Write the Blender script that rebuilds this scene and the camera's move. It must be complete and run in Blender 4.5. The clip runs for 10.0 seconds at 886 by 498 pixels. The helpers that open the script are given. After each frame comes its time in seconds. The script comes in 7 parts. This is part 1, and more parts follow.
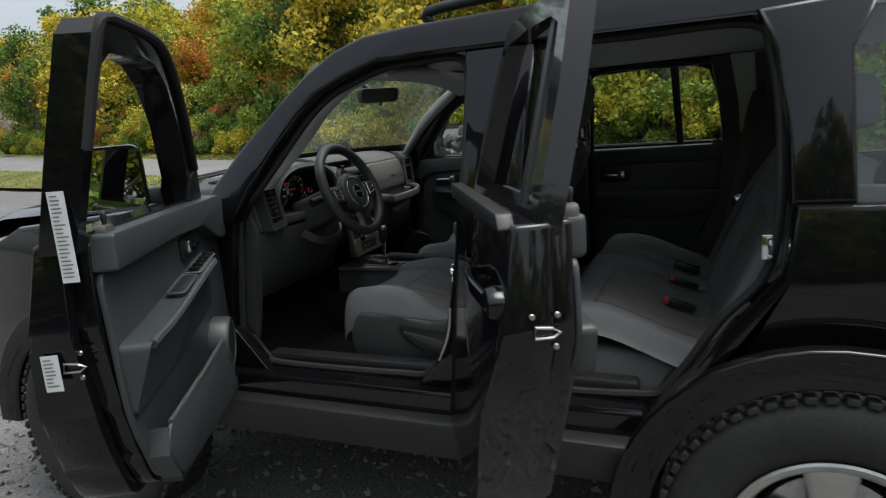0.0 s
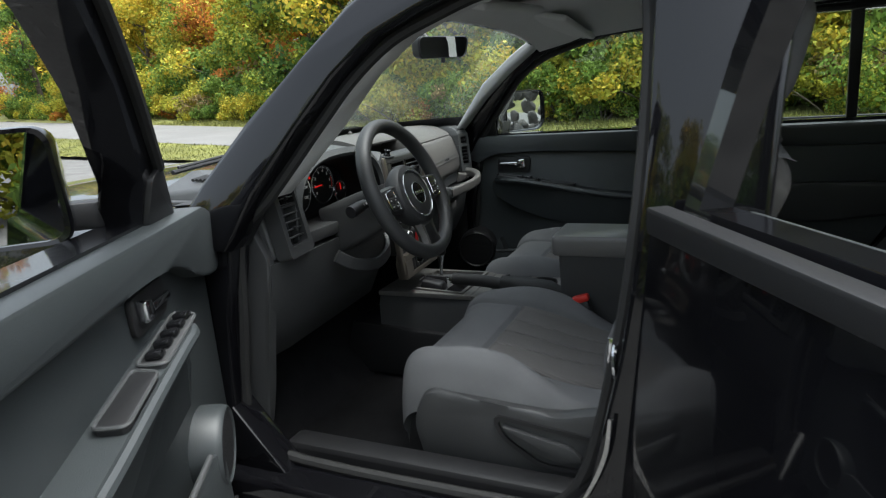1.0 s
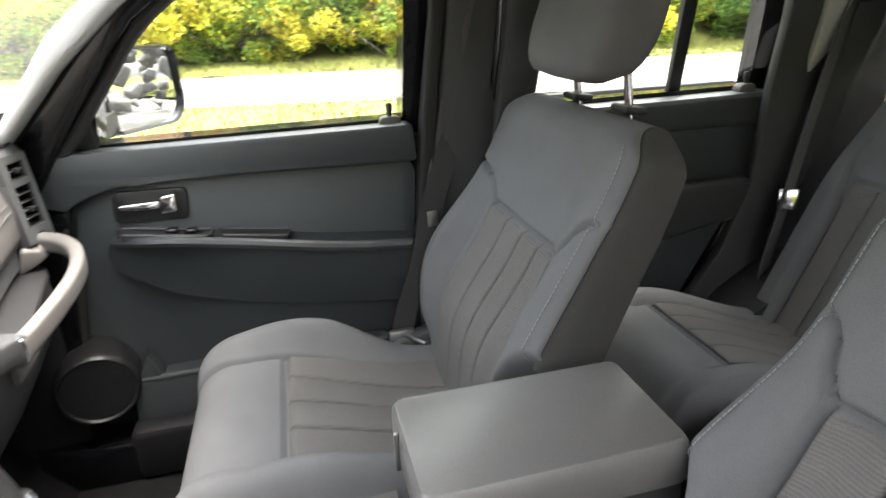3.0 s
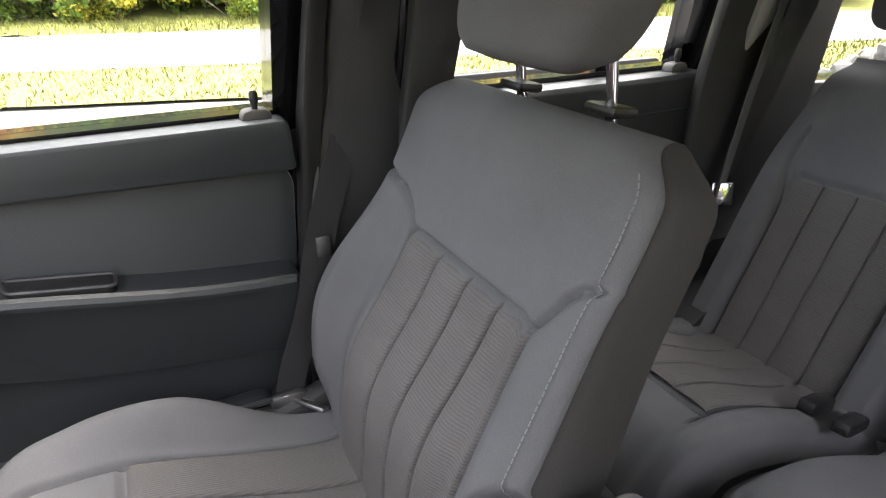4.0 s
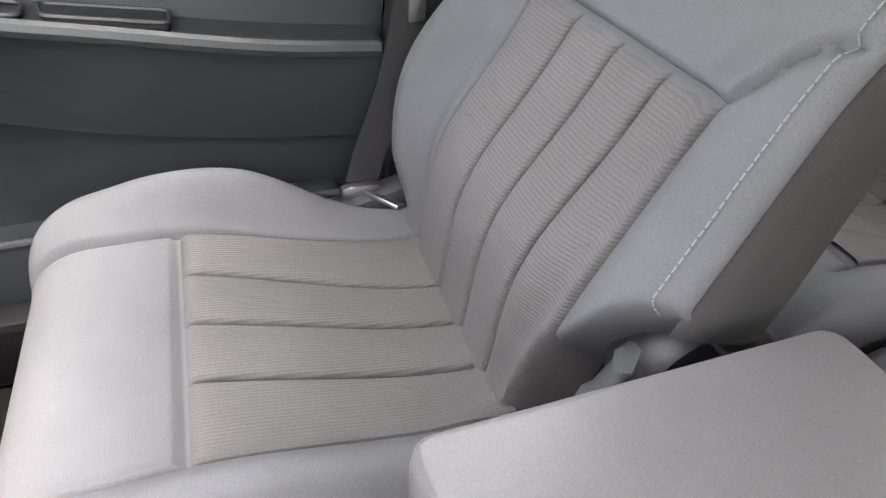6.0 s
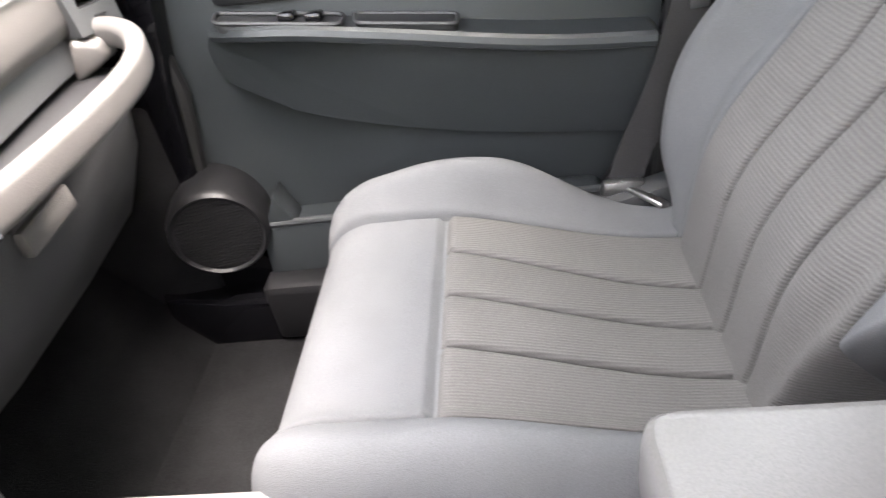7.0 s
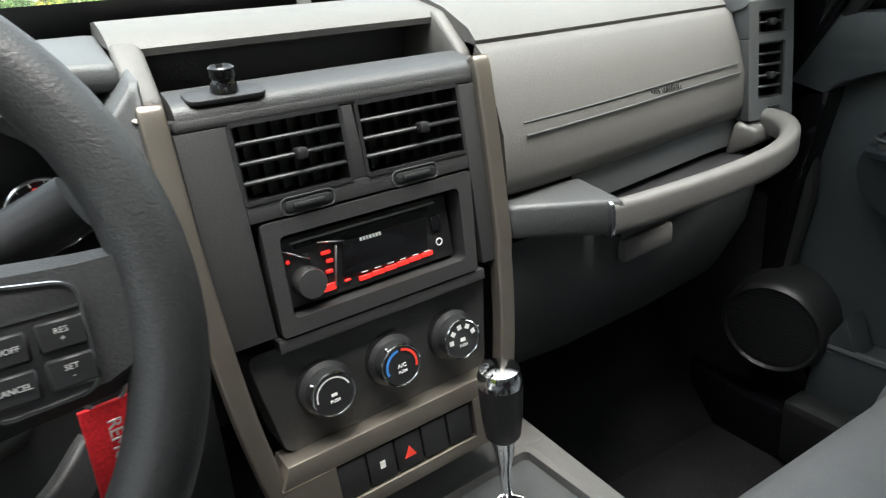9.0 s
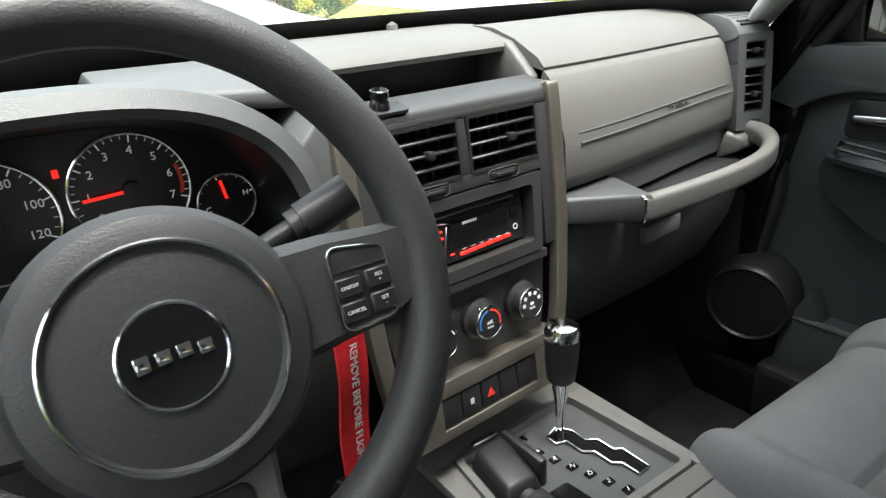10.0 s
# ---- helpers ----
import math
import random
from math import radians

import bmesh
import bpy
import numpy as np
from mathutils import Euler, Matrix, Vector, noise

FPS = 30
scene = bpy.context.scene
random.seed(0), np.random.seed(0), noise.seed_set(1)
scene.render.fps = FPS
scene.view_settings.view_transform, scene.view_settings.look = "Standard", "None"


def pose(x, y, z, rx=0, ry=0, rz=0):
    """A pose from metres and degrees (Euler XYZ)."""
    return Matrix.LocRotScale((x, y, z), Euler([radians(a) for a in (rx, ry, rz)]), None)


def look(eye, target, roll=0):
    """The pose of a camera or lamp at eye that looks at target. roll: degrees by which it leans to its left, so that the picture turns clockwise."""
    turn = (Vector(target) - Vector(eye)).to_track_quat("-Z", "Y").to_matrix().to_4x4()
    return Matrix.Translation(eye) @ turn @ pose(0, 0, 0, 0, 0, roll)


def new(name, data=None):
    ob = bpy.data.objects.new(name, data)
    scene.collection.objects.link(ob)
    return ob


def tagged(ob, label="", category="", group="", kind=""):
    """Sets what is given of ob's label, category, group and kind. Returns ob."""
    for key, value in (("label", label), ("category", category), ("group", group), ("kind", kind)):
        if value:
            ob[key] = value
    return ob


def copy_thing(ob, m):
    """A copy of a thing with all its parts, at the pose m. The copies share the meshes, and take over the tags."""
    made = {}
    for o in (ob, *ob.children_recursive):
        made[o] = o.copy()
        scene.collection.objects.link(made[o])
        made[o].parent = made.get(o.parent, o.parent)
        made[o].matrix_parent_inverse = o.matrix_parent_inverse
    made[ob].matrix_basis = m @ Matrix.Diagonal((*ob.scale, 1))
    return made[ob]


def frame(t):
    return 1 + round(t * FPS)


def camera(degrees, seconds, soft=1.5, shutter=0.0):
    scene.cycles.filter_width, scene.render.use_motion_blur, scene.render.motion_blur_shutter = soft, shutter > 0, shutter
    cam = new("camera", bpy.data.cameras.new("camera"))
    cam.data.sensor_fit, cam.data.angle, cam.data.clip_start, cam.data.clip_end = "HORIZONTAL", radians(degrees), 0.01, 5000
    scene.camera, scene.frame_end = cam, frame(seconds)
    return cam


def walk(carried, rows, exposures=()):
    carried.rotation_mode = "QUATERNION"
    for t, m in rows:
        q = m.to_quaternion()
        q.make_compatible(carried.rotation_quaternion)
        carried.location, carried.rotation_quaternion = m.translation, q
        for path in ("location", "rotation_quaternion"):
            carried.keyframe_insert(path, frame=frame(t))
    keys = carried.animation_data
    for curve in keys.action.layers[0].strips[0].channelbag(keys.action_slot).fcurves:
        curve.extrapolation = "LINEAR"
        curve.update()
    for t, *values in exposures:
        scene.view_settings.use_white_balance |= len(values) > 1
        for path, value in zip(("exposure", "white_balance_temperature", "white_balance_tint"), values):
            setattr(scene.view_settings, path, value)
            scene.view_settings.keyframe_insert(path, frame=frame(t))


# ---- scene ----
cam = camera(70.5, 10.0, soft=1.2, shutter=0.2)
EXPOSURES = [(0.0, 0.75, 6250, 6), (0.5, 1.0, 6250, 6), (1.0, 1.62, 6150, 5), (1.5, 2.42, 6000, 4), (2.0, 3.2, 6000, -2), (2.5, 3.6, 6200, 0), (3.0, 3.85, 6900, 14), (4.5, 3.8, 6800, 20), (5.2, 3.45, 6700, 20), (6.3, 4.85, 6900, 19), (7.0, 4.85, 6900, 18), (7.5, 4.3, 6800, 18), (8.0, 3.35, 6500, 8), (8.5, 2.78, 6400, 6), (9.0, 2.72, 6400, 6), (10.0, 2.8, 6450, 6)]
PATH = [
    (0, (-2.318, -0.784, 1.347), (-0.521, 0.01, 0.972), -4.5),
    (0.5, (-1.991, -0.516, 1.351), (-0.222, 0.311, 0.921), -4.7),
    (1, (-1.687, -0.263, 1.37), (0.078, 0.548, 0.896), -4.3),
    (1.5, (-1.43, -0.07, 1.393), (0.378, 0.592, 0.853), -4.3),
    (2, (-1.102, 0.046, 1.38), (0.739, 0.565, 0.797), -4.0),
    (2.5, (-0.824, 0.145, 1.379), (1.059, 0.326, 0.729), -3.7),
    (3, (-0.537, 0.221, 1.408), (1.284, -0.192, 0.691), -3.2),
    (3.2, (-0.462, 0.269, 1.411), (1.297, -0.374, 0.707), -2.3),
    (4.3, (-0.153, 0.177, 1.381), (1.445, -0.647, 0.505), -0.8),
    (4.5, (-0.134, 0.179, 1.362), (1.43, -0.631, 0.414), -0.7),
    (5, (-0.098, 0.181, 1.322), (1.367, -0.584, 0.194), 0.6),
    (5.2, (-0.095, 0.19, 1.317), (1.316, -0.547, 0.106), 1.5),
    (6.5, (-0.105, 0.211, 1.245), (1.417, -0.124, -0.008), 1.4),
    (7, (-0.119, 0.206, 1.245), (1.479, 0.443, 0.066), -10.3),
    (7.5, (-0.122, 0.211, 1.268), (1.411, 1.076, 0.318), -16.0),
    (7.8, (-0.13, 0.182, 1.273), (1.138, 1.527, 0.509), -16.2),
    (8, (-0.149, 0.183, 1.268), (0.977, 1.67, 0.547), -13.0),
    (8.5, (-0.159, 0.163, 1.244), (0.785, 1.777, 0.534), -7.7),
    (9, (-0.186, 0.153, 1.252), (0.71, 1.794, 0.543), -6.0),
    (9.5, (-0.29, 0.118, 1.288), (0.677, 1.721, 0.585), -4.9),
    (10, (-0.372, 0.103, 1.305), (0.643, 1.658, 0.563), -4.1),
]
walk(cam, [(t, look(eye, target, roll)) for t, eye, target, roll in PATH], EXPOSURES)

# ---- light ----
world = bpy.data.worlds.new("world")
scene.world = world
world.use_nodes = True
wn = world.node_tree.nodes
sky = wn.new("ShaderNodeTexSky")
sky.sky_type, sky.sun_disc, sky.sun_elevation, sky.sun_rotation = "NISHITA", False, radians(74), radians(180)
sky.dust_density, sky.ozone_density = 6.0, 1.0
tame = wn.new("ShaderNodeHueSaturation")
tame.inputs["Saturation"].default_value = 0.35
world.node_tree.links.new(sky.outputs[0], tame.inputs["Color"])
world.node_tree.links.new(tame.outputs[0], wn["Background"].inputs["Color"])
wn["Background"].inputs["Strength"].default_value = 0.14
sun = new("sun", bpy.data.lights.new("sun", "SUN"))
sun.data.energy, sun.data.angle, sun.data.color = 1.05, radians(40), (1.0, 0.97, 0.93)
sun.matrix_world = look((0.0, -2.6, 9), (0, 0, 0))


# ---- materials ----
def material(name, base, rough=0.6, metal=0.0, grain=0.0, grain_size=400.0, vary=0.0, vary_size=8.0, bump=0.0, coat=0.0, spec=0.5, island=0.0):
    """A principled material with mottling at two scales, fine relief and optional variation from object to object."""
    m = bpy.data.materials.new(name)
    m.use_nodes = True
    n, l = m.node_tree.nodes, m.node_tree.links
    p = n["Principled BSDF"]
    p.inputs["Base Color"].default_value = (*base, 1)
    p.inputs["Roughness"].default_value = rough
    p.inputs["Metallic"].default_value = metal
    p.inputs["Coat Weight"].default_value = coat
    p.inputs["Coat Roughness"].default_value = 0.04
    p.inputs["Specular IOR Level"].default_value = spec
    co = n.new("ShaderNodeTexCoord").outputs["Object"]
    value = None
    for amount, size, detail in ((vary, vary_size, 4), (grain, grain_size, 2)):
        if amount:
            tex = n.new("ShaderNodeTexNoise")
            tex.inputs["Scale"].default_value, tex.inputs["Detail"].default_value = size, detail
            l.new(co, tex.inputs["Vector"])
            rng = n.new("ShaderNodeMapRange")
            rng.inputs["From Min"].default_value, rng.inputs["From Max"].default_value = 0.3, 0.7
            rng.inputs["To Min"].default_value, rng.inputs["To Max"].default_value = 1 - amount, 1 + amount
            l.new(tex.outputs["Fac"], rng.inputs["Value"])
            if value is None:
                value = rng.outputs[0]
            else:
                mul = n.new("ShaderNodeMath")
                mul.operation = "MULTIPLY"
                l.new(value, mul.inputs[0]), l.new(rng.outputs[0], mul.inputs[1])
                value = mul.outputs[0]
    if island:
        rnd = n.new("ShaderNodeObjectInfo").outputs["Random"] if island < 0 else n.new("ShaderNodeNewGeometry").outputs["Random Per Island"]
        rng = n.new("ShaderNodeMapRange")
        rng.inputs["To Min"].default_value, rng.inputs["To Max"].default_value = 1 - abs(island), 1 + abs(island)
        l.new(rnd, rng.inputs["Value"])
        if value is None:
            value = rng.outputs[0]
        else:
            mul = n.new("ShaderNodeMath")
            mul.operation = "MULTIPLY"
            l.new(value, mul.inputs[0]), l.new(rng.outputs[0], mul.inputs[1])
            value = mul.outputs[0]
    if value is not None:
        mix = n.new("ShaderNodeVectorMath")
        mix.operation = "SCALE"
        mix.inputs[0].default_value = base
        l.new(value, mix.inputs["Scale"])
        l.new(mix.outputs[0], p.inputs["Base Color"])
    if bump:
        tex = n.new("ShaderNodeTexNoise")
        tex.inputs["Scale"].default_value, tex.inputs["Detail"].default_value = grain_size, 3
        l.new(co, tex.inputs["Vector"])
        b = n.new("ShaderNodeBump")
        b.inputs["Strength"].default_value, b.inputs["Distance"].default_value = bump, 0.002
        l.new(tex.outputs["Fac"], b.inputs["Height"])
        l.new(b.outputs[0], p.inputs["Normal"])
    return m


def glass_material(name, tint, rough=0.0, haze=0.0):
    """Thin sheet glass: mostly clear, with a mirror film that grows at grazing angles."""
    m = bpy.data.materials.new(name)
    m.use_nodes = True
    n, l = m.node_tree.nodes, m.node_tree.links
    n.remove(n["Principled BSDF"])
    clear, gloss, mix, fr = n.new("ShaderNodeBsdfTransparent"), n.new("ShaderNodeBsdfGlossy"), n.new("ShaderNodeMixShader"), n.new("ShaderNodeLayerWeight")
    clear.inputs["Color"].default_value = (*tint, 1)
    gloss.inputs["Roughness"].default_value = rough
    fr.inputs["Blend"].default_value = 0.5
    steep, film = n.new("ShaderNodeMath"), n.new("ShaderNodeMath")
    steep.operation, steep.inputs[1].default_value = "POWER", 4.0
    film.operation, film.inputs[1].default_value, film.inputs[2].default_value = "MULTIPLY_ADD", 0.7, 0.04
    l.new(fr.outputs["Facing"], steep.inputs[0]), l.new(steep.outputs[0], film.inputs[0])
    l.new(film.outputs[0], mix.inputs[0])
    l.new(clear.outputs[0], mix.inputs[1]), l.new(gloss.outputs[0], mix.inputs[2])
    l.new(mix.outputs[0], n["Material Output"].inputs["Surface"])
    if haze:
        # a thin uneven translucent film, imitating the milky reflection of the dashboard
        film_, thick, spots, span = n.new("ShaderNodeBsdfTranslucent"), n.new("ShaderNodeMixShader"), n.new("ShaderNodeTexNoise"), n.new("ShaderNodeMapRange")
        where = n.new("ShaderNodeTexCoord")
        film_.inputs["Color"].default_value = (0.62, 0.68, 0.62, 1)
        spots.inputs["Scale"].default_value, spots.inputs["Detail"].default_value = 2.2, 3.0
        span.inputs["From Min"].default_value, span.inputs["From Max"].default_value = 0.3, 0.7
        span.inputs["To Min"].default_value, span.inputs["To Max"].default_value = haze * 0.45, haze * 1.4
        l.new(where.outputs["Object"], spots.inputs["Vector"]), l.new(spots.outputs["Fac"], span.inputs["Value"])
        l.new(span.outputs[0], thick.inputs[0]), l.new(mix.outputs[0], thick.inputs[1]), l.new(film_.outputs[0], thick.inputs[2])
        l.new(thick.outputs[0], n["Material Output"].inputs["Surface"])
    return m


PAINT = material("black_paint", (0.004, 0.004, 0.005), 0.3, 0.0, coat=0.85, vary=0.15, vary_size=5, spec=0.05)
TRIM = material("dark_slate_plastic", (0.039, 0.0400, 0.0408), 0.46, grain=0.12, grain_size=700, vary=0.06, vary_size=7, bump=0.25)
FASCIA = material("charcoal_fascia_plastic", (0.028, 0.0282, 0.0284), 0.42, grain=0.1, grain_size=700, vary=0.05, vary_size=7, bump=0.2)
TRIM_LIGHT = material("grey_slate_plastic", (0.088, 0.0845, 0.080), 0.55, grain=0.08, grain_size=700, vary=0.04, vary_size=6, bump=0.2, spec=0.38)
TRIM_MID = material("mid_slate_plastic", (0.060, 0.0625, 0.064), 0.52, grain=0.1, grain_size=700, vary=0.05, vary_size=6, bump=0.2)
BLACK = material("black_plastic", (0.014, 0.014, 0.015), 0.45, grain=0.1, grain_size=500, bump=0.1)
RUBBER = material("black_rubber", (0.012, 0.012, 0.012), 0.7, grain=0.2, grain_size=300, bump=0.2)
GLOSS = material("piano_black", (0.008, 0.008, 0.009), 0.12)
CHROME = material("chrome", (0.75, 0.76, 0.78), 0.12, 1.0, vary=0.05, vary_size=40)
STEEL = material("zinc_steel", (0.45, 0.45, 0.44), 0.35, 1.0, vary=0.15, vary_size=60)
SILVER = material("satin_silver_paint", (0.235, 0.21, 0.18), 0.36, 0.8, vary=0.05, vary_size=30)
CARPET = material("charcoal_carpet", (0.015, 0.015, 0.0158), 0.95, grain=0.5, grain_size=900, vary=0.2, vary_size=20, bump=1.0, spec=0.1)
CLOTH = material("grey_seat_cloth", (0.140, 0.142, 0.145), 0.9, grain=0.11, grain_size=1000, vary=0.07, vary_size=9, bump=0.4, spec=0.15)
# the seats' grey cloth again, with the shade on their sides put into its colour
SEAT_SIDE = material("shaded_seat_side_cloth", (0.062, 0.061, 0.058), 0.9, grain=0.12, grain_size=1000, vary=0.08, vary_size=9, bump=0.4, spec=0.15)
LINER = material("grey_headliner", (0.58, 0.59, 0.58), 0.95, grain=0.08, grain_size=900, bump=0.4, spec=0.1)
GRAVEL = material("grey_gravel", (0.12, 0.117, 0.113), 0.95, grain=0.5, grain_size=70, vary=0.25, vary_size=1.5, bump=1.0)
ASPHALT = material("pale_asphalt", (0.16, 0.157, 0.152), 0.9, grain=0.25, grain_size=90, vary=0.1, vary_size=0.6, bump=0.6)
GRASS = material("mown_grass", (0.125, 0.13, 0.028), 0.95, grain=0.4, grain_size=30, vary=0.35, vary_size=0.7, bump=0.6, island=0.4)
BARK = material("grey_bark", (0.09, 0.075, 0.06), 0.95, grain=0.4, grain_size=40, vary=0.3, vary_size=4, bump=1.0)
GLASS = glass_material("clear_glass", (0.93, 0.97, 0.95))
HAZY_GLASS = glass_material("hazy_glass", (0.92, 0.97, 0.94), haze=0.035)
TINTED = glass_material("tinted_glass", (0.86, 0.89, 0.88))
MIRROR = material("mirror_silver", (0.62, 0.63, 0.64), 0.01, 1.0)


# ---- mesh helpers ----
def finish(name, verts, faces, mat, smooth=40):
    me = bpy.data.meshes.new(name)
    me.from_pydata(verts, [], faces)
    bm = bmesh.new()
    bm.from_mesh(me)
    bmesh.ops.recalc_face_normals(bm, faces=bm.faces)
    bm.to_mesh(me)
    bm.free()
    me.materials.append(mat)
    if smooth:
        for f in me.polygons:
            f.use_smooth = True
        me.set_sharp_from_angle(angle=radians(smooth))
    return me


def put(name, me, parent=None, label="", m=None):
    ob = new(name, me)
    if m is not None:
        ob.matrix_basis = m
    if parent is not None:
        ob.parent = parent
    if label:
        ob["label"] = label
    return ob


def thing(name, at, label, category, group="", kind=""):
    ob = new(name)
    ob.location = at
    ob.empty_display_size = 0.05
    return tagged(ob, label, category, group, kind)


def joined(*lists):
    """Several (verts, faces) put into one."""
    verts, faces = [], []
    for v, f in lists:
        k = len(verts)
        verts += [tuple(p) for p in v]
        faces += [tuple(i + k for i in q) for q in f]
    return verts, faces


def moved(vf, m):
    return [tuple(m @ Vector(p)) for p in vf[0]], vf[1]


def box(cx, cy, cz, sx, sy, sz, r=0.0, seg=2):
    """A box by centre and size, its edges rounded by r."""
    bm = bmesh.new()
    bmesh.ops.create_cube(bm, size=1.0)
    for v in bm.verts:
        v.co = (cx + v.co.x * sx, cy + v.co.y * sy, cz + v.co.z * sz)
    if r:
        bmesh.ops.bevel(bm, geom=bm.edges[:], offset=min(r, 0.49 * min(sx, sy, sz)), segments=seg, profile=0.5, affect="EDGES")
    out = [tuple(v.co) for v in bm.verts], [tuple(v.index for v in f.verts) for f in bm.faces]
    bm.free()
    return out


def hull(points, r=0.0, seg=2):
    """A convex solid round the given corners, with rounded edges."""
    bm = bmesh.new()
    vs = [bm.verts.new(p) for p in points]
    bmesh.ops.convex_hull(bm, input=vs)
    bmesh.ops.delete(bm, geom=[v for v in bm.verts if not v.link_faces], context="VERTS")
    bmesh.ops.dissolve_limit(bm, angle_limit=radians(1.0), verts=bm.verts[:], edges=bm.edges[:])
    if r:
        bmesh.ops.bevel(bm, geom=bm.edges[:], offset=r, segments=seg, profile=0.5, affect="EDGES")
    bm.verts.index_update()
    out = [tuple(v.co) for v in bm.verts], [tuple(v.index for v in f.verts) for f in bm.faces]
    bm.free()
    return out


def rounded(points, r, seg=4):
    """A closed outline in the plane with its corners rounded."""
    out = []
    n = len(points)
    for i in range(n):
        a, b, c = (Vector(points[(i + k) % n]) for k in (-1, 0, 1))
        rr = r[i] if isinstance(r, (list, tuple)) else r
        d = min(rr, (a - b).length * 0.48, (c - b).length * 0.48)
        p, q = b + (a - b).normalized() * d, b + (c - b).normalized() * d
        if d < 1e-5:
            out.append(tuple(b))
            continue
        for k in range(seg + 1):
            t = k / seg
            out.append(tuple(p * (1 - t) ** 2 + b * 2 * t * (1 - t) + q * t * t))
    return out


def plate(outline, lo, hi, bevel=0.0, seg=2):
    """A plane outline (u, v) made into a slab from w=lo to w=hi, its rim rounded."""
    bm = bmesh.new()
    bot = [bm.verts.new((u, v, lo)) for u, v in outline]
    f = bm.faces.new(bot)
    ext = bmesh.ops.extrude_face_region(bm, geom=[f])
    for v in ext["geom"]:
        if isinstance(v, bmesh.types.BMVert):
            v.co.z = hi
    if bevel:
        edges = [e for e in bm.edges if abs(e.verts[0].co.z - e.verts[1].co.z) < 1e-7]
        bmesh.ops.bevel(bm, geom=edges, offset=bevel, segments=seg, profile=0.5, affect="EDGES", clamp_overlap=True)
    bm.verts.index_update()
    out = [tuple(v.co) for v in bm.verts], [tuple(v.index for v in f.verts) for f in bm.faces]
    bm.free()
    return out


def ring_plate(outer, inner, lo, hi):
    """A slab between two outlines of equal count (a frame with a hole)."""
    n = len(outer)
    v = [(*p, lo) for p in outer] + [(*p, hi) for p in outer] + [(*p, hi) for p in inner] + [(*p, lo) for p in inner]
    f = []
    for i in range(n):
        j = (i + 1) % n
        for k in range(4):
            a, b = k * n, ((k + 1) % 4) * n
            f.append((a + i, a + j, b + j, b + i))
    return v, f


def loft(loops, close_ends=True, cyclic=True):
    """A skin over loops of equal count."""
    n = len(loops[0])
    v = [tuple(p) for lp in loops for p in lp]
    f = []
    for a in range(len(loops) - 1):
        for i in range(n if cyclic else n - 1):
            j = (i + 1) % n
            f.append((a * n + i, a * n + j, (a + 1) * n + j, (a + 1) * n + i))
    if close_ends and cyclic:
        f.append(tuple(range(n))), f.append(tuple((len(loops) - 1) * n + i for i in range(n)))
    return v, f


def smooth_path(pts, per=6, cyclic=False):
    """Catmull-Rom points through pts."""
    p = [Vector(q) for q in pts]
    n = len(p)
    out = []
    for i in range(n if cyclic else n - 1):
        if cyclic:
            a, b, c, d = p[i - 1], p[i], p[(i + 1) % n], p[(i + 2) % n]
        else:
            b, c = p[i], p[i + 1]
            a, d = p[i - 1] if i else b * 2 - c, p[i + 2] if i + 2 < n else c * 2 - b
        for k in range(per):
            t = k / per
            out.append(0.5 * (2 * b + (c - a) * t + (2 * a - 5 * b + 4 * c - d) * t * t + (3 * b - a - 3 * c + d) * t ** 3))
    if not cyclic:
        out.append(p[-1])
    return out


def sweep(path, section, cyclic=False, up=(0, 0, 1), scale=None):
    """A section (u across, v up) carried along a path."""
    path = [Vector(p) for p in path]
    n, loops = len(path), []
    for i, p in enumerate(path):
        if cyclic:
            d = path[(i + 1) % n] - path[i - 1]
        else:
            d = path[min(i + 1, n - 1)] - path[max(i - 1, 0)]
        d.normalize()
        side = d.cross(Vector(up))
        side = side.normalized() if side.length > 1e-4 else Vector((1, 0, 0))
        top = side.cross(d).normalized()
        s = scale[i] if scale else 1.0
        loops.append([p + side * (u * s) + top * (v * s) for u, v in section])
    if cyclic:
        loops.append(loops[0])
        return loft(loops, close_ends=False)
    return loft(loops)


def circle(r, n=12, rv=None):
    return [(r * math.cos(2 * math.pi * i / n), (r if rv is None else rv) * math.sin(2 * math.pi * i / n)) for i in range(n)]


def tube(path, r, n=10, cyclic=False, up=(0, 0, 1), rv=None):
    return sweep(path, circle(r, n, rv), cyclic, up)


def lathe(profile, n=32, axis_m=None):
    """Profile of (radius, height) turned round z."""
    verts, faces, rings = [], [], []
    for r, h in profile:
        if r < 1e-6:
            rings.append([len(verts)] * n)
            verts.append((0.0, 0.0, h))
        else:
            rings.append(list(range(len(verts), len(verts) + n)))
            verts += [(r * math.cos(2 * math.pi * i / n), r * math.sin(2 * math.pi * i / n), h) for i in range(n)]
    for p, q in zip(rings, rings[1:]):
        for i in range(n):
            j = (i + 1) % n
            face = [p[i], p[j], q[j], q[i]]
            face = [f for k, f in enumerate(face) if f not in face[:k]]
            if len(face) > 2:
                faces.append(tuple(face))
    vf = verts, faces
    return moved(vf, axis_m) if axis_m is not None else vf


def frame_to(origin, x, y):
    """A frame with its x and y along the given ways."""
    x = Vector(x).normalized()
    z = x.cross(Vector(y)).normalized()
    y = z.cross(x)
    return Matrix(((x.x, y.x, z.x, origin[0]), (x.y, y.y, z.y, origin[1]), (x.z, y.z, z.z, origin[2]), (0, 0, 0, 1)))


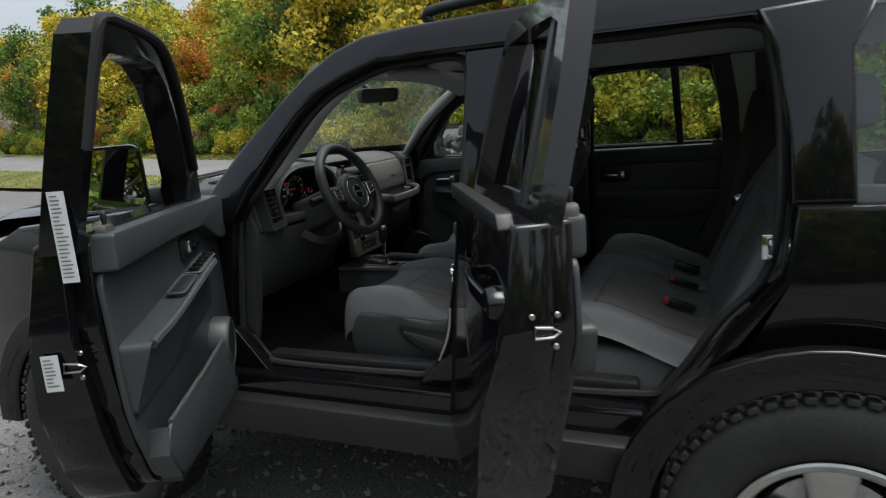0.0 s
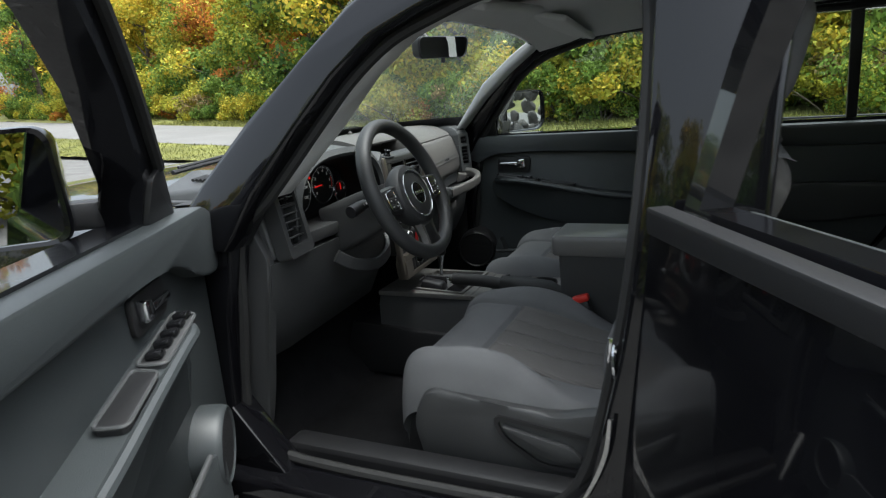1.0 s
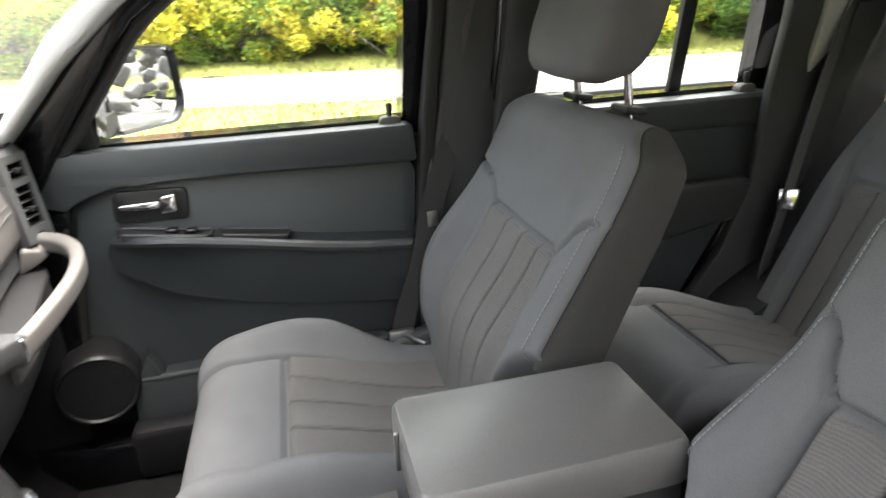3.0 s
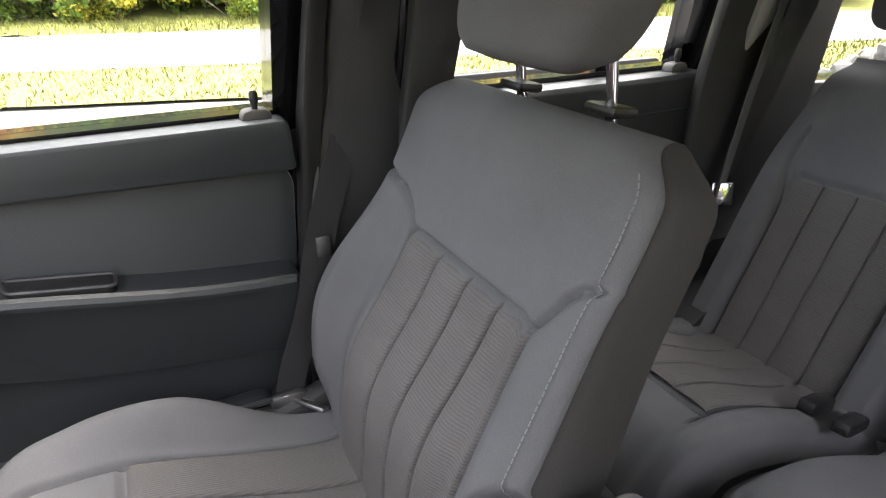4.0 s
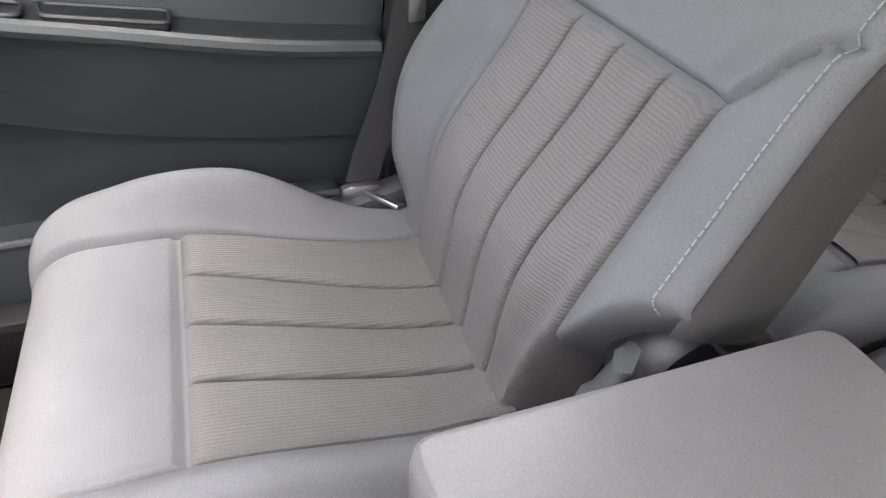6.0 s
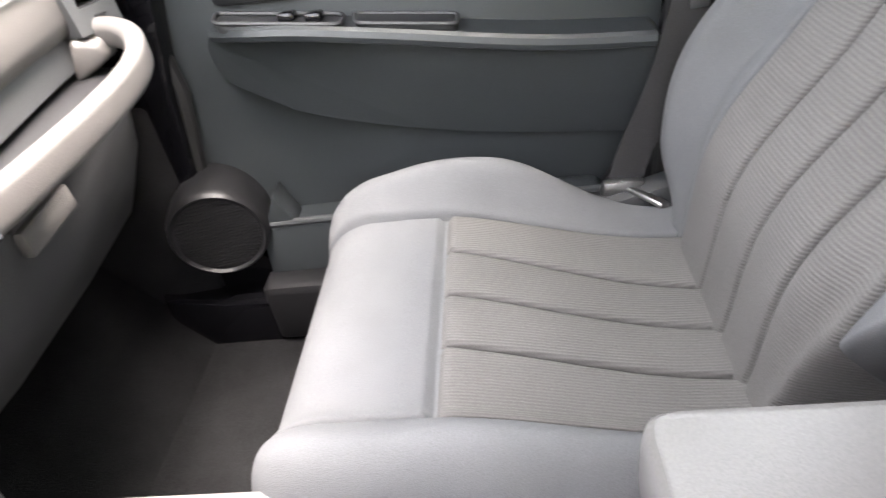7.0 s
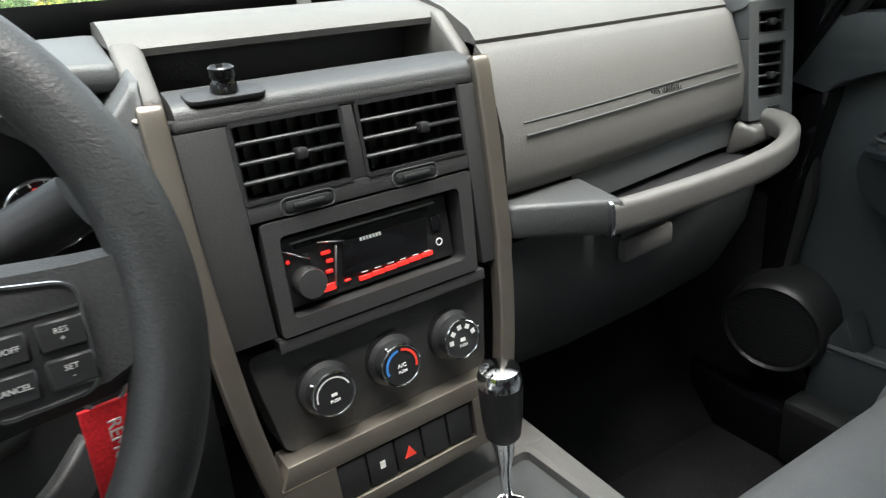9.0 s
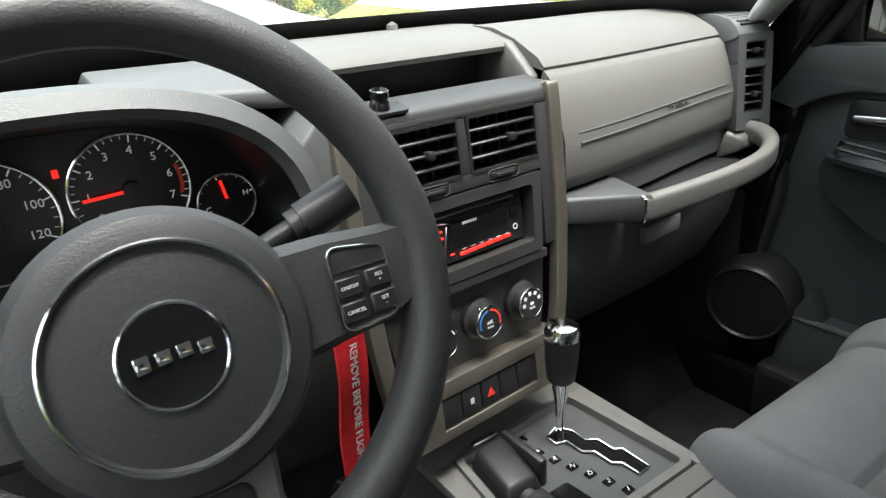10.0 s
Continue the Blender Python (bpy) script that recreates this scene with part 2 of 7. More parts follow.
def add(name, vf, mat, parent=None, label="", smooth=40, m=None):
    """One mesh object; given in world metres, set under its parent."""
    me = finish(name, vf[0], vf[1], mat, smooth)
    ob = put(name, me, parent, label, m)
    if parent is not None and m is None:
        top, off = parent, Matrix.Identity(4)
        while top is not None:
            off = top.matrix_basis @ off
            top = top.parent
        me.transform(off.inverted())
    return ob


YZ = Matrix(((0, 0, 1, 0), (1, 0, 0, 0), (0, 1, 0, 0), (0, 0, 0, 1)))  # (u, v, w) -> (w, u, v): outlines in the car's side plane

# ---- the place outside: lay-by, verge, road, wood ----
ROAD = Matrix.Translation((10.3, 0, 0)) @ Matrix.Rotation(radians(-18), 4, "Z")  # x across the road away from the car, y along it


def rise(n, s):
    """Height of the land beyond the lay-by: the road climbs gently ahead, the wood stands on a bank."""
    return 0.034 * max(0.0, s - 9) * step_(n, -4, 2) + 1.6 * step_(n, 7.5, 16) + 0.05 * step_(n, 5.6, 7)


def land(x, y):
    """Height of the open ground ahead of the car: it climbs slowly beside the road."""
    n = (x - 10.3) * math.cos(radians(18)) - y * math.sin(radians(18))
    return 0.052 * max(0.0, y - 10) * step_(y, 8, 26) * step_(-n, 3, 9) * step_(-y, -150, -90)


def step_(x, a, b):
    t = min(1.0, max(0.0, (x - a) / (b - a)))
    return t * t * (3 - 2 * t)


def strip(n0, n1, nn, s0, s1, ns, lift, rough=0.0):
    verts, faces = [], []
    for j in range(ns + 1):
        for i in range(nn + 1):
            n, s = n0 + (n1 - n0) * i / nn, s0 + (s1 - s0) * j / ns
            wob = rough * noise.noise((n * 0.9, s * 0.9, 0))
            verts.append(tuple(ROAD @ Vector((n, s, rise(n, s) + lift + wob))))
    for j in range(ns):
        for i in range(nn):
            a = j * (nn + 1) + i
            faces.append((a, a + 1, a + nn + 2, a + nn + 1))
    return verts, faces


def sheet(r0, r1, nr, na, z):
    """The lay-by and the land round it, out to the horizon."""
    verts, faces = [], []
    for k in range(nr + 1):
        r = r0 * (r1 / r0) ** (k / nr)
        for i in range(na):
            a = 2 * math.pi * i / na
            x, y = r * math.cos(a), r * math.sin(a)
            verts.append((x, y, z + land(x, y) + (0.012 * noise.noise((x * 1.3, y * 1.3, 0)) if r < 20 else -0.02)))
    for k in range(nr):
        for i in range(na):
            j = (i + 1) % na
            faces.append((k * na + i, k * na + j, (k + 1) * na + j, (k + 1) * na + i))
    faces.append(tuple(range(na)))
    return verts, faces


tagged(add("ground", sheet(0.6, 1500, 60, 96, 0.0), GRAVEL), "grey crushed gravel of the lay-by under the car", "ground", kind="structure")
tagged(add("verge", strip(-2.6, 0.0, 12, -40, 90, 120, 0.05, 0.04), GRASS), "strip of short yellow-green grass beside the road", "grass", kind="structure")
tagged(add("road", strip(0.0, 5.6, 8, -60, 120, 120, 0.06), ASPHALT), "pale worn asphalt country road", "road", kind="structure")
tagged(add("bank", strip(5.6, 40, 40, -60, 120, 90, 0.04, 0.25), GRASS), "grassy bank rising behind the road", "bank", kind="structure")


def leaf_material(name, base, vary):
    m = material(name, base, 0.7, island=vary, vary=0.25, vary_size=1.2, spec=0.2)
    n, l = m.node_tree.nodes, m.node_tree.links
    p = n["Principled BSDF"]
    tr, mix = n.new("ShaderNodeBsdfTranslucent"), n.new("ShaderNodeMixShader")
    mix.inputs[0].default_value = 0.4
    src = p.inputs["Base Color"].links[0].from_socket
    l.new(src, tr.inputs["Color"])
    l.new(p.outputs[0], mix.inputs[1]), l.new(tr.outputs[0], mix.inputs[2])
    l.new(mix.outputs[0], n["Material Output"].inputs["Surface"])
    return m


LEAVES = {
    "green": leaf_material("green_leaves", (0.165, 0.25, 0.05), 0.5),
    "dark": leaf_material("dark_green_leaves", (0.08, 0.15, 0.042), 0.5),
    "yellow": leaf_material("yellow_leaves", (0.54, 0.41, 0.052), 0.4),
    "lime": leaf_material("lime_leaves", (0.37, 0.37, 0.052), 0.45),
    "orange": leaf_material("orange_leaves", (0.47, 0.19, 0.045), 0.4),
    "tan": leaf_material("tan_stalks", (0.30, 0.23, 0.11), 0.4),
}


def leaf_cloud(rng, centres, radii, count, size, flat=0.75):
    """Leaf blades scattered thickest near the outside of some clumps."""
    pick = rng.integers(0, len(centres), count)
    way = rng.normal(size=(count, 3))
    way /= np.linalg.norm(way, axis=1)[:, None]
    far = rng.random(count) ** 0.45
    r = np.array(radii)[pick]
    mid = np.array(centres)[pick] + way * (r * far)[:, None] * np.array([1, 1, flat])
    a = rng.normal(size=(count, 3))
    a /= np.linalg.norm(a, axis=1)[:, None]
    b = np.cross(a, rng.normal(size=(count, 3)))
    b /= np.linalg.norm(b, axis=1)[:, None] + 1e-9
    ln = (size * (0.6 + 0.8 * rng.random(count)))[:, None]
    pts = np.stack([mid - a * ln * 0.5, mid + b * ln * 0.28, mid + a * ln * 0.5, mid - b * ln * 0.28], 1).reshape(-1, 3)
    return pts.tolist(), [(4 * i, 4 * i + 1, 4 * i + 2, 4 * i + 3) for i in range(count)]


def foliage(name, vf, mat, parent, label=""):
    me = bpy.data.meshes.new(name)
    me.from_pydata(vf[0], [], vf[1])
    me.materials.append(mat)
    return put(name, me, parent, label)


def tree_mesh(rng, height, spread, leaves, size=0.28, low=0.22):
    """Trunk with limbs, and the clumps of leaves that they carry; about the origin."""
    wood, tips = [], []
    base = 0.022 * height + 0.05
    bend = rng.normal(size=2) * 0.05 * height
    spine = smooth_path([(0, 0, -0.3), (bend[0] * 0.3, bend[1] * 0.3, height * 0.3), (bend[0], bend[1], height * 0.62), (bend[0] * 1.4, bend[1] * 1.2, height * 0.93)], 5)
    wood.append(sweep(spine, circle(base, 8), up=(1, 0.2, 0), scale=[1 - 0.85 * i / (len(spine) - 1) for i in range(len(spine))]))
    for k in range(9):
        t = 0.28 + 0.62 * rng.random()
        start = spine[int(t * (len(spine) - 1))]
        a = rng.random() * 2 * math.pi
        ln = spread * (1.05 - 0.55 * t) * (0.7 + 0.5 * rng.random())
        end = start + Vector((math.cos(a) * ln, math.sin(a) * ln, ln * (0.35 + 0.5 * rng.random())))
        midp = (start + end) / 2 + Vector(rng.normal(size=3) * 0.12 * ln)
        limb = smooth_path([start, midp, end], 5)
        wood.append(sweep(limb, circle(base * 0.42, 6), up=(0.2, 0.1, 1), scale=[1 - 0.8 * i / (len(limb) - 1) for i in range(len(limb))]))
        tips += [tuple(midp), tuple(end), tuple((midp + end) / 2 + Vector(rng.normal(size=3) * 0.5))]
    tips += [tuple(spine[-1]), tuple(spine[-3])]
    for _ in range(10):
        a, r = rng.random() * 2 * math.pi, spread * math.sqrt(rng.random()) * 0.9
        tips.append((math.cos(a) * r, math.sin(a) * r, height * (low + (0.95 - low) * rng.random())))
    radii = [spread * (0.22 + 0.2 * rng.random()) for _ in tips]
    n2 = int(leaves * 0.35)
    return joined(*wood), leaf_cloud(rng, tips, radii, leaves - n2, size), leaf_cloud(rng, tips[::2], radii[::2], n2, size)


KIND = {"green": "green", "dark": "dark green", "yellow": "yellow", "lime": "lime-green", "orange": "orange", "tan": "tan"}


def plant_trees():
    rng = np.random.default_rng(4)
    models = []
    for tint, second, h, sp, n in (("yellow", "lime", 9, 3.2, 5200), ("lime", "green", 10, 3.4, 5600), ("green", "dark", 11, 3.4, 5200), ("orange", "yellow", 7.5, 2.6, 4200), ("lime", "yellow", 8.5, 3.0, 5000)):
        wood, a, b = tree_mesh(rng, h, sp, n)
        tree = thing("tree", (0, 0, -60), f"autumn tree with {KIND[tint]} and {KIND[second]} leaves behind the road", "tree", "roadside trees")
        tree.location = (0, 0, 0)
        put("trunk", finish("trunk", wood[0], wood[1], BARK), tree, "grey forked trunk and limbs")
        foliage("crown", a, LEAVES[tint], tree, f"{KIND[tint]} leaves")
        foliage("crown", b, LEAVES[second], tree, f"{KIND[second]} leaves")
        models.append(tree)
    spots = []
    for s in np.arange(-34, 88, 4.6):
        for row, n in ((0, 11.5), (1, 16.5), (2, 23.0), (3, 30.0)):
            spots.append((n + rng.normal() * 0.9, s + rng.normal() * 1.1 + row * 2.0, row))
    used = set()
    for n, s, row in spots:
        k = int(rng.integers(0, 5))
        far = -10 < s < 22
        if far and row == 0 and rng.random() < 0.55:
            k = 2 if rng.random() < 0.5 else 1
        p = ROAD @ Vector((n, s, rise(n, s)))
        m = Matrix.Translation(p) @ Matrix.Rotation(rng.random() * 6.28, 4, "Z") @ Matrix.Scale(0.8 + 0.45 * rng.random() + 0.15 * row, 4)
        if k in used:
            copy_thing(models[k], m).scale = m.to_scale()
        else:
            models[k].matrix_basis = m
            used.add(k)
    # where the road bends out of sight ahead
    for i in range(16):
        k = int(rng.integers(0, 5))
        m = Matrix.Translation((-16 + 3.2 * i + rng.normal() * 0.6, 66 + 6.5 * (i % 2) + rng.normal() * 1.2, land(-16 + 3.2 * i, 68) - 0.1)) @ Matrix.Rotation(rng.random() * 6.28, 4, "Z") @ Matrix.Scale(0.9 + 0.4 * rng.random(), 4)
        copy_thing(models[k], m).scale = m.to_scale()
    # a few behind the one who films
    for x, y in ((-13, 2), (-16, -6), (-12, 10), (-19, 14), (-15, 20), (-9, -15), (-3, -17), (6, -19), (-22, 4), (13, -22), (-11, 6), (-12.5, -1.5), (-11.5, -10), (-17, 8), (-14, 15), (-18, 0), (-10, 15), (-20, -10), (-6.5, -13.5)):
        k = int(rng.integers(0, 5))
        m = Matrix.Translation((x, y, 0)) @ Matrix.Rotation(rng.random() * 6.28, 4, "Z") @ Matrix.Scale((0.42 if x > -15 and y > -12 else 0.62) + 0.2 * rng.random(), 4)
        copy_thing(models[k], m).scale = m.to_scale()


def plant_shrubs():
    rng = np.random.default_rng(9)
    models = []
    for tint, second, n in (("green", "lime", 2600), ("dark", "green", 2600), ("lime", "yellow", 2400), ("orange", "lime", 1500), ("green", "dark", 2600), ("tan", "lime", 1500)):
        cs = [(rng.normal() * 0.75, rng.normal() * 0.75, 0.35 + 1.5 * rng.random()) for _ in range(12)]
        rs = [0.4 + 0.35 * rng.random() for _ in cs]
        shrub = thing("shrub", (0, 0, 0), f"bushy {KIND[tint]} shrub at the foot of the wood", "shrub", "roadside shrubs")
        stems = [tube(smooth_path([(0, 0, -0.2), (c[0] * 0.5, c[1] * 0.5, c[2] * 0.6), c], 4), 0.02, 5, up=(1, 0.3, 0)) for c in cs]
        put("stems", finish("stems", *joined(*stems), BARK), shrub, "thin grey stems")
        foliage("leaves", leaf_cloud(rng, cs, rs, n, 0.17, 0.9), LEAVES[tint], shrub, f"{KIND[tint]} leaves")
        foliage("leaves", leaf_cloud(rng, cs[::2], rs[::2], n // 3, 0.15, 0.9), LEAVES[second], shrub, f"{KIND[second]} leaves")
        models.append(shrub)
    used = set()
    for s in np.arange(-24, 74, 1.25):
        for n in (8.6, 9.6, 11.0, 12.6):
            if n > 9 and rng.random() < 0.2:
                continue
            k = int(rng.choice(6, p=(0.25, 0.14, 0.32, 0.06, 0.16, 0.07)))
            nn, ss = n + rng.normal() * 0.5, s + rng.normal() * 0.5
            p = ROAD @ Vector((nn, ss, rise(nn, ss)))
            z = 0.55 + 0.45 * rng.random() + (0.22 * (n - 8.4) if n > 9 else 0)
            m = Matrix.Translation(p) @ Matrix.Rotation(rng.random() * 6.28, 4, "Z") @ Matrix.Scale(z, 4)
            if k in used:
                copy_thing(models[k], m).scale = m.to_scale()
            else:
                models[k].matrix_basis = m
                used.add(k)
    for i in range(26):
        k = (0, 2, 4, 1)[i % 4]
        m = Matrix.Translation((-16 + 1.9 * i + rng.normal() * 0.4, 60 + rng.normal() * 0.7, land(-16 + 1.9 * i, 60) - 0.05)) @ Matrix.Rotation(rng.random() * 6.28, 4, "Z") @ Matrix.Scale(1.1 + 0.5 * rng.random(), 4)
        copy_thing(models[k], m).scale = m.to_scale()
    for i in range(22):
        k = (0, 2, 4, 1)[i % 4]
        m = Matrix.Translation((-9.5 - 1.6 * rng.random(), -13 + 1.45 * i + rng.normal() * 0.4, 0)) @ Matrix.Rotation(rng.random() * 6.28, 4, "Z") @ Matrix.Scale(0.9 + 0.5 * rng.random(), 4)
        copy_thing(models[k], m).scale = m.to_scale()


def grass_blades():
    """Tufts along the two edges of the road."""
    rng = np.random.default_rng(2)
    n = 26000
    near = rng.random(n) < 0.6
    nn = np.where(near, -2.7 + 2.7 * rng.random(n), 5.7 + 2.6 * rng.random(n) ** 1.5)
    ss = -14 + 60 * rng.random(n) ** 1.3
    h = np.where(near, 0.06, 0.16) * (0.6 + 0.9 * rng.random(n))
    verts, faces = [], []
    for i in range(n):
        p = ROAD @ Vector((nn[i], ss[i], rise(nn[i], ss[i]) + 0.05))
        a = rng.random() * 6.28
        w, lx, ly = 0.014, rng.normal() * 0.35 * h[i], rng.normal() * 0.35 * h[i]
        k = len(verts)
        verts += [(p.x - w * math.cos(a), p.y - w * math.sin(a), p.z), (p.x + w * math.cos(a), p.y + w * math.sin(a), p.z), (p.x + lx, p.y + ly, p.z + h[i])]
        faces.append((k, k + 1, k + 2))
    me = bpy.data.meshes.new("grass")
    me.from_pydata(verts, [], faces)
    me.materials.append(GRASS)
    tagged(new("grass", me), "yellow-green grass blades along the road's edges", "grass", kind="stuff")


def stones():
    """Loose gravel about the car, and a heap of pale boulders behind it."""
    rng = np.random.default_rng(6)
    verts, faces = [], []
    base = hull([tuple(p) for p in rng.normal(size=(14, 3))])
    for _ in range(5200):
        x, y = -2.6 + 3.0 * rng.random(), -1.6 + 5.2 * rng.random()
        s = 0.004 + 0.009 * rng.random() ** 2
        m = pose(x, y, 0.004 + 0.012 * noise.noise((x * 1.3, y * 1.3, 0)), *(rng.random(3) * 360)) @ Matrix.Diagonal((s, s * 0.8, s * 0.6, 1))
        k = len(verts)
        verts += [tuple(m @ Vector(p)) for p in base[0]]
        faces += [tuple(i + k for i in f) for f in base[1]]
    me = bpy.data.meshes.new("gravel")
    me.from_pydata(verts, [], faces)
    me.materials.append(material("gravel_stones", (0.19, 0.186, 0.18), 0.9, island=0.5))
    tagged(new("gravel", me), "loose grey gravel stones on the lay-by", "gravel", kind="stuff")
    rock = material("pale_limestone", (0.14, 0.134, 0.126), 0.85, vary=0.25, vary_size=6, grain=0.2, grain_size=60, bump=0.6, island=-0.25)
    shapes = [finish("boulder", *hull([tuple(Vector(p).normalized() * (0.8 + 0.3 * rng.random())) for p in rng.normal(size=(16, 3))], 0.08, 2), rock) for _ in range(4)]
    for i in range(260):
        a, r = rng.random() * 6.28, 2.2 * math.sqrt(rng.random())
        s = 0.11 + 0.10 * rng.random()
        x, y = 2.0 + r * math.cos(a) * 1.3, -8.2 + r * math.sin(a)
        ob = new("boulder", shapes[i % 4])
        ob.matrix_basis = pose(x, y, max(s * 0.3, 1.75 - 0.75 * r) - 0.1 * rng.random(), *(rng.random(3) * 360)) @ Matrix.Diagonal((s, s * 0.85, s * 0.75, 1))
        tagged(ob, "pale grey limestone boulder in a heap behind the car", "boulder", "boulder heap")


plant_trees()
plant_shrubs()
grass_blades()
stones()

# ---- the car's shell ----
HEAD_TRIM = material("pale_grey_trim", (0.52, 0.53, 0.52), 0.7, grain=0.06, grain_size=600, vary=0.04, vary_size=8, bump=0.2)
TYRE = material("tyre_rubber", (0.018, 0.018, 0.018), 0.8, grain=0.25, grain_size=120, vary=0.2, vary_size=10, bump=0.3)
ALLOY = material("silver_alloy", (0.55, 0.55, 0.54), 0.3, 0.9, vary=0.08, vary_size=20)
DOOR_TRIM = material("teal_grey_door_plastic", (0.040, 0.0455, 0.0475), 0.42, grain=0.12, grain_size=700, vary=0.06, vary_size=7, bump=0.25)

car = thing("suv", (0, 0, 0), "black four-door off-road estate car standing on gravel", "car")


def tumble(z):
    """How far the body's side leans in above the waist."""
    return 0.28 * max(0.0, z - 1.15)


def side_plate(name, outline, x_out, thick, mat, sgn=-1, bevel=0.008, parent=None, label="", smooth=40):
    """A piece of the car's side by its outline (y, z): leaning in above the waist."""
    v, f = plate(outline, 0.0, thick, bevel)
    verts = [(sgn * (x_out - w - tumble(z)), y, z) for y, z, w in v]
    return add(name, (verts, f), mat, parent or car, label, smooth)


A_OUTER = [(0.80, 1.10), (0.685, 1.235), (0.575, 1.345), (0.461, 1.455), (0.36, 1.54), (0.261, 1.60), (0.16, 1.632), (0.0, 1.642), (-0.4, 1.648), (-1.0, 1.65), (-1.9, 1.63)]
A_INNER = [(-1.9, 1.56), (-1.0, 1.545), (-0.4, 1.552), (0.0, 1.553), (0.12, 1.545), (0.22, 1.515), (0.305, 1.48), (0.385, 1.415), (0.455, 1.335), (0.56, 1.21), (0.63, 1.10)]
for sgn in (-1, 1):
    fore = 0.065 if sgn > 0 else 0.0
    side_plate("roof_rail_frame", A_OUTER + [(y + fore * step_(y, 0.1, 0.4), z) for y, z in A_INNER], 0.775, 0.09, PAINT, sgn, 0.012, label="black painted windscreen pillar and roof edge")
    aft = 0.075 if sgn < 0 else 0.0
    side_plate("centre_pillar", [(y - aft * (y < -0.2), z) for y, z in [(-0.155, 1.556), (-0.163, 1.50), (-0.161, 1.31), (-0.148, 1.12), (-0.123, 0.955), (-0.072, 0.718), (0.02, 0.612), (0.02, 0.56), (-0.26, 0.56), (-0.25, 0.80), (-0.245, 1.12), (-0.262, 1.35), (-0.285, 1.556)]], 0.765, 0.085, PAINT, sgn, 0.01, label="black painted door pillar")
    arch = [(-1.03 + 0.42 * math.cos(a), 0.365 + 0.42 * math.sin(a)) for a in np.linspace(radians(20), radians(160), 14)]
    side_plate("rear_quarter_lower", [(-0.66, 0.47)] + arch + [(-1.5, 0.47), (-2.05, 0.50), (-2.10, 1.0), (-2.08, 1.13), (-0.945, 1.13), (-0.925, 0.97), (-0.815, 0.83), (-0.69, 0.64)], 0.822, 0.12, PAINT, sgn, 0.014, label="black painted rear wing")
    side_plate("rear_quarter_upper", [(-1.06, 1.128), (-0.935, 1.128), (-0.932, 1.274), (-0.908, 1.47), (-0.87, 1.556), (-1.11, 1.57), (-1.055, 1.45)], 0.80, 0.12, PAINT, sgn, 0.012, label="black painted rear pillar")
    side_plate("rear_quarter_back", [(-1.85, 1.128), (-2.05, 1.128), (-1.98, 1.57), (-1.80, 1.57)], 0.80, 0.12, PAINT, sgn, 0.012)
    side_plate("quarter_window", rounded([(-1.04, 1.12), (-1.86, 1.12), (-1.83, 1.57), (-1.045, 1.57)], 0.02), 0.79, 0.006, TINTED, sgn, 0.0, label="tinted fixed side glass").visible_shadow = False
    side_plate("sill_panel", [(0.80, 0.47), (0.80, 0.63), (0.70, 0.612), (0.02, 0.612), (-0.62, 0.612), (-0.66, 0.56), (-0.66, 0.47)], 0.80, 0.16, PAINT, sgn, 0.014, label="black painted door sill")
    side_plate("sill_moulding", rounded([(0.78, 0.44), (0.78, 0.545), (-0.64, 0.545), (-0.66, 0.44)], 0.02), 0.86, 0.08, BLACK, sgn, 0.012, label="black plastic sill moulding")
    side_plate("front_wing", [(0.86, 0.50), (0.86, 0.95), (0.80, 1.13), (1.0, 1.16), (1.5, 1.12), (1.80, 1.0), (1.86, 0.70), (1.85, 0.50), (1.80, 0.50)] + [(1.29 + 0.42 * math.cos(a), 0.365 + 0.42 * math.sin(a)) for a in np.linspace(radians(20), radians(160), 14)], 0.885, 0.2, PAINT, sgn, 0.014, label="black painted front wing")
    # flares round the wheels
    for cy in (-1.03, 1.29):
        path = [(sgn * 0.895, cy + 0.435 * math.cos(a), 0.365 + 0.435 * math.sin(a)) for a in np.linspace(radians(0), radians(180), 25)]
        add("wheel_flare", sweep(path, rounded([(-0.05, -0.02), (0.045, -0.02), (0.045, 0.012), (-0.05, 0.028)], 0.012), up=(sgn, 0, 0)), PAINT, car, "moulded wheel arch flare")
    # rubber seals round the door openings
    seal = smooth_path([(0.635, 1.12), (0.557, 1.20), (0.452, 1.325), (0.38, 1.408), (0.30, 1.472), (0.215, 1.507), (0.115, 1.537), (0.0, 1.543), (-0.11, 1.543), (-0.15, 1.50), (-0.153, 1.31), (-0.14, 1.12), (-0.115, 0.955), (-0.065, 0.73), (0.0, 0.635), (0.10, 0.622), (0.55, 0.622), (0.665, 0.66), (0.69, 0.75), (0.66, 0.95)], 4, True)
    add("door_seal", tube([(sgn * (0.715 - tumble(q.y)), q.x + fore * step_(q.x, 0.1, 0.4) * step_(q.y, 0.95, 1.15), q.y) for q in seal], 0.012, 8, True, up=(1, 0, 0)), RUBBER, car, "black rubber door seal")
    seal = smooth_path([(-0.29, 1.535), (-0.6, 1.54), (-0.86, 1.535), (-0.905, 1.46), (-0.925, 1.27), (-0.905, 0.98), (-0.80, 0.84), (-0.68, 0.66), (-0.60, 0.625), (-0.30, 0.625), (-0.262, 0.70), (-0.252, 1.12), (-0.27, 1.4)], 4, True)
    add("door_seal", tube([(sgn * (0.715 - tumble(q.y)), q.x, q.y) for q in seal], 0.012, 8, True, up=(1, 0, 0)), RUBBER, car, "black rubber door seal")
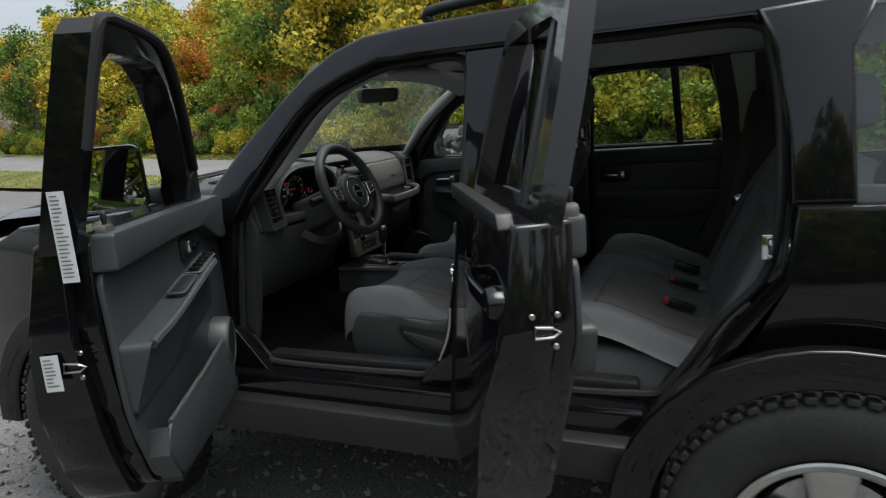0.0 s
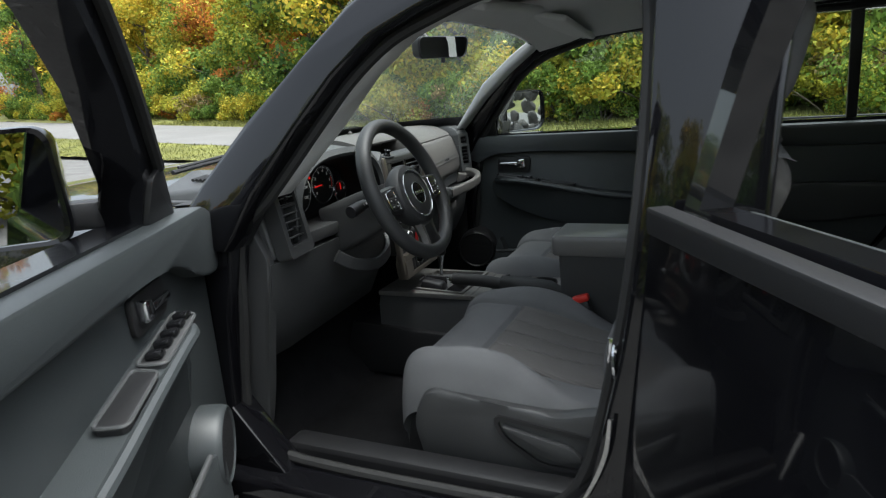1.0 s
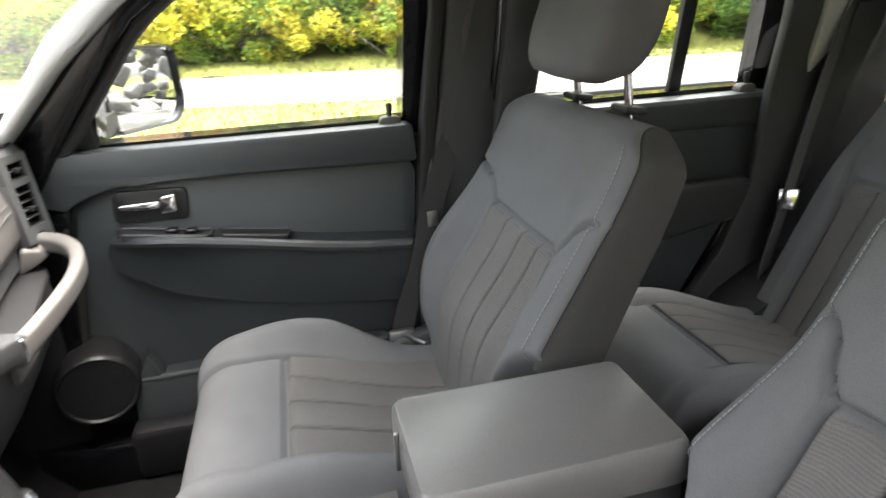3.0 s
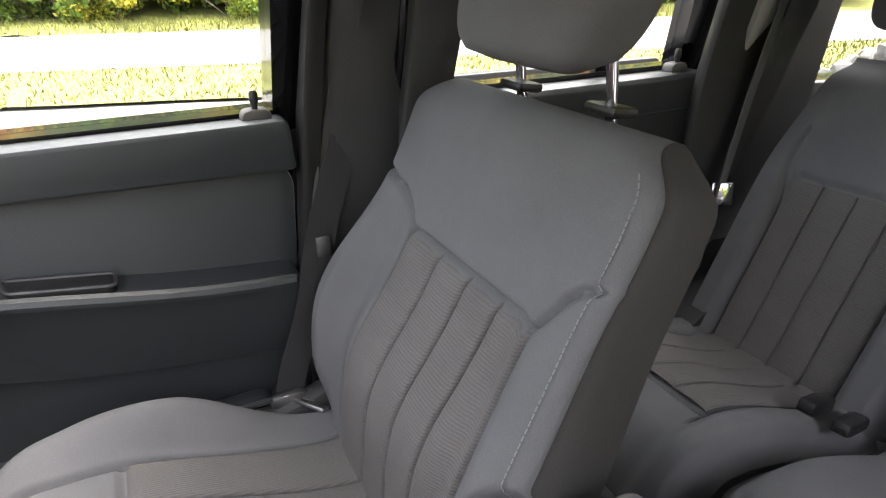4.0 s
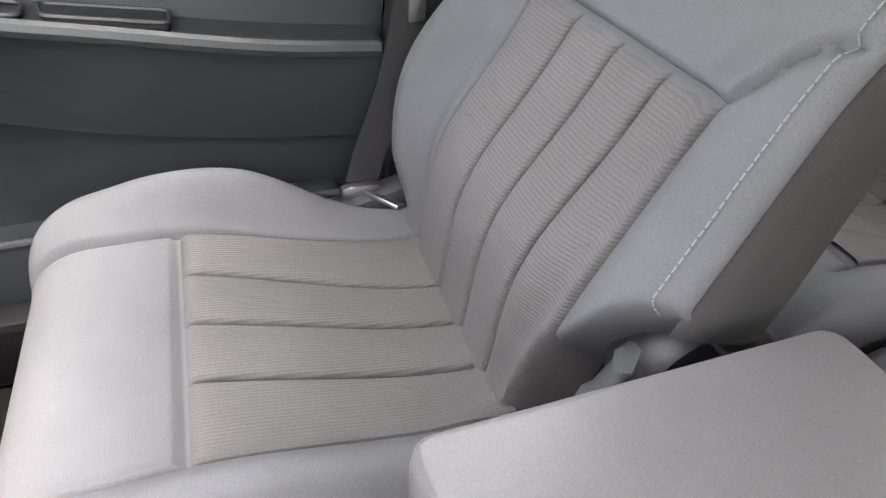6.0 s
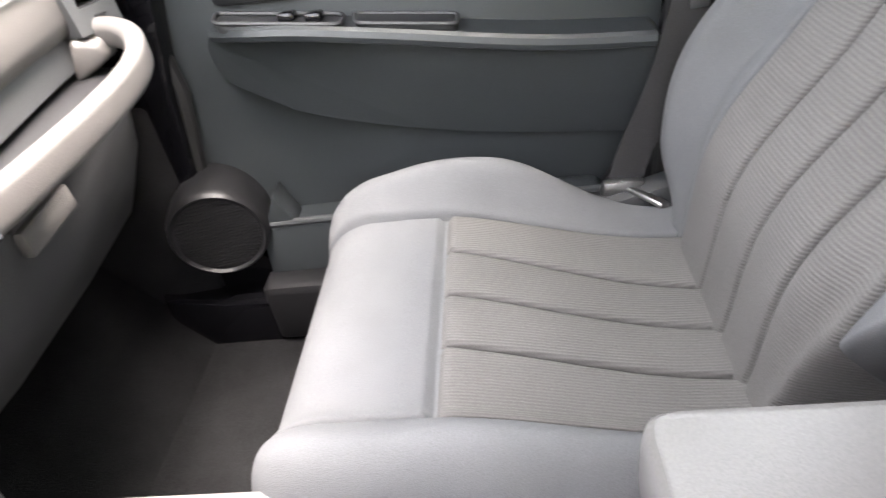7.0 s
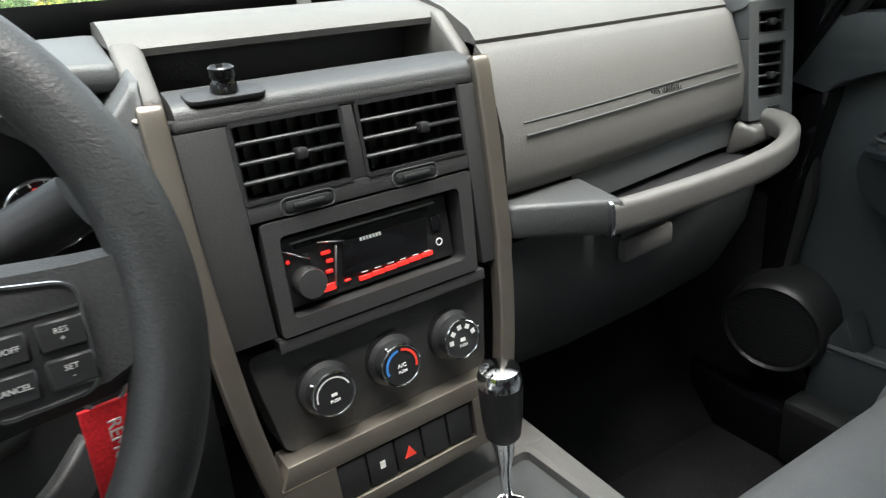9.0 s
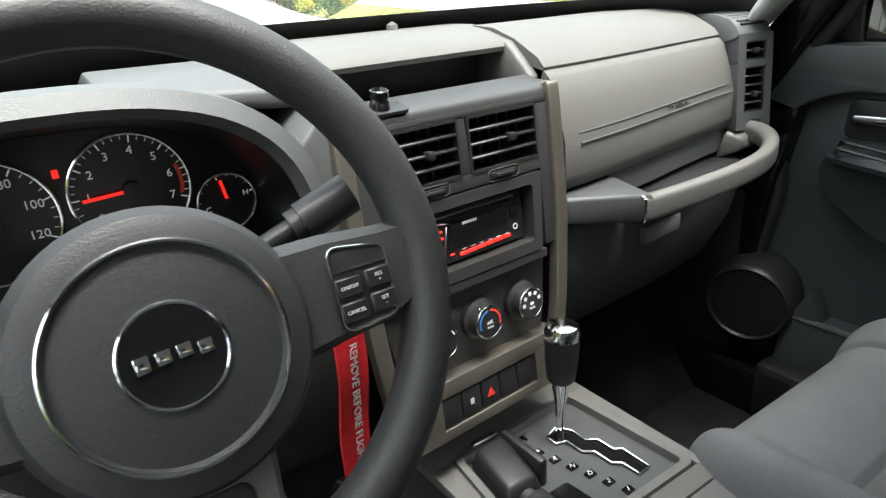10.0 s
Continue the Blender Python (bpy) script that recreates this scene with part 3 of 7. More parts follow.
    # dashboard side of the front pillar, below the windscreen
    side_plate("cowl_side", [(0.56, 0.60), (0.80, 0.60), (0.86, 1.13), (0.70, 1.125), (0.632, 1.105), (0.665, 0.95), (0.69, 0.75)], 0.76, 0.07, PAINT, sgn, 0.01, label="black painted hinge pillar")
    # inside trim of pillars and sills
    side_plate("pillar_trim", ([(0.70, 1.19), (0.565, 1.195), (0.508, 1.252), (0.446, 1.325), (0.362, 1.418), (0.278, 1.484), (0.195, 1.516), (0.10, 1.54)] if sgn < 0 else [(0.72, 1.20), (0.665, 1.25), (0.57, 1.345), (0.46, 1.435), (0.35, 1.51), (0.24, 1.555), (0.10, 1.565)]) + [ (0.10, 1.585), (0.30, 1.575), (0.44, 1.49), (0.56, 1.40), (0.68, 1.26)], 0.698, 0.075, HEAD_TRIM, sgn, 0.014, label="pale grey windscreen pillar trim")
    if sgn > 0:
        side_plate("pillar_foot", [(-0.03, 1.15), (-0.015, 1.0), (0.035, 0.78), (0.14, 0.62), (0.14, 0.5), (-0.25, 0.5), (-0.24, 1.15)], 0.738, 0.022, BLACK, sgn, 0.004, label="dark foot of the door pillar")
        side_plate("pillar_cover", [(-0.075, 1.55), (-0.072, 1.40), (-0.05, 1.20), (-0.03, 1.0), (-0.02, 0.62), (-0.24, 0.62), (-0.225, 1.12), (-0.22, 1.20), (-0.235, 1.55)], 0.715, 0.03, TRIM, sgn, 0.010, label="dark grey plastic pillar cover")
        side_plate("pillar_cover", [(-0.765, 1.555), (-0.80, 1.36), (-0.815, 1.20), (-0.805, 0.98), (-0.74, 0.82), (-0.60, 0.62), (-1.08, 0.62), (-1.08, 1.55)], 0.712, 0.03, TRIM, sgn, 0.010, label="dark grey plastic pillar cover")
        side_plate("pillar_trim", [(-0.10, 1.55), (-0.066, 1.267), (-0.012, 0.98), (-0.03, 0.98), (-0.10, 1.267), (-0.15, 1.55)], 0.700, 0.012, TRIM_LIGHT, sgn, 0.003, label="grey edge of the pillar trim")
        side_plate("pillar_trim", [(-0.84, 1.555), (-0.875, 1.36), (-0.885, 1.19), (-1.06, 1.19), (-1.06, 1.555)], 0.690, 0.02, HEAD_TRIM, sgn, 0.006, label="pale grey upper pillar trim")
        side_plate("pillar_rubber", [(-0.045, 1.54), (-0.045, 1.40), (-0.028, 1.20), (-0.01, 1.0), (0.0, 0.64), (-0.03, 0.64), (-0.04, 1.0), (-0.06, 1.20), (-0.082, 1.54)], 0.735, 0.04, RUBBER, sgn, 0.008, label="black rubber seal")
    side_plate("pillar_trim", [(-0.17, 1.55), (-0.172, 1.31), (-0.158, 1.10), (-0.12, 0.90), (-0.085, 0.72), (-0.235, 0.72), (-0.235, 1.12), (-0.25, 1.35), (-0.27, 1.55)], 0.682, 0.03, TRIM, sgn, 0.008, label="dark grey plastic pillar trim")
    side_plate("pillar_trim", [(-0.93, 1.55), (-0.945, 1.28), (-0.93, 0.98), (-0.87, 0.86), (-1.3, 0.86), (-1.3, 1.14), (-1.04, 1.16), (-1.04, 1.55)], 0.69, 0.03, TRIM, sgn, 0.008, label="dark grey plastic rear pillar trim")
    side_plate("sill_trim", rounded([(0.62, 0.53), (0.62, 0.645), (-0.6, 0.645), (-0.6, 0.53)], 0.015), 0.69, 0.06, BLACK, sgn, 0.012, label="dark plastic step trim")

# roof with its lining, and low rails above it
roof_loops, lining_loops = [], []
for y, z, h in ((0.36, 1.565, 0.62), (0.25, 1.62, 0.605), (0.0, 1.665, 0.60), (-0.6, 1.685, 0.60), (-1.3, 1.68, 0.60), (-1.95, 1.645, 0.60)):
    xs = np.linspace(-h, h, 15)
    roof_loops.append([(x, y, z - 0.045 * (abs(x) / h) ** 2.5) for x in xs] + [(x, y - 0.0, z - 0.02 - 0.045 * (abs(x) / h) ** 2.5) for x in xs[::-1]])
for y, z, h in ((0.345, 1.545, 0.575), (0.2, 1.575, 0.60), (-0.2, 1.60, 0.61), (-1.0, 1.60, 0.61), (-1.9, 1.575, 0.61)):
    xs = np.linspace(-h, h, 15)
    lining_loops.append([(x, y, z - 0.05 * (abs(x) / h) ** 3) for x in xs] + [(x, y, z + 0.012 - 0.05 * (abs(x) / h) ** 3) for x in xs[::-1]])
add("roof", loft(roof_loops), PAINT, car, "black painted roof")
lining = add("ceiling", loft(lining_loops), LINER)
tagged(lining, "pale grey cloth lining under the car's roof", "headliner", kind="structure")
for sx in (-1, 1):
    add("roof_bar", tube(smooth_path([(sx * 0.52, 0.0, 1.66), (sx * 0.53, -0.12, 1.70), (sx * 0.53, -1.3, 1.72), (sx * 0.52, -1.45, 1.68)], 6), 0.016, 10, up=(1, 0, 0)), BLACK, car, "black roof bar")
    visor = moved(box(0, 0, 0, 0.42, 0.16, 0.018, 0.008, 3), pose(sx * 0.33, 0.22, 1.556, 14, sx * 4, 0))
    tagged(add("sun_visor", visor, LINER), "pale grey cloth sun visor folded against the roof", "sun visor", "sun visors")
# windscreen
glass = []
for k in range(13):
    t = k / 12
    row = []
    for i in range(21):
        u = -1 + 2 * i / 20
        half = 0.70 - 0.085 * t
        bow = 0.20 * (1 - u ** 4) * (1 - 0.45 * t)
        row.append((u * half, 0.80 - 0.45 * t + bow * 1.0, 1.155 + 0.425 * t + 0.02 * (1 - u * u) * t))
    glass.append(row)
screen = add("windscreen", loft(glass, cyclic=False), HAZY_GLASS, car, "clear curved windscreen")
screen.visible_shadow = False
band_rows = [[(x, y - 0.004, z) for x, y, z in row] for row in glass[:5]]
band_rows[4] = [(x * 0.35 + u * 0.65, y * 0.35 + v * 0.65 - 0.0026, z * 0.35 + w * 0.65) for (x, y, z), (u, v, w) in zip(band_rows[3], glass[4])]
add("screen_border", loft(band_rows, cyclic=False), BLACK, car, "black printed border along the glass's foot")
add("scuttle", loft([[(x, y0 + 0.13 * (1 - (x / 0.72) ** 2), z) for x in np.linspace(-0.72, 0.72, 21)] for y0, z in ((0.72, 1.19), (0.80, 1.185), (0.86, 1.165), (0.95, 1.15))], cyclic=False), BLACK, car, "black plastic air intake below the glass")
# wipers
for x0 in (-0.55, 0.05):
    arm = smooth_path([(x0, 0.97 + 0.05 * (x0 > 0), 1.235), (x0 + 0.25, 0.97, 1.25), (x0 + 0.52, 0.93, 1.262)], 6)
    add("wiper", joined(tube(arm, 0.006, 6), tube([(p[0] + 0.0, p[1] - 0.02, p[2] + 0.012) for p in arm], 0.004, 6)), BLACK, car, "black wiper arm and blade")
# bonnet
bonnet = []
for y, z, h in ((0.93, 1.165, 0.80), (1.1, 1.182, 0.80), (1.4, 1.184, 0.79), (1.75, 1.164, 0.77), (1.92, 1.13, 0.75), (1.98, 1.04, 0.74)):
    bonnet.append([(x, y + 0.10 * (1 - (x / h) ** 2) * (y < 1.0), z + 0.018 * (1 - (x / h) ** 2) - 0.03 * max(0, abs(x) / h - 0.9) / 0.1) for x in np.linspace(-h, h, 25)])
add("bonnet", loft(bonnet, cyclic=False), PAINT, car, "black painted bonnet")
add("nose", hull([(x, y, z) for x in (-0.74, 0.74) for y, z in ((1.75, 0.52), (1.97, 0.60), (1.97, 1.03), (1.75, 1.03))], 0.03), PAINT, car, "black painted front with grille")
add("tail", hull([(x, y, z) for x in (-0.80, 0.80) for y, z in ((-2.12, 0.5), (-2.0, 0.5), (-2.0, 1.13), (-2.10, 1.13))], 0.03), PAINT, car, "black painted tailgate")
add("rear_window", hull([(-0.66, -2.07, 1.12), (0.66, -2.07, 1.12), (-0.58, -1.96, 1.60), (0.58, -1.96, 1.60), (-0.66, -2.064, 1.12), (0.66, -2.064, 1.12), (-0.58, -1.954, 1.60), (0.58, -1.954, 1.60)]), TINTED, car, "tinted tailgate glass").visible_shadow = False
# floor
floor_parts = joined(box(0, 0.2, 0.50, 1.36, 1.2, 0.05, 0.01), box(0, -1.3, 0.54, 1.40, 1.6, 0.06, 0.01), hull([(x, y, z) for x in (-0.68, 0.68) for y, z in ((0.72, 0.50), (0.78, 0.48), (1.05, 0.80), (1.0, 0.84))], 0.01), box(0, 0.98, 0.95, 1.4, 0.04, 0.42))
tagged(add("floor", floor_parts, CARPET), "charcoal carpet of the car's floor", "carpet", kind="structure")
add("underbody", box(0, -0.02, 0.42, 1.44, 3.5, 0.10, 0.02), BLACK, car, "dark underside")
add("boot_floor", box(0, -1.62, 0.80, 1.36, 0.7, 0.04, 0.01), CARPET, car, "dark boot floor")
for sx in (-1, 1):
    add("wheel_housing", moved(lathe([(0.46, -0.12), (0.46, 0.14), (0.0, 0.14)], 28), frame_to((sx * 0.68, -1.03, 0.365), (0, 1, 0), (0, 0, 1)) @ Matrix.Diagonal((1, 1, -sx, 1))), BLACK, car)


def wheel(cx, cy, sgn):
    """A tyre on a five-spoke alloy rim."""
    m = frame_to((cx, cy, 0.367), (0, 1, 0), (0, 0, 1)) @ Matrix.Diagonal((1, 1, sgn, 1))
    w = add("wheel", moved(lathe([(0.20, -0.11), (0.33, -0.115), (0.355, -0.10), (0.366, -0.07), (0.368, 0.0), (0.366, 0.07), (0.357, 0.098), (0.335, 0.112), (0.30, 0.116), (0.262, 0.112), (0.232, 0.10), (0.222, 0.09), (0.215, 0.04)], 72), m), TYRE, car, "black all-terrain tyre on a silver rim")
    knobs = []
    for k in range(60):
        a = 2 * math.pi * k / 60
        for wz, tw in ((-0.085, 0.03), (-0.03, 0.04), (0.03, 0.04), (0.085, 0.03)):
            b = a + (0.03 if wz > 0 else 0) + (0.02 if abs(wz) > 0.05 else 0)
            knobs.append(moved(box(0, 0, 0, 0.016, 0.026, tw + 0.012, 0.003, 1), m @ Matrix.Rotation(b, 4, "Z") @ Matrix.Translation((0.3665, 0, wz))))
    add("tread", joined(*knobs), TYRE, w, "blocky tread")
    rim = [lathe([(0.222, 0.098), (0.228, 0.105), (0.222, 0.108), (0.205, 0.10), (0.196, 0.085), (0.19, 0.02), (0.196, -0.05)], 60), lathe([(0.0, 0.075), (0.04, 0.08), (0.058, 0.072), (0.06, 0.05)], 30)]
    for k in range(5):
        a = 2 * math.pi * k / 5 + 0.25
        pts = []
        for r, hw, z in ((0.04, 0.045, 0.068), (0.12, 0.042, 0.085), (0.205, 0.058, 0.094)):
            pts.append([(r, -hw, z - 0.012), (r, -hw * 0.7, z), (r, hw * 0.7, z), (r, hw, z - 0.012), (r, hw, z - 0.035), (r, -hw, z - 0.035)])
        rim.append(moved(loft(pts), Matrix.Rotation(a, 4, "Z")))
    add("rim", moved(joined(*rim), m), ALLOY, w, "silver five-spoke alloy rim")
    add("brake_disc", moved(lathe([(0.0, 0.0), (0.15, 0.0), (0.15, 0.02), (0.0, 0.02)], 40), m), STEEL, w, "dull steel brake disc")


for sgn in (-1, 1):
    for cy in (-1.03, 1.29):
        wheel(sgn * 0.80, cy, sgn)

# thin bright curved streak along the edge of the pillar's foot
streak_line = smooth_path([(-0.112, 0.858), (-0.104, 0.80), (-0.088, 0.75), (-0.066, 0.70)], 5)
add("scuff", loft([[(-0.7815, p[0] + o, p[1]) for o in (-0.004 * math.sin(math.pi * (0.15 + 0.75 * k / (len(streak_line) - 1))), 0.003)] + [(-0.778, p[0] + o, p[1]) for o in (0.003, -0.004)] for k, p in enumerate(streak_line)]), STEEL, car, "bright curved streak on the door pillar")
# strikers on the pillars
for y, z in ((-0.113, 0.94), (-0.90, 1.02)):
    loop = [(-0.72, y, z + 0.02), (-0.755, y - 0.002, z + 0.02), (-0.755, y - 0.004, z - 0.02), (-0.72, y - 0.002, z - 0.02)]
    add("striker", joined(tube(smooth_path(loop, 4), 0.005, 8, up=(0, 1, 0)), box(-0.716, y, z, 0.008, 0.03, 0.06, 0.003)), CHROME, car, "bright steel door striker")


# ---- doors ----
def door_frame(hinge, way):
    """A door's own frame: x along it from the hinge, y towards the cabin, z up."""
    d = Vector((*way, 0)).normalized()
    n = Vector((-d.y, d.x, 0))
    return Matrix(((d.x, n.x, 0, hinge[0]), (d.y, n.y, 0, hinge[1]), (0, 0, 1, 0), (0, 0, 0, 1)))


def door_piece(name, outline, lo, hi, mat, parent, m, bevel=0.006, label="", lean=0.28, smooth=40):
    """Outline (s along the door, z), from depth lo to hi towards the cabin; leans in above the waist like the body."""
    v, f = plate(outline, lo, hi, bevel)
    belly = (lambda w, z: 0.055 * (1 - step_(z, 0.80, 1.19)) * step_(-w, 0.01, 0.05)) if name == "door_skin" else (lambda w, z: 0.0)
    verts = [tuple(m @ Vector((s, w - belly(w, z) + lean * max(0.0, z - 1.15), z))) for s, z, w in v]
    return add(name, (verts, f), mat, parent, label, smooth)


def framed(name, outer, inner, lo, hi, mat, parent, m, label="", lean=0.28):
    v, f = ring_plate(outer, inner, lo, hi)
    verts = [tuple(m @ Vector((s, w + lean * max(0.0, z - 1.15), z))) for s, z, w in v]
    return add(name, (verts, f), mat, parent, label)


def open_path(pts, m, lean=0.28):
    return [tuple(m @ Vector((s, w + lean * max(0.0, z - 1.15), z))) for s, z, w in pts]


def handle_inside(parent, m, s, z, w):
    """Bright pull lever in a dark cup."""
    cup = rounded([(s - 0.07, z - 0.03), (s + 0.065, z - 0.035), (s + 0.07, z + 0.028), (s - 0.065, z + 0.032)], 0.015)
    door_piece("handle_cup", cup, w - 0.004, w + 0.006, BLACK, parent, m, 0.003, "black cup behind the lever")
    door_piece("lever", rounded([(s - 0.055, z - 0.004), (s + 0.02, z - 0.006), (s + 0.02, z + 0.010), (s - 0.055, z + 0.008)], 0.006), w + 0.010, w + 0.020, CHROME, parent, m, 0.003, "chrome door lever")
    door_piece("lever_block", rounded([(s + 0.018, z - 0.016), (s + 0.05, z - 0.014), (s + 0.05, z + 0.022), (s + 0.022, z + 0.018)], 0.006), w + 0.006, w + 0.022, CHROME, parent, m, 0.004, "chrome lock slide")


def lock_pin(parent, m, s, w):
    door_piece("lock_dish", rounded([(s - 0.022, 1.176), (s + 0.022, 1.176), (s + 0.022, 1.212), (s - 0.022, 1.212)], 0.014), w - 0.024, w + 0.004, TRIM_LIGHT, parent, m, 0.004, "grey dished surround", 0.0)
    p = m @ Vector((s, w - 0.006, 1.205))
    add("lock_pin", moved(lathe([(0.0, -0.02), (0.004, -0.02), (0.0045, 0.012), (0.0065, 0.018), (0.0065, 0.03), (0.004, 0.033), (0, 0.033)], 14), Matrix.Translation(p)), BLACK, parent, "black lock pin")


def front_door(m, label, left):
    """A front door with its trim panel, arm rest, pocket, loudspeaker, window and mirror."""
    L = 0.90
    door = put("door", None, car, label, Matrix.Translation(m @ Vector((0.02, 0.02, 0.55))))
    shell = rounded([(0.0, 0.56), (0.0, 1.19), (L, 1.19), (L + 0.01, 1.0), (L - 0.04, 0.76), (L - 0.12, 0.58), (0.10, 0.545)], (0.03, 0.01, 0.01, 0.02, 0.08, 0.06, 0.03), 5)
    door_piece("door_skin", shell, -0.055, 0.0, PAINT, door, m, 0.012, "black painted outer skin")
    inner = [(0.03 + (s - 0.03) * 0.965, 0.57 + (z - 0.56) * 0.975) for s, z in shell]
    door_piece("door_inner", inner, 0.0, 0.040, PAINT, door, m, 0.01, "black painted inner shell and latch face")
    # window frame
    outer = [(0.13, 1.17), (0.25, 1.29), (0.40, 1.43), (0.53, 1.53), (0.62, 1.575), (0.72, 1.59), (0.85, 1.593), (0.905, 1.59), (0.93, 1.56), (0.925, 1.36), (0.912, 1.17), (0.5, 1.17)]
    hole = [(0.285, 1.205), (0.30, 1.275), (0.435, 1.415), (0.55, 1.498), (0.64, 1.537), (0.73, 1.545), (0.79, 1.547), (0.835, 1.545), (0.86, 1.52), (0.858, 1.36), (0.852, 1.205), (0.5, 1.205)]
    if left:
        hole[6:11] = [(0.80, 1.535), (0.865, 1.532), (0.893, 1.508), (0.89, 1.36), (0.884, 1.205)]
    else:
        outer[1:4] = [(0.235, 1.29), (0.36, 1.43), (0.50, 1.53)]
        hole[1:4] = [(0.295, 1.27), (0.392, 1.415), (0.52, 1.498)]
    framed("window_frame", outer, hole, -0.035, 0.035, PAINT, door, m, "black painted window frame")
    seal = smooth_path([(a * 0.96 + c * 0.04, b * 0.96 + d * 0.04) for (a, b), (c, d) in zip(outer[1:10], hole[1:10])], 4)
    add("frame_seal", tube(open_path([(p[0], p[1], 0.040) for p in seal], m), 0.010, 8, up=(0, 0, 1)), RUBBER, door, "black rubber frame seal")
    if not left:
        pane = door_piece("pane", [(s, z) for s, z in hole], -0.004, 0.001, GLASS, door, m, 0.0, "clear wound-up glass")
        pane.visible_shadow = False
    add("waist_seal", tube(open_path([(0.30, 1.196, 0.012), (0.86, 1.196, 0.012)], m), 0.008, 8), RUBBER, door, "rubber waist seal")
    # trim: upper roll, middle field, arm rest, lower pocket
    w = 0.055
    door_piece("trim_top", rounded([(0.055, 1.06), (0.05, 1.175), (0.10, 1.200), (L - 0.035, 1.198), (L - 0.03, 1.122), (0.41, 1.137), (0.27, 1.128), (0.17, 1.075)], (0.04, 0.02, 0.02, 0.01, 0.01, 0.08, 0.06, 0.04), 6), w - 0.05, w + 0.038, DOOR_TRIM, door, m, 0.026, "dark slate upper trim roll", 0.0)
    door_piece("trim_field", rounded([(0.045, 0.60), (0.05, 1.13), (0.85, 1.13), (L - 0.03, 1.10), (L - 0.05, 0.80), (L - 0.14, 0.61)], (0.05, 0.04, 0.02, 0.02, 0.07, 0.05), 5), w - 0.012, w + 0.002, DOOR_TRIM, door, m, 0.004, "dark moulded door lining", 0.0)
    rest = rounded([(0.29, 1.045), (0.255, 1.01), (0.265, 0.965), (0.45, 0.875), (0.64, 0.83), (L - 0.06, 0.808), (L - 0.045, 0.965), (0.70, 0.98), (0.48, 1.015)], (0.03, 0.03, 0.04, 0.1, 0.1, 0.015, 0.02, 0.05, 0.05), 6)
    v, f = plate(rest, 0.0, 1.0, 0.0)
    verts = []
    n = len(rest)
    for s, z, t in v:
        out = 0.012 + 0.058 * step_(z, 0.80, 0.99) * step_(s, 0.23, 0.36)
        verts.append(tuple(m @ Vector((s, w + (out if t > 0.5 else 0.0), z))))
    add("arm_rest", (verts, f), DOOR_TRIM, door, "padded dark grey arm rest", 30)
    add("arm_rest_edge", tube(open_path([(s, z - 0.004, w + 0.011 + 0.058 * step_(z, 0.80, 0.99) * step_(s, 0.23, 0.36)) for s, z in ((p.x, p.y) for p in smooth_path([(0.28, 1.03, 0), (0.36, 1.033, 0), (0.50, 1.012, 0), (0.70, 0.977, 0), (0.84, 0.963, 0)], 5))], m, 0.0), 0.010, 8, up=(0, 0, 1)), DOOR_TRIM, door, "rounded arm rest edge")
    # switch plate on the arm rest
    top = lambda s: 1.049 - 0.13 * (s - 0.28)
    for name, s0, s1, mat, lift in (("switch_plate", 0.285, 0.455, TRIM, 0.0), ("pull_cup", 0.465, 0.60, BLACK, 0.002)):
        pts = [(s0, w + 0.016), (s1, w + 0.018), (s1, w + 0.062), (s0 + 0.01, w + 0.058)]
        v, f = plate(rounded(pts, 0.012, 4), 0.0, 0.012, 0.003)
        add(name, ([tuple(m @ Vector((s, y, top(s) + z - 0.014 + lift))) for s, y, z in v], f), mat, door, "black finger pull cup" if name == "pull_cup" else "dark switch plate")
    for name, s0, s1 in (("plate_rim", 0.285, 0.455), ("plate_rim", 0.465, 0.60)):
        pts = rounded([(s0, w + 0.016), (s1, w + 0.018), (s1, w + 0.062), (s0 + 0.01, w + 0.058)], 0.012, 4)
        ring = [tuple(m @ Vector((s, y, top(s) + 0.0))) for s, y in pts]
        add(name, tube(ring, 0.003, 6, True, up=(0, 0, 1)), TRIM_MID if left else TRIM, door)
    for s0 in ((0.305, 0.335, 0.365, 0.395, 0.43) if left else (0.385, 0.42)):
        knob = moved(box(0, 0, 0, 0.022, 0.026, 0.012, 0.004), m @ Matrix.Translation((s0, w + 0.038, top(s0) + 0.003)) @ Matrix.Rotation(radians(6), 4, "X"))
        add("window_switch", knob, GLOSS, door, "small glossy black switch")
    handle_inside(door, m, 0.35, 1.085, w + 0.004)
    lock_pin(door, m, L - 0.075, w + 0.012)
    # loudspeaker pod and pocket
    centre = m @ (Vector((0.22, w + 0.016, 0.758)) if left else Vector((0.192, w + 0.054, 0.748)))
    facing = (m.to_3x3() @ Vector((-0.10 if left else 0.22, 1, -0.04))).normalized()
    side = m.to_3x3() @ Vector((1, 0.10 if left else -0.22, 0))
    pod = frame_to(centre, side, facing.cross(side))
    if pod.to_3x3().col[2].dot(facing) < 0:
        pod = pod @ Matrix.Diagonal((1, 1, -1, 1))
    # door plastic on both; the right pod's black stands in for footwell shade
    add("speaker_pod", moved(lathe([(0.080, -0.085), (0.0785, -0.02), (0.077, 0.02), (0.074, 0.030), (0.070, 0.034), (0.066, 0.029), (0.0, 0.026)], 44), pod), DOOR_TRIM if left else BLACK, door, "round dark plastic speaker pod")
    bars = []
    for k in range(-13, 14):
        y = k * 0.0052
        hx = math.sqrt(max(0, 0.0615 ** 2 - y * y))
        if hx > 0.01:
            bars.append(box(0, y, 0.0295, 2 * hx, 0.0026, 0.004))
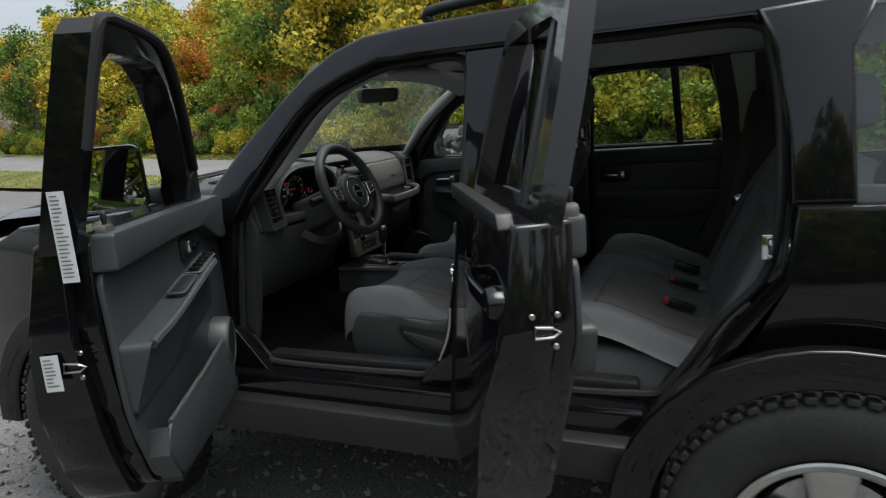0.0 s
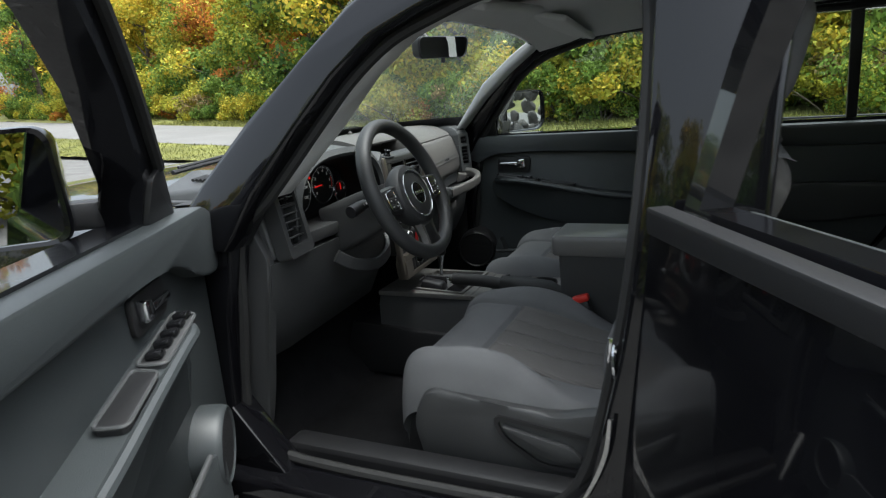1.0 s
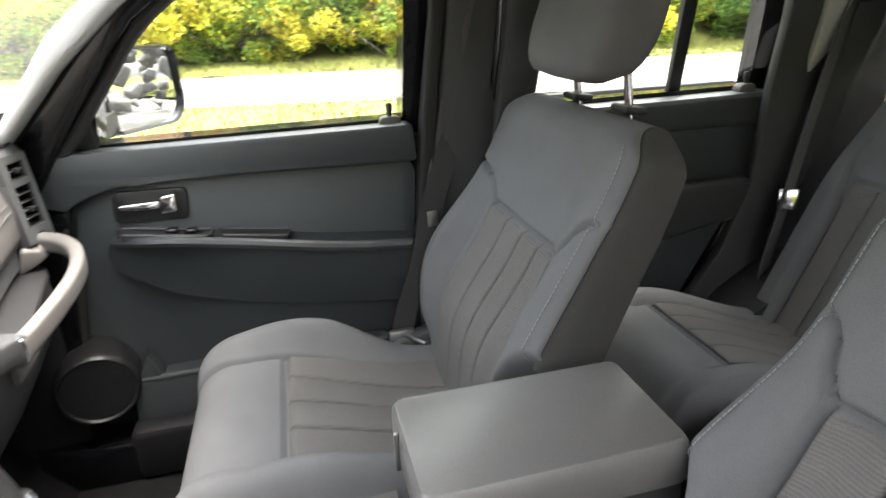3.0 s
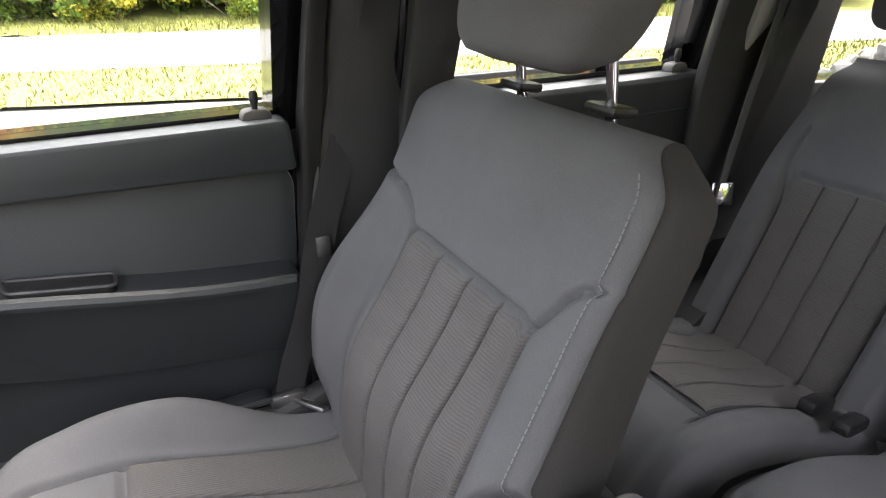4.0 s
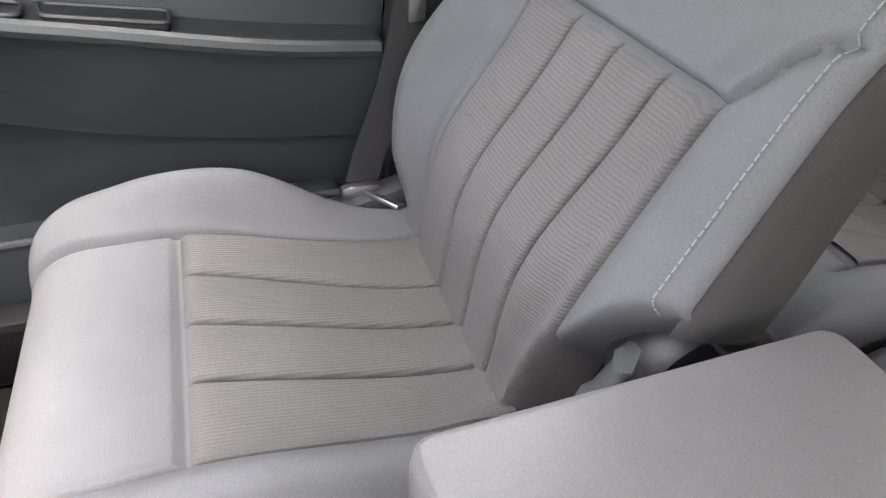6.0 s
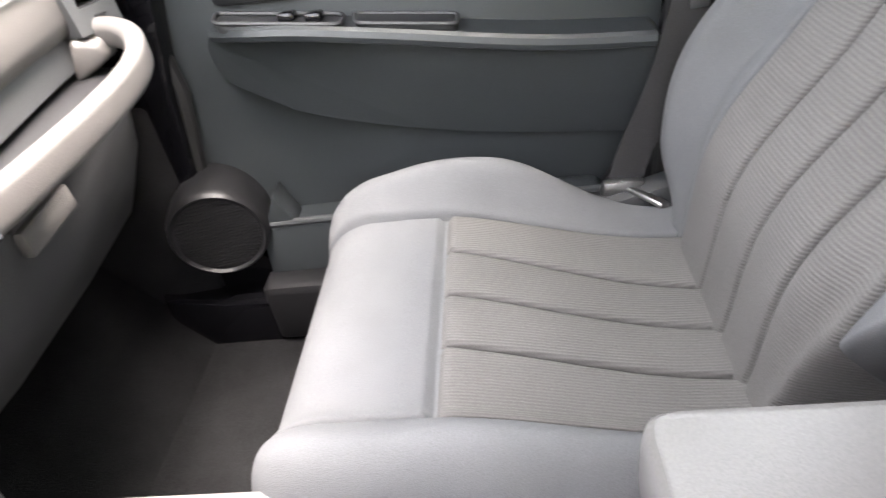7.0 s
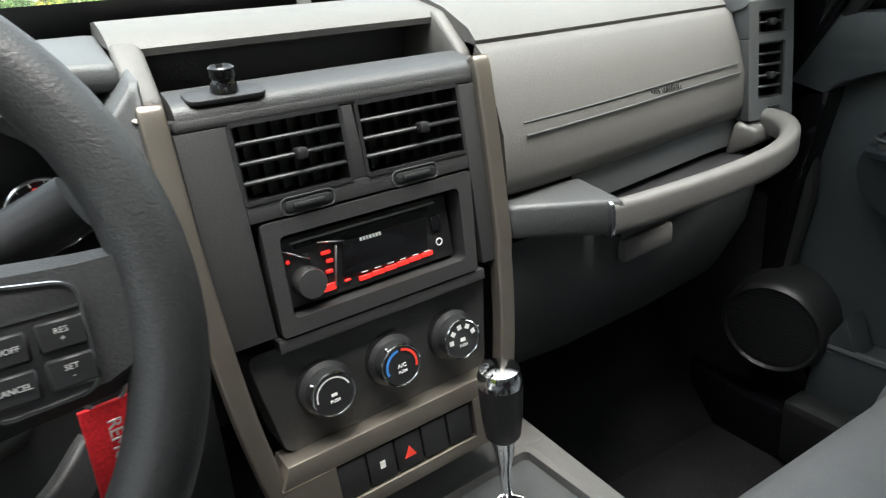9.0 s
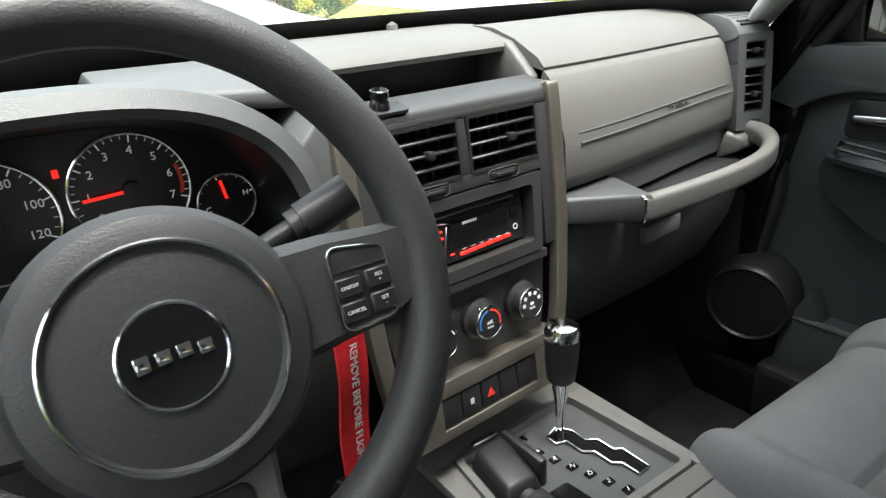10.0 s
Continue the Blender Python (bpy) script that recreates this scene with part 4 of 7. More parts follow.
    add("speaker_grille", moved(joined(lathe([(0.0, 0.026), (0.062, 0.026), (0.062, 0.0295), (0.0, 0.030)], 36), *bars), pod), BLACK, door, "dark ribbed speaker grille")
    if left:
        wall = rounded([(0.23, 0.60), (0.25, 0.77), (0.32, 0.788), (0.50, 0.770), (L - 0.12, 0.755), (L - 0.10, 0.70), (L - 0.16, 0.61)], 0.03)
        door_piece("map_pocket", wall, w + 0.040, w + 0.050, DOOR_TRIM, door, m, 0.004, "dark plastic map pocket wall", 0.0)
        door_piece("pocket_base", [(0.20, 0.595), (L - 0.15, 0.600), (L - 0.15, 0.64), (0.20, 0.635)], w - 0.002, w + 0.045, BLACK, door, m, 0.003, "", 0.0)
        door_piece("pocket_end", [(L - 0.15, 0.61), (L - 0.10, 0.69), (L - 0.115, 0.75), (L - 0.16, 0.72)], w - 0.002, w + 0.045, DOOR_TRIM, door, m, 0.003, "", 0.0)
        add("pocket_edge", tube(open_path([(0.31, 0.787, w + 0.045), (0.40, 0.780, w + 0.045), (0.50, 0.770, w + 0.045), (L - 0.13, 0.755, w + 0.045)], m, 0.0), 0.006, 8), TRIM_MID, door)
    else:
        v, f = plate(rounded([(0.24, 0.61), (0.25, 0.728), (0.29, 0.735), (L - 0.12, 0.74), (L - 0.10, 0.70), (L - 0.16, 0.62)], 0.02), w + 0.0, w + 0.055, 0.008)
        add("map_pocket", ([tuple(m @ Vector((s, y, z))) for s, z, y in v], f), DOOR_TRIM, door, "dark plastic map pocket")
        add("pocket_edge", tube(open_path([(0.255, 0.737, w + 0.052), (L - 0.12, 0.742, w + 0.052)], m, 0.0), 0.006, 8), TRIM_MID, door)
        door_piece("pocket_fin", [(0.262, 0.736), (0.312, 0.736), (0.29, 0.79)], w + 0.01, w + 0.055, DOOR_TRIM, door, m, 0.003, "", 0.0)
    # sail trim and mirror
    door_piece("mirror_sail", rounded([(0.15, 1.19), (0.282, 1.195), (0.285, 1.275), (0.25, 1.295)], 0.01), -0.02, 0.045, BLACK, door, m, 0.006, "black triangular mirror base")
    hs = m @ Vector((0.40, -0.116, 1.285) if left else (0.335, -0.15, 1.285))
    facing = Vector((-0.69, -0.72, 0.05)) if left else Vector((-0.55, -0.835, 0.02))
    across = Vector((0, 0, 1)).cross(facing).normalized()
    mm = frame_to(hs, across, Vector((0, 0, 1)))
    if mm.to_3x3().col[2].dot(facing) < 0:
        mm = frame_to(hs, -across, Vector((0, 0, 1)))
    outline = rounded([(-0.105, -0.085), (0.08, -0.085), (0.11, -0.05), (0.105, 0.08), (-0.10, 0.085)], 0.03, 5)
    if (mm.to_3x3().col[0]).dot(m.to_3x3().col[1]) > 0:
        outline = [(-x, y) for x, y in outline][::-1]
    loops = [[tuple(mm @ Vector((x * k, y * k, d))) for x, y in outline] for k, d in ((0.55, -0.10), (0.85, -0.085), (1.0, -0.045), (1.03, 0.0), (1.0, 0.012), (0.93, 0.010), (0.92, -0.004))]
    add("wing_mirror", loft(loops), PAINT, door, "black wing mirror housing")
    add("mirror_glass", ([tuple(mm @ Vector((x * 0.925, y * 0.925, 0.002))) for x, y in outline], [tuple(range(len(outline)))]), MIRROR, door, "mirror glass")
    near, far = m @ Vector((0.27, -0.02, 1.225)), hs - facing * 0.065 - Vector((0, 0, 0.05))
    add("mirror_arm", hull([tuple(p + Vector((dx, dy, dz))) for p in (near, far) for dx in (-0.018, 0.018) for dy in (-0.018, 0.018) for dz in (-0.022, 0.022)], 0.006), BLACK, door, "black mirror foot")
    # latch on the end face, stickers
    e = m @ Matrix.Translation((L - 0.005, 0.0, 0))
    latch = [(0.0, 0.937), (0.002, 0.955), (0.03, 0.952), (0.042, 0.945), (0.03, 0.937)]
    add("latch", joined(tube([tuple(e @ Vector((0.006, y - 0.03, z))) for y, z in latch], 0.0028, 8, True, up=(0, 0, 1)), *[moved(lathe([(0, 0), (0.0055, 0), (0.004, 0.003), (0, 0.003)], 10), frame_to(e @ Vector((0.0, y, z)), m.to_3x3() @ Vector((0, 1, 0)), m.to_3x3() @ Vector((0, 0, 1)))) for y, z in ((-0.032, 0.972), (0.004, 0.972), (0.0, 0.922))]), STEEL, door, "bright steel latch and screws")
    if left:
        white = material("white_sticker", (0.55, 0.56, 0.56), 0.5, vary=0.05, vary_size=30)
        ink = material("dark_print", (0.12, 0.12, 0.12), 0.6)
        for y0, y1, z0, z1, x in ((0.016, 0.046, 1.12, 1.29, L + 0.028), (-0.062, -0.03, 0.905, 0.978, L + 0.012)):
            up = lambda z: 0.0
            corners = [tuple(m @ Vector((x + dx, y + up(z), z))) for dx in (0.0, 0.0015) for y, z in ((y0, z0), (y1, z0), (y1, z1), (y0, z1))]
            add("sticker", hull(corners), white, door, "white paper sticker with small print")
            bars, rng = [], random.Random(3)
            z = z1 - 0.01
            while z > z0 + 0.008:
                a, b = y0 + 0.004, y0 + 0.004 + (y1 - y0 - 0.008) * (0.5 + 0.5 * rng.random())
                bars.append([tuple(m @ Vector((x + 0.0022, y + up(z), q))) for y, q in ((a, z), (b, z), (b, z + 0.0026), (a, z + 0.0026))])
                z -= 0.0075
            add("print", joined(*[(b, [(0, 1, 2, 3)]) for b in bars]), ink, door, "rows of tiny dark print")
    return door


def rear_door(m, label, left):
    """A rear door: skin, window with divider, belt strip, outside handle, lining."""
    L = 0.69 if left else 0.735
    door = put("door", None, car, label, Matrix.Translation(m @ Vector((0.02, 0.02, 0.55))))
    tip = L - 0.035 if left else L
    shell = rounded([(0.0, 0.56), (0.0, 1.19), (tip, 1.19), (L - 0.005, 1.0), (L - 0.09, 0.84), (L - 0.21, 0.62), (L - 0.26, 0.55)], (0.02, 0.01, 0.01, 0.03, 0.05, 0.05, 0.02), 5)
    door_piece("door_skin", shell, -0.065, 0.0, PAINT, door, m, 0.014, "black painted outer skin")
    door_piece("door_inner", [(0.02 + (s - 0.02) * 0.97, z) for s, z in shell], 0.0, 0.040, PAINT, door, m, 0.008, "black painted inner shell and latch face")
    outer = [(0.01, 1.17), (0.02, 1.40), (0.045, 1.54), (0.07, 1.575), (0.30, 1.58), (0.56, 1.575), (0.66, 1.55), (0.715, 1.40), (0.745, 1.17), (0.4, 1.17)]
    hole = [(0.065, 1.205), (0.075, 1.38), (0.095, 1.50), (0.11, 1.525), (0.30, 1.535), (0.55, 1.53), (0.61, 1.51), (0.65, 1.38), (0.672, 1.205), (0.4, 1.205)]
    if left:
        outer[4:] = [(0.28, 1.58), (0.47, 1.575), (0.56, 1.55), (0.612, 1.40), (0.655, 1.17), (0.35, 1.17)]
        hole[4:] = [(0.28, 1.535), (0.46, 1.53), (0.52, 1.51), (0.566, 1.38), (0.602, 1.205), (0.35, 1.205)]
        hole[:4] = [(0.05, 1.205), (0.06, 1.38), (0.082, 1.50), (0.10, 1.525)]
    framed("window_frame", outer, hole, -0.028, 0.018, PAINT, door, m, "black painted window frame")
    fixed = [(0.50, 1.205), (0.602, 1.205), (0.566, 1.38), (0.52, 1.51), (0.48, 1.525), (0.45, 1.53)]
    pane = door_piece("pane", fixed if left else hole, -0.012, -0.007, GLASS, door, m, 0.0, "fixed quarter glass" if left else "side glass")
    pane.visible_shadow = False
    door_piece("divider", [(0.475, 1.20), (0.505, 1.20), (0.455, 1.535), (0.425, 1.535)] if left else [(0.475, 1.20), (0.505, 1.20), (0.49, 1.535), (0.455, 1.535)], -0.018, 0.0, BLACK, door, m, 0.003, "black window divider bar")
    door_piece("belt_strip", rounded([(0.03, 1.176), (0.03, 1.212), (tip - 0.04, 1.206), (tip - 0.02, 1.178)], 0.008), -0.074, -0.045, BLACK, door, m, 0.006, "black belt strip", 0.0)
    # outside handle: a strap over a dished cup
    door_piece("outside_handle", rounded([(0.612, 1.045), (0.612, 1.088), (0.645, 1.094), (0.672, 1.075), (0.665, 1.04)], 0.014), -0.105, -0.06, PAINT, door, m, 0.012, "black painted pull handle")
    add("strap", sweep(smooth_path(open_path([(0.495, 1.085, -0.066), (0.50, 1.085, -0.105), (0.55, 1.079, -0.112), (0.63, 1.068, -0.102)], m), 6), rounded([(-0.006, -0.014), (0.006, -0.014), (0.006, 0.014), (-0.006, 0.014)], 0.005), up=(0, 0, 1)), PAINT, door, "painted strap")
    w = 0.05
    door_piece("trim_top", rounded([(0.03, 1.12), (0.03, 1.195), (tip - 0.03, 1.195), (tip - 0.03, 1.12)], 0.015), w - 0.045, w + 0.028, DOOR_TRIM, door, m, 0.012, "dark slate upper trim roll", 0.0)
    door_piece("trim_field", rounded([(0.03, 0.60), (0.03, 1.125), (tip - 0.02, 1.125), (L - 0.045, 1.0), (L - 0.14, 0.84), (L - 0.27, 0.61)], 0.03), w - 0.004, w + 0.008, DOOR_TRIM, door, m, 0.004, "dark moulded door lining", 0.0)
    door_piece("arm_rest", rounded([(0.12, 0.90), (0.10, 0.99), (0.40, 1.0), (L - 0.07, 1.0), (L - 0.09, 0.90), (0.35, 0.86)], (0.03, 0.03, 0.05, 0.02, 0.03, 0.1), 5), w, w + 0.045, TRIM, door, m, 0.02, "dark grey arm rest", 0.0)
    handle_inside(door, m, 0.20, 1.07, w + 0.006)
    lock_pin(door, m, L - 0.09, w + 0.012)
    e = m @ Matrix.Translation((L - 0.012, 0.0, 0))
    latch = [(0.0, 1.012), (0.002, 1.03), (0.03, 1.027), (0.042, 1.020), (0.03, 1.012)]
    add("latch", joined(tube([tuple(e @ Vector((0.008, y - 0.035, z))) for y, z in latch], 0.0028, 8, True, up=(0, 0, 1)), *[moved(lathe([(0, 0), (0.0055, 0), (0.004, 0.003), (0, 0.003)], 10), frame_to(e @ Vector((0.004, y, z)), m.to_3x3() @ Vector((0, 1, 0)), m.to_3x3() @ Vector((0, 0, 1)))) for y, z in ((-0.037, 1.047), (0.004, 1.047), (0.0, 0.995))]), STEEL, door, "bright steel latch and screws")
    return door


front_door(door_frame((-0.745, 0.775), (-0.884, -0.468)), "open driver's door with grey lining, arm rest and mirror", True)
rear_door(door_frame((-0.790, -0.222), (-0.8726, -0.488)), "open black rear door with its window wound down", True)


def right_frame(hinge):
    return Matrix(((0, -1, 0, hinge[0]), (-1, 0, 0, hinge[1]), (0, 0, 1, 0), (0, 0, 0, 1)))


front_door(right_frame((0.783, 0.855)), "closed passenger door with dark grey lining and chrome lever", False)
rear_door(right_frame((0.783, -0.15)), "closed rear door with dark lining", False)

# ---- seats ----
def rib_cloth(name, base, pitch, along):
    """Cloth with fine ribs across the seat, for the middle panels."""
    m = material(name, base, 0.9, grain=0.14, grain_size=900, vary=0.06, vary_size=9, bump=0.0, spec=0.12)
    n, l = m.node_tree.nodes, m.node_tree.links
    co = n.new("ShaderNodeTexCoord").outputs["Object"]
    wave = n.new("ShaderNodeTexWave")
    wave.wave_type, wave.bands_direction = "BANDS", along
    wave.inputs["Scale"].default_value = 0.314 / pitch
    wave.inputs["Distortion"].default_value = 0.25
    wave.inputs["Detail Scale"].default_value = 30
    l.new(co, wave.inputs["Vector"])
    b = n.new("ShaderNodeBump")
    b.inputs["Strength"].default_value, b.inputs["Distance"].default_value = 0.5, 0.001
    l.new(wave.outputs["Fac"], b.inputs["Height"])
    shade = n.new("ShaderNodeMapRange")
    shade.inputs["To Min"].default_value, shade.inputs["To Max"].default_value = 0.90, 1.07
    l.new(wave.outputs["Fac"], shade.inputs["Value"])
    tone = n.new("ShaderNodeVectorMath")
    tone.operation = "SCALE"
    l.new(n["Principled BSDF"].inputs["Base Color"].links[0].from_socket, tone.inputs[0])
    l.new(shade.outputs[0], tone.inputs["Scale"])
    l.new(tone.outputs[0], n["Principled BSDF"].inputs["Base Color"])
    l.new(b.outputs[0], n["Principled BSDF"].inputs["Normal"])
    return m


RIB_SEAT = rib_cloth("ribbed_seat_cloth", (0.140, 0.134, 0.129), 0.0036, "X")
RIB_BACK = rib_cloth("ribbed_back_cloth", (0.140, 0.134, 0.129), 0.0036, "Z")
THREAD = material("pale_thread", (0.24, 0.25, 0.25), 0.8)
RED = material("red_plastic", (0.55, 0.03, 0.02), 0.4)
BELT = material("black_webbing", (0.028, 0.027, 0.027), 0.75, grain=0.2, grain_size=600, bump=0.4)


def bump_at(x, at, width):
    return math.exp(-((x - at) / width) ** 2)


def step(x, a, b):
    t = min(1.0, max(0.0, (x - a) / (b - a)))
    return t * t * (3 - 2 * t)


HALF = 0.255
# panel edges across the cushion (at its front and back) and the backrest, from the outboard side in; inboard is minus
CUSHION_FRONT = (0.152, 0.077, 0.0, -0.075, -0.168)
CUSHION_BACK = (0.132, 0.031, -0.032, -0.097, -0.170)
BACK_EDGES = (0.117, 0.028, -0.043, -0.109, -0.178)
BACK_SEAMS = ([(-0.178, -0.1), (-0.178, 0.366), (-0.197, 0.394), (-0.203, 0.411), (-0.216, 0.425), (-0.27, 0.446)], [(0.117, -0.1), (0.117, 0.366), (0.134, 0.383), (0.165, 0.406), (0.28, 0.44)])
PANEL_TOP = 0.366


def cushion_edges(y):
    t = min(1.0, max(0.0, y / 0.29))
    return [a * t + b * (1 - t) for a, b in zip(CUSHION_FRONT, CUSHION_BACK)]


def off_line(p, line):
    """Distance from a point of the plane to a chain of points."""
    best = 9.0
    for (ax, ay), (bx, by) in zip(line, line[1:]):
        dx, dy = bx - ax, by - ay
        t = min(1.0, max(0.0, ((p[0] - ax) * dx + (p[1] - ay) * dy) / (dx * dx + dy * dy)))
        best = min(best, math.hypot(p[0] - ax - t * dx, p[1] - ay - t * dy))
    return best


def cushion_half(v):
    return HALF - 0.055 * step(v, 0.50, 1.0) - 0.02 * step(v, 0.15, 0.0)


def cushion_point(u, v, sgn=1):
    """The top of a front seat's cushion: u across from -1 to 1, v from the back (0) to the front and round it (1)."""
    s = v * 0.62
    if s < 0.38:
        y, drop = s, 0.0
    else:
        a = min((s - 0.38) / 0.078, math.pi / 2)
        y, drop = 0.38 + 0.078 * math.sin(a), 0.078 * (1 - math.cos(a))
        drop += max(0.0, s - 0.38 - 0.1225)
    edge = abs(u)
    half = cushion_half(v)
    x = u * half
    z = 0.762 + 0.055 * step(y, 0.02, 0.34) - drop
    bolster = step(edge, 0.58, 0.82) * (0.052 - 0.025 * step(y, 0.22, 0.42)) * (step(y, 0.05, 0.22) if u * sgn > 0 else step(y, 0.03, 0.20) if sgn < 0 else step(v, 0.0, 0.12))
    z += bolster
    if edge > 0.82:
        a = (edge - 0.82) / 0.18
        x = math.copysign(half * (0.82 + 0.18 * math.sin(a * math.pi / 2)), u)
        z -= 0.13 * (1 - math.cos(a * math.pi / 2)) ** 1.1 * (1 - 0.6 * step(v, 0.75, 1.0))
    groove = 0.0
    if edge < 0.8:
        edges = cushion_edges(y)
        across = x * sgn
        near = min(abs(across - e) for e in edges[1:4])
        rim = min(abs(across - edges[0]), abs(across - edges[4]))
        groove = max(0.006 * bump_at(near, 0, 0.0025) * step(y, 0.291, 0.284), 0.012 * bump_at(rim, 0, 0.004) * step(s, 0.56, 0.50))
        if edges[4] < across < edges[0]:
            groove = max(groove, 0.012 * bump_at(y, 0.292, 0.004) * (drop == 0))
    groove = max(groove, 0.005 * bump_at(edge, 0.93, 0.022))
    return x, y, z - groove


def back_half(s):
    """Half the width of the backrest at s up it."""
    return 0.236 + 0.034 * math.exp(-((s - 0.22) / 0.14) ** 2) + 0.006 * step(s, 0.38, 0.48) - 0.038 * step(s, 0.50, 0.567) ** 2


BACK_TOP = 0.565


def back_point(u, v, sgn=1):
    """The front of a backrest: v from the bottom to the top and over it; gives x, s up the back, d forward."""
    s = v * (BACK_TOP + 0.07)
    d, over = 0.0, 0.0
    if s > BACK_TOP - 0.045:
        a = min((s - BACK_TOP + 0.045) / 0.05, math.pi / 2)
        d, over = -0.05 * (1 - math.cos(a)), s - BACK_TOP + 0.045
        s = BACK_TOP - 0.045 + 0.05 * math.sin(a)
        d -= max(0.0, over - 0.0785)
    curl = min(1.0, over / 0.115)
    half = back_half(s) * (1 - 0.10 * curl ** 3)
    edge = abs(u)
    x = u * half
    bolster = 0.060 * step(edge, 0.56, 0.82) * math.exp(-((s - 0.20) / 0.17) ** 2)
    d += bolster + 0.038 * math.exp(-((s - 0.17) / 0.12) ** 2) * (1 - step(edge, 0.45, 0.80))
    if u * sgn < 0:
        cut = 0.10 + 0.10 * step(edge, 0.68, 0.95)
        d -= 0.11 * step(edge, 0.62, 0.74) * step(s, cut + 0.06, cut)
    else:
        d -= 0.03 * step(edge, 0.62, 0.85) * step(s, 0.11, 0.0)
    if edge > 0.86:
        a = (edge - 0.86) / 0.14
        x = math.copysign(half * (0.86 + 0.14 * math.sin(a * math.pi / 2)), u)
        d -= (0.055 if u * sgn > 0 else 0.020) * (1 - math.cos(a * math.pi / 2)) * (1 - 0.85 * curl)
    groove = 0.0
    across = x * sgn
    if over == 0:
        if s < PANEL_TOP + 0.01 and BACK_EDGES[4] < across < BACK_EDGES[0]:
            near = min(abs(across - e) for e in BACK_EDGES[1:4])
            groove = max(0.006 * bump_at(near, 0, 0.0025) * step(s, PANEL_TOP, PANEL_TOP - 0.006), 0.012 * bump_at(s, PANEL_TOP, 0.004))
        if s < 0.46:
            groove = max(groove, 0.012 * bump_at(min(off_line((across, s), line) for line in BACK_SEAMS), 0, 0.0045) * (1 - 0.8 * step(edge, 0.90, 0.97)))
    if u * sgn > 0:
        groove = max(groove, 0.005 * bump_at(edge, 0.93, 0.02))
    return x, s, d - groove


def side_edges(s, inboard):
    """Half width, front and back of the backrest's side at s up it: straight, with a rounded top."""
    a = math.asin(min(1.0, max(0.0, (s - BACK_TOP + 0.045) / 0.05)))
    curl = 0.05 * a / 0.115
    half = back_half(s) * (1 - 0.10 * curl ** 3)
    front = 0.060 * math.exp(-((s - 0.20) / 0.17) ** 2) - (0.020 if inboard else 0.055) * (1 - 0.85 * curl) - 0.05 * (1 - math.cos(a))
    back = -0.100 + 0.040 * (1 - math.cos(a)) + 0.032 * step(s, 0.44, 0.22)
    return half, front - 0.002, min(back, front - 0.006)


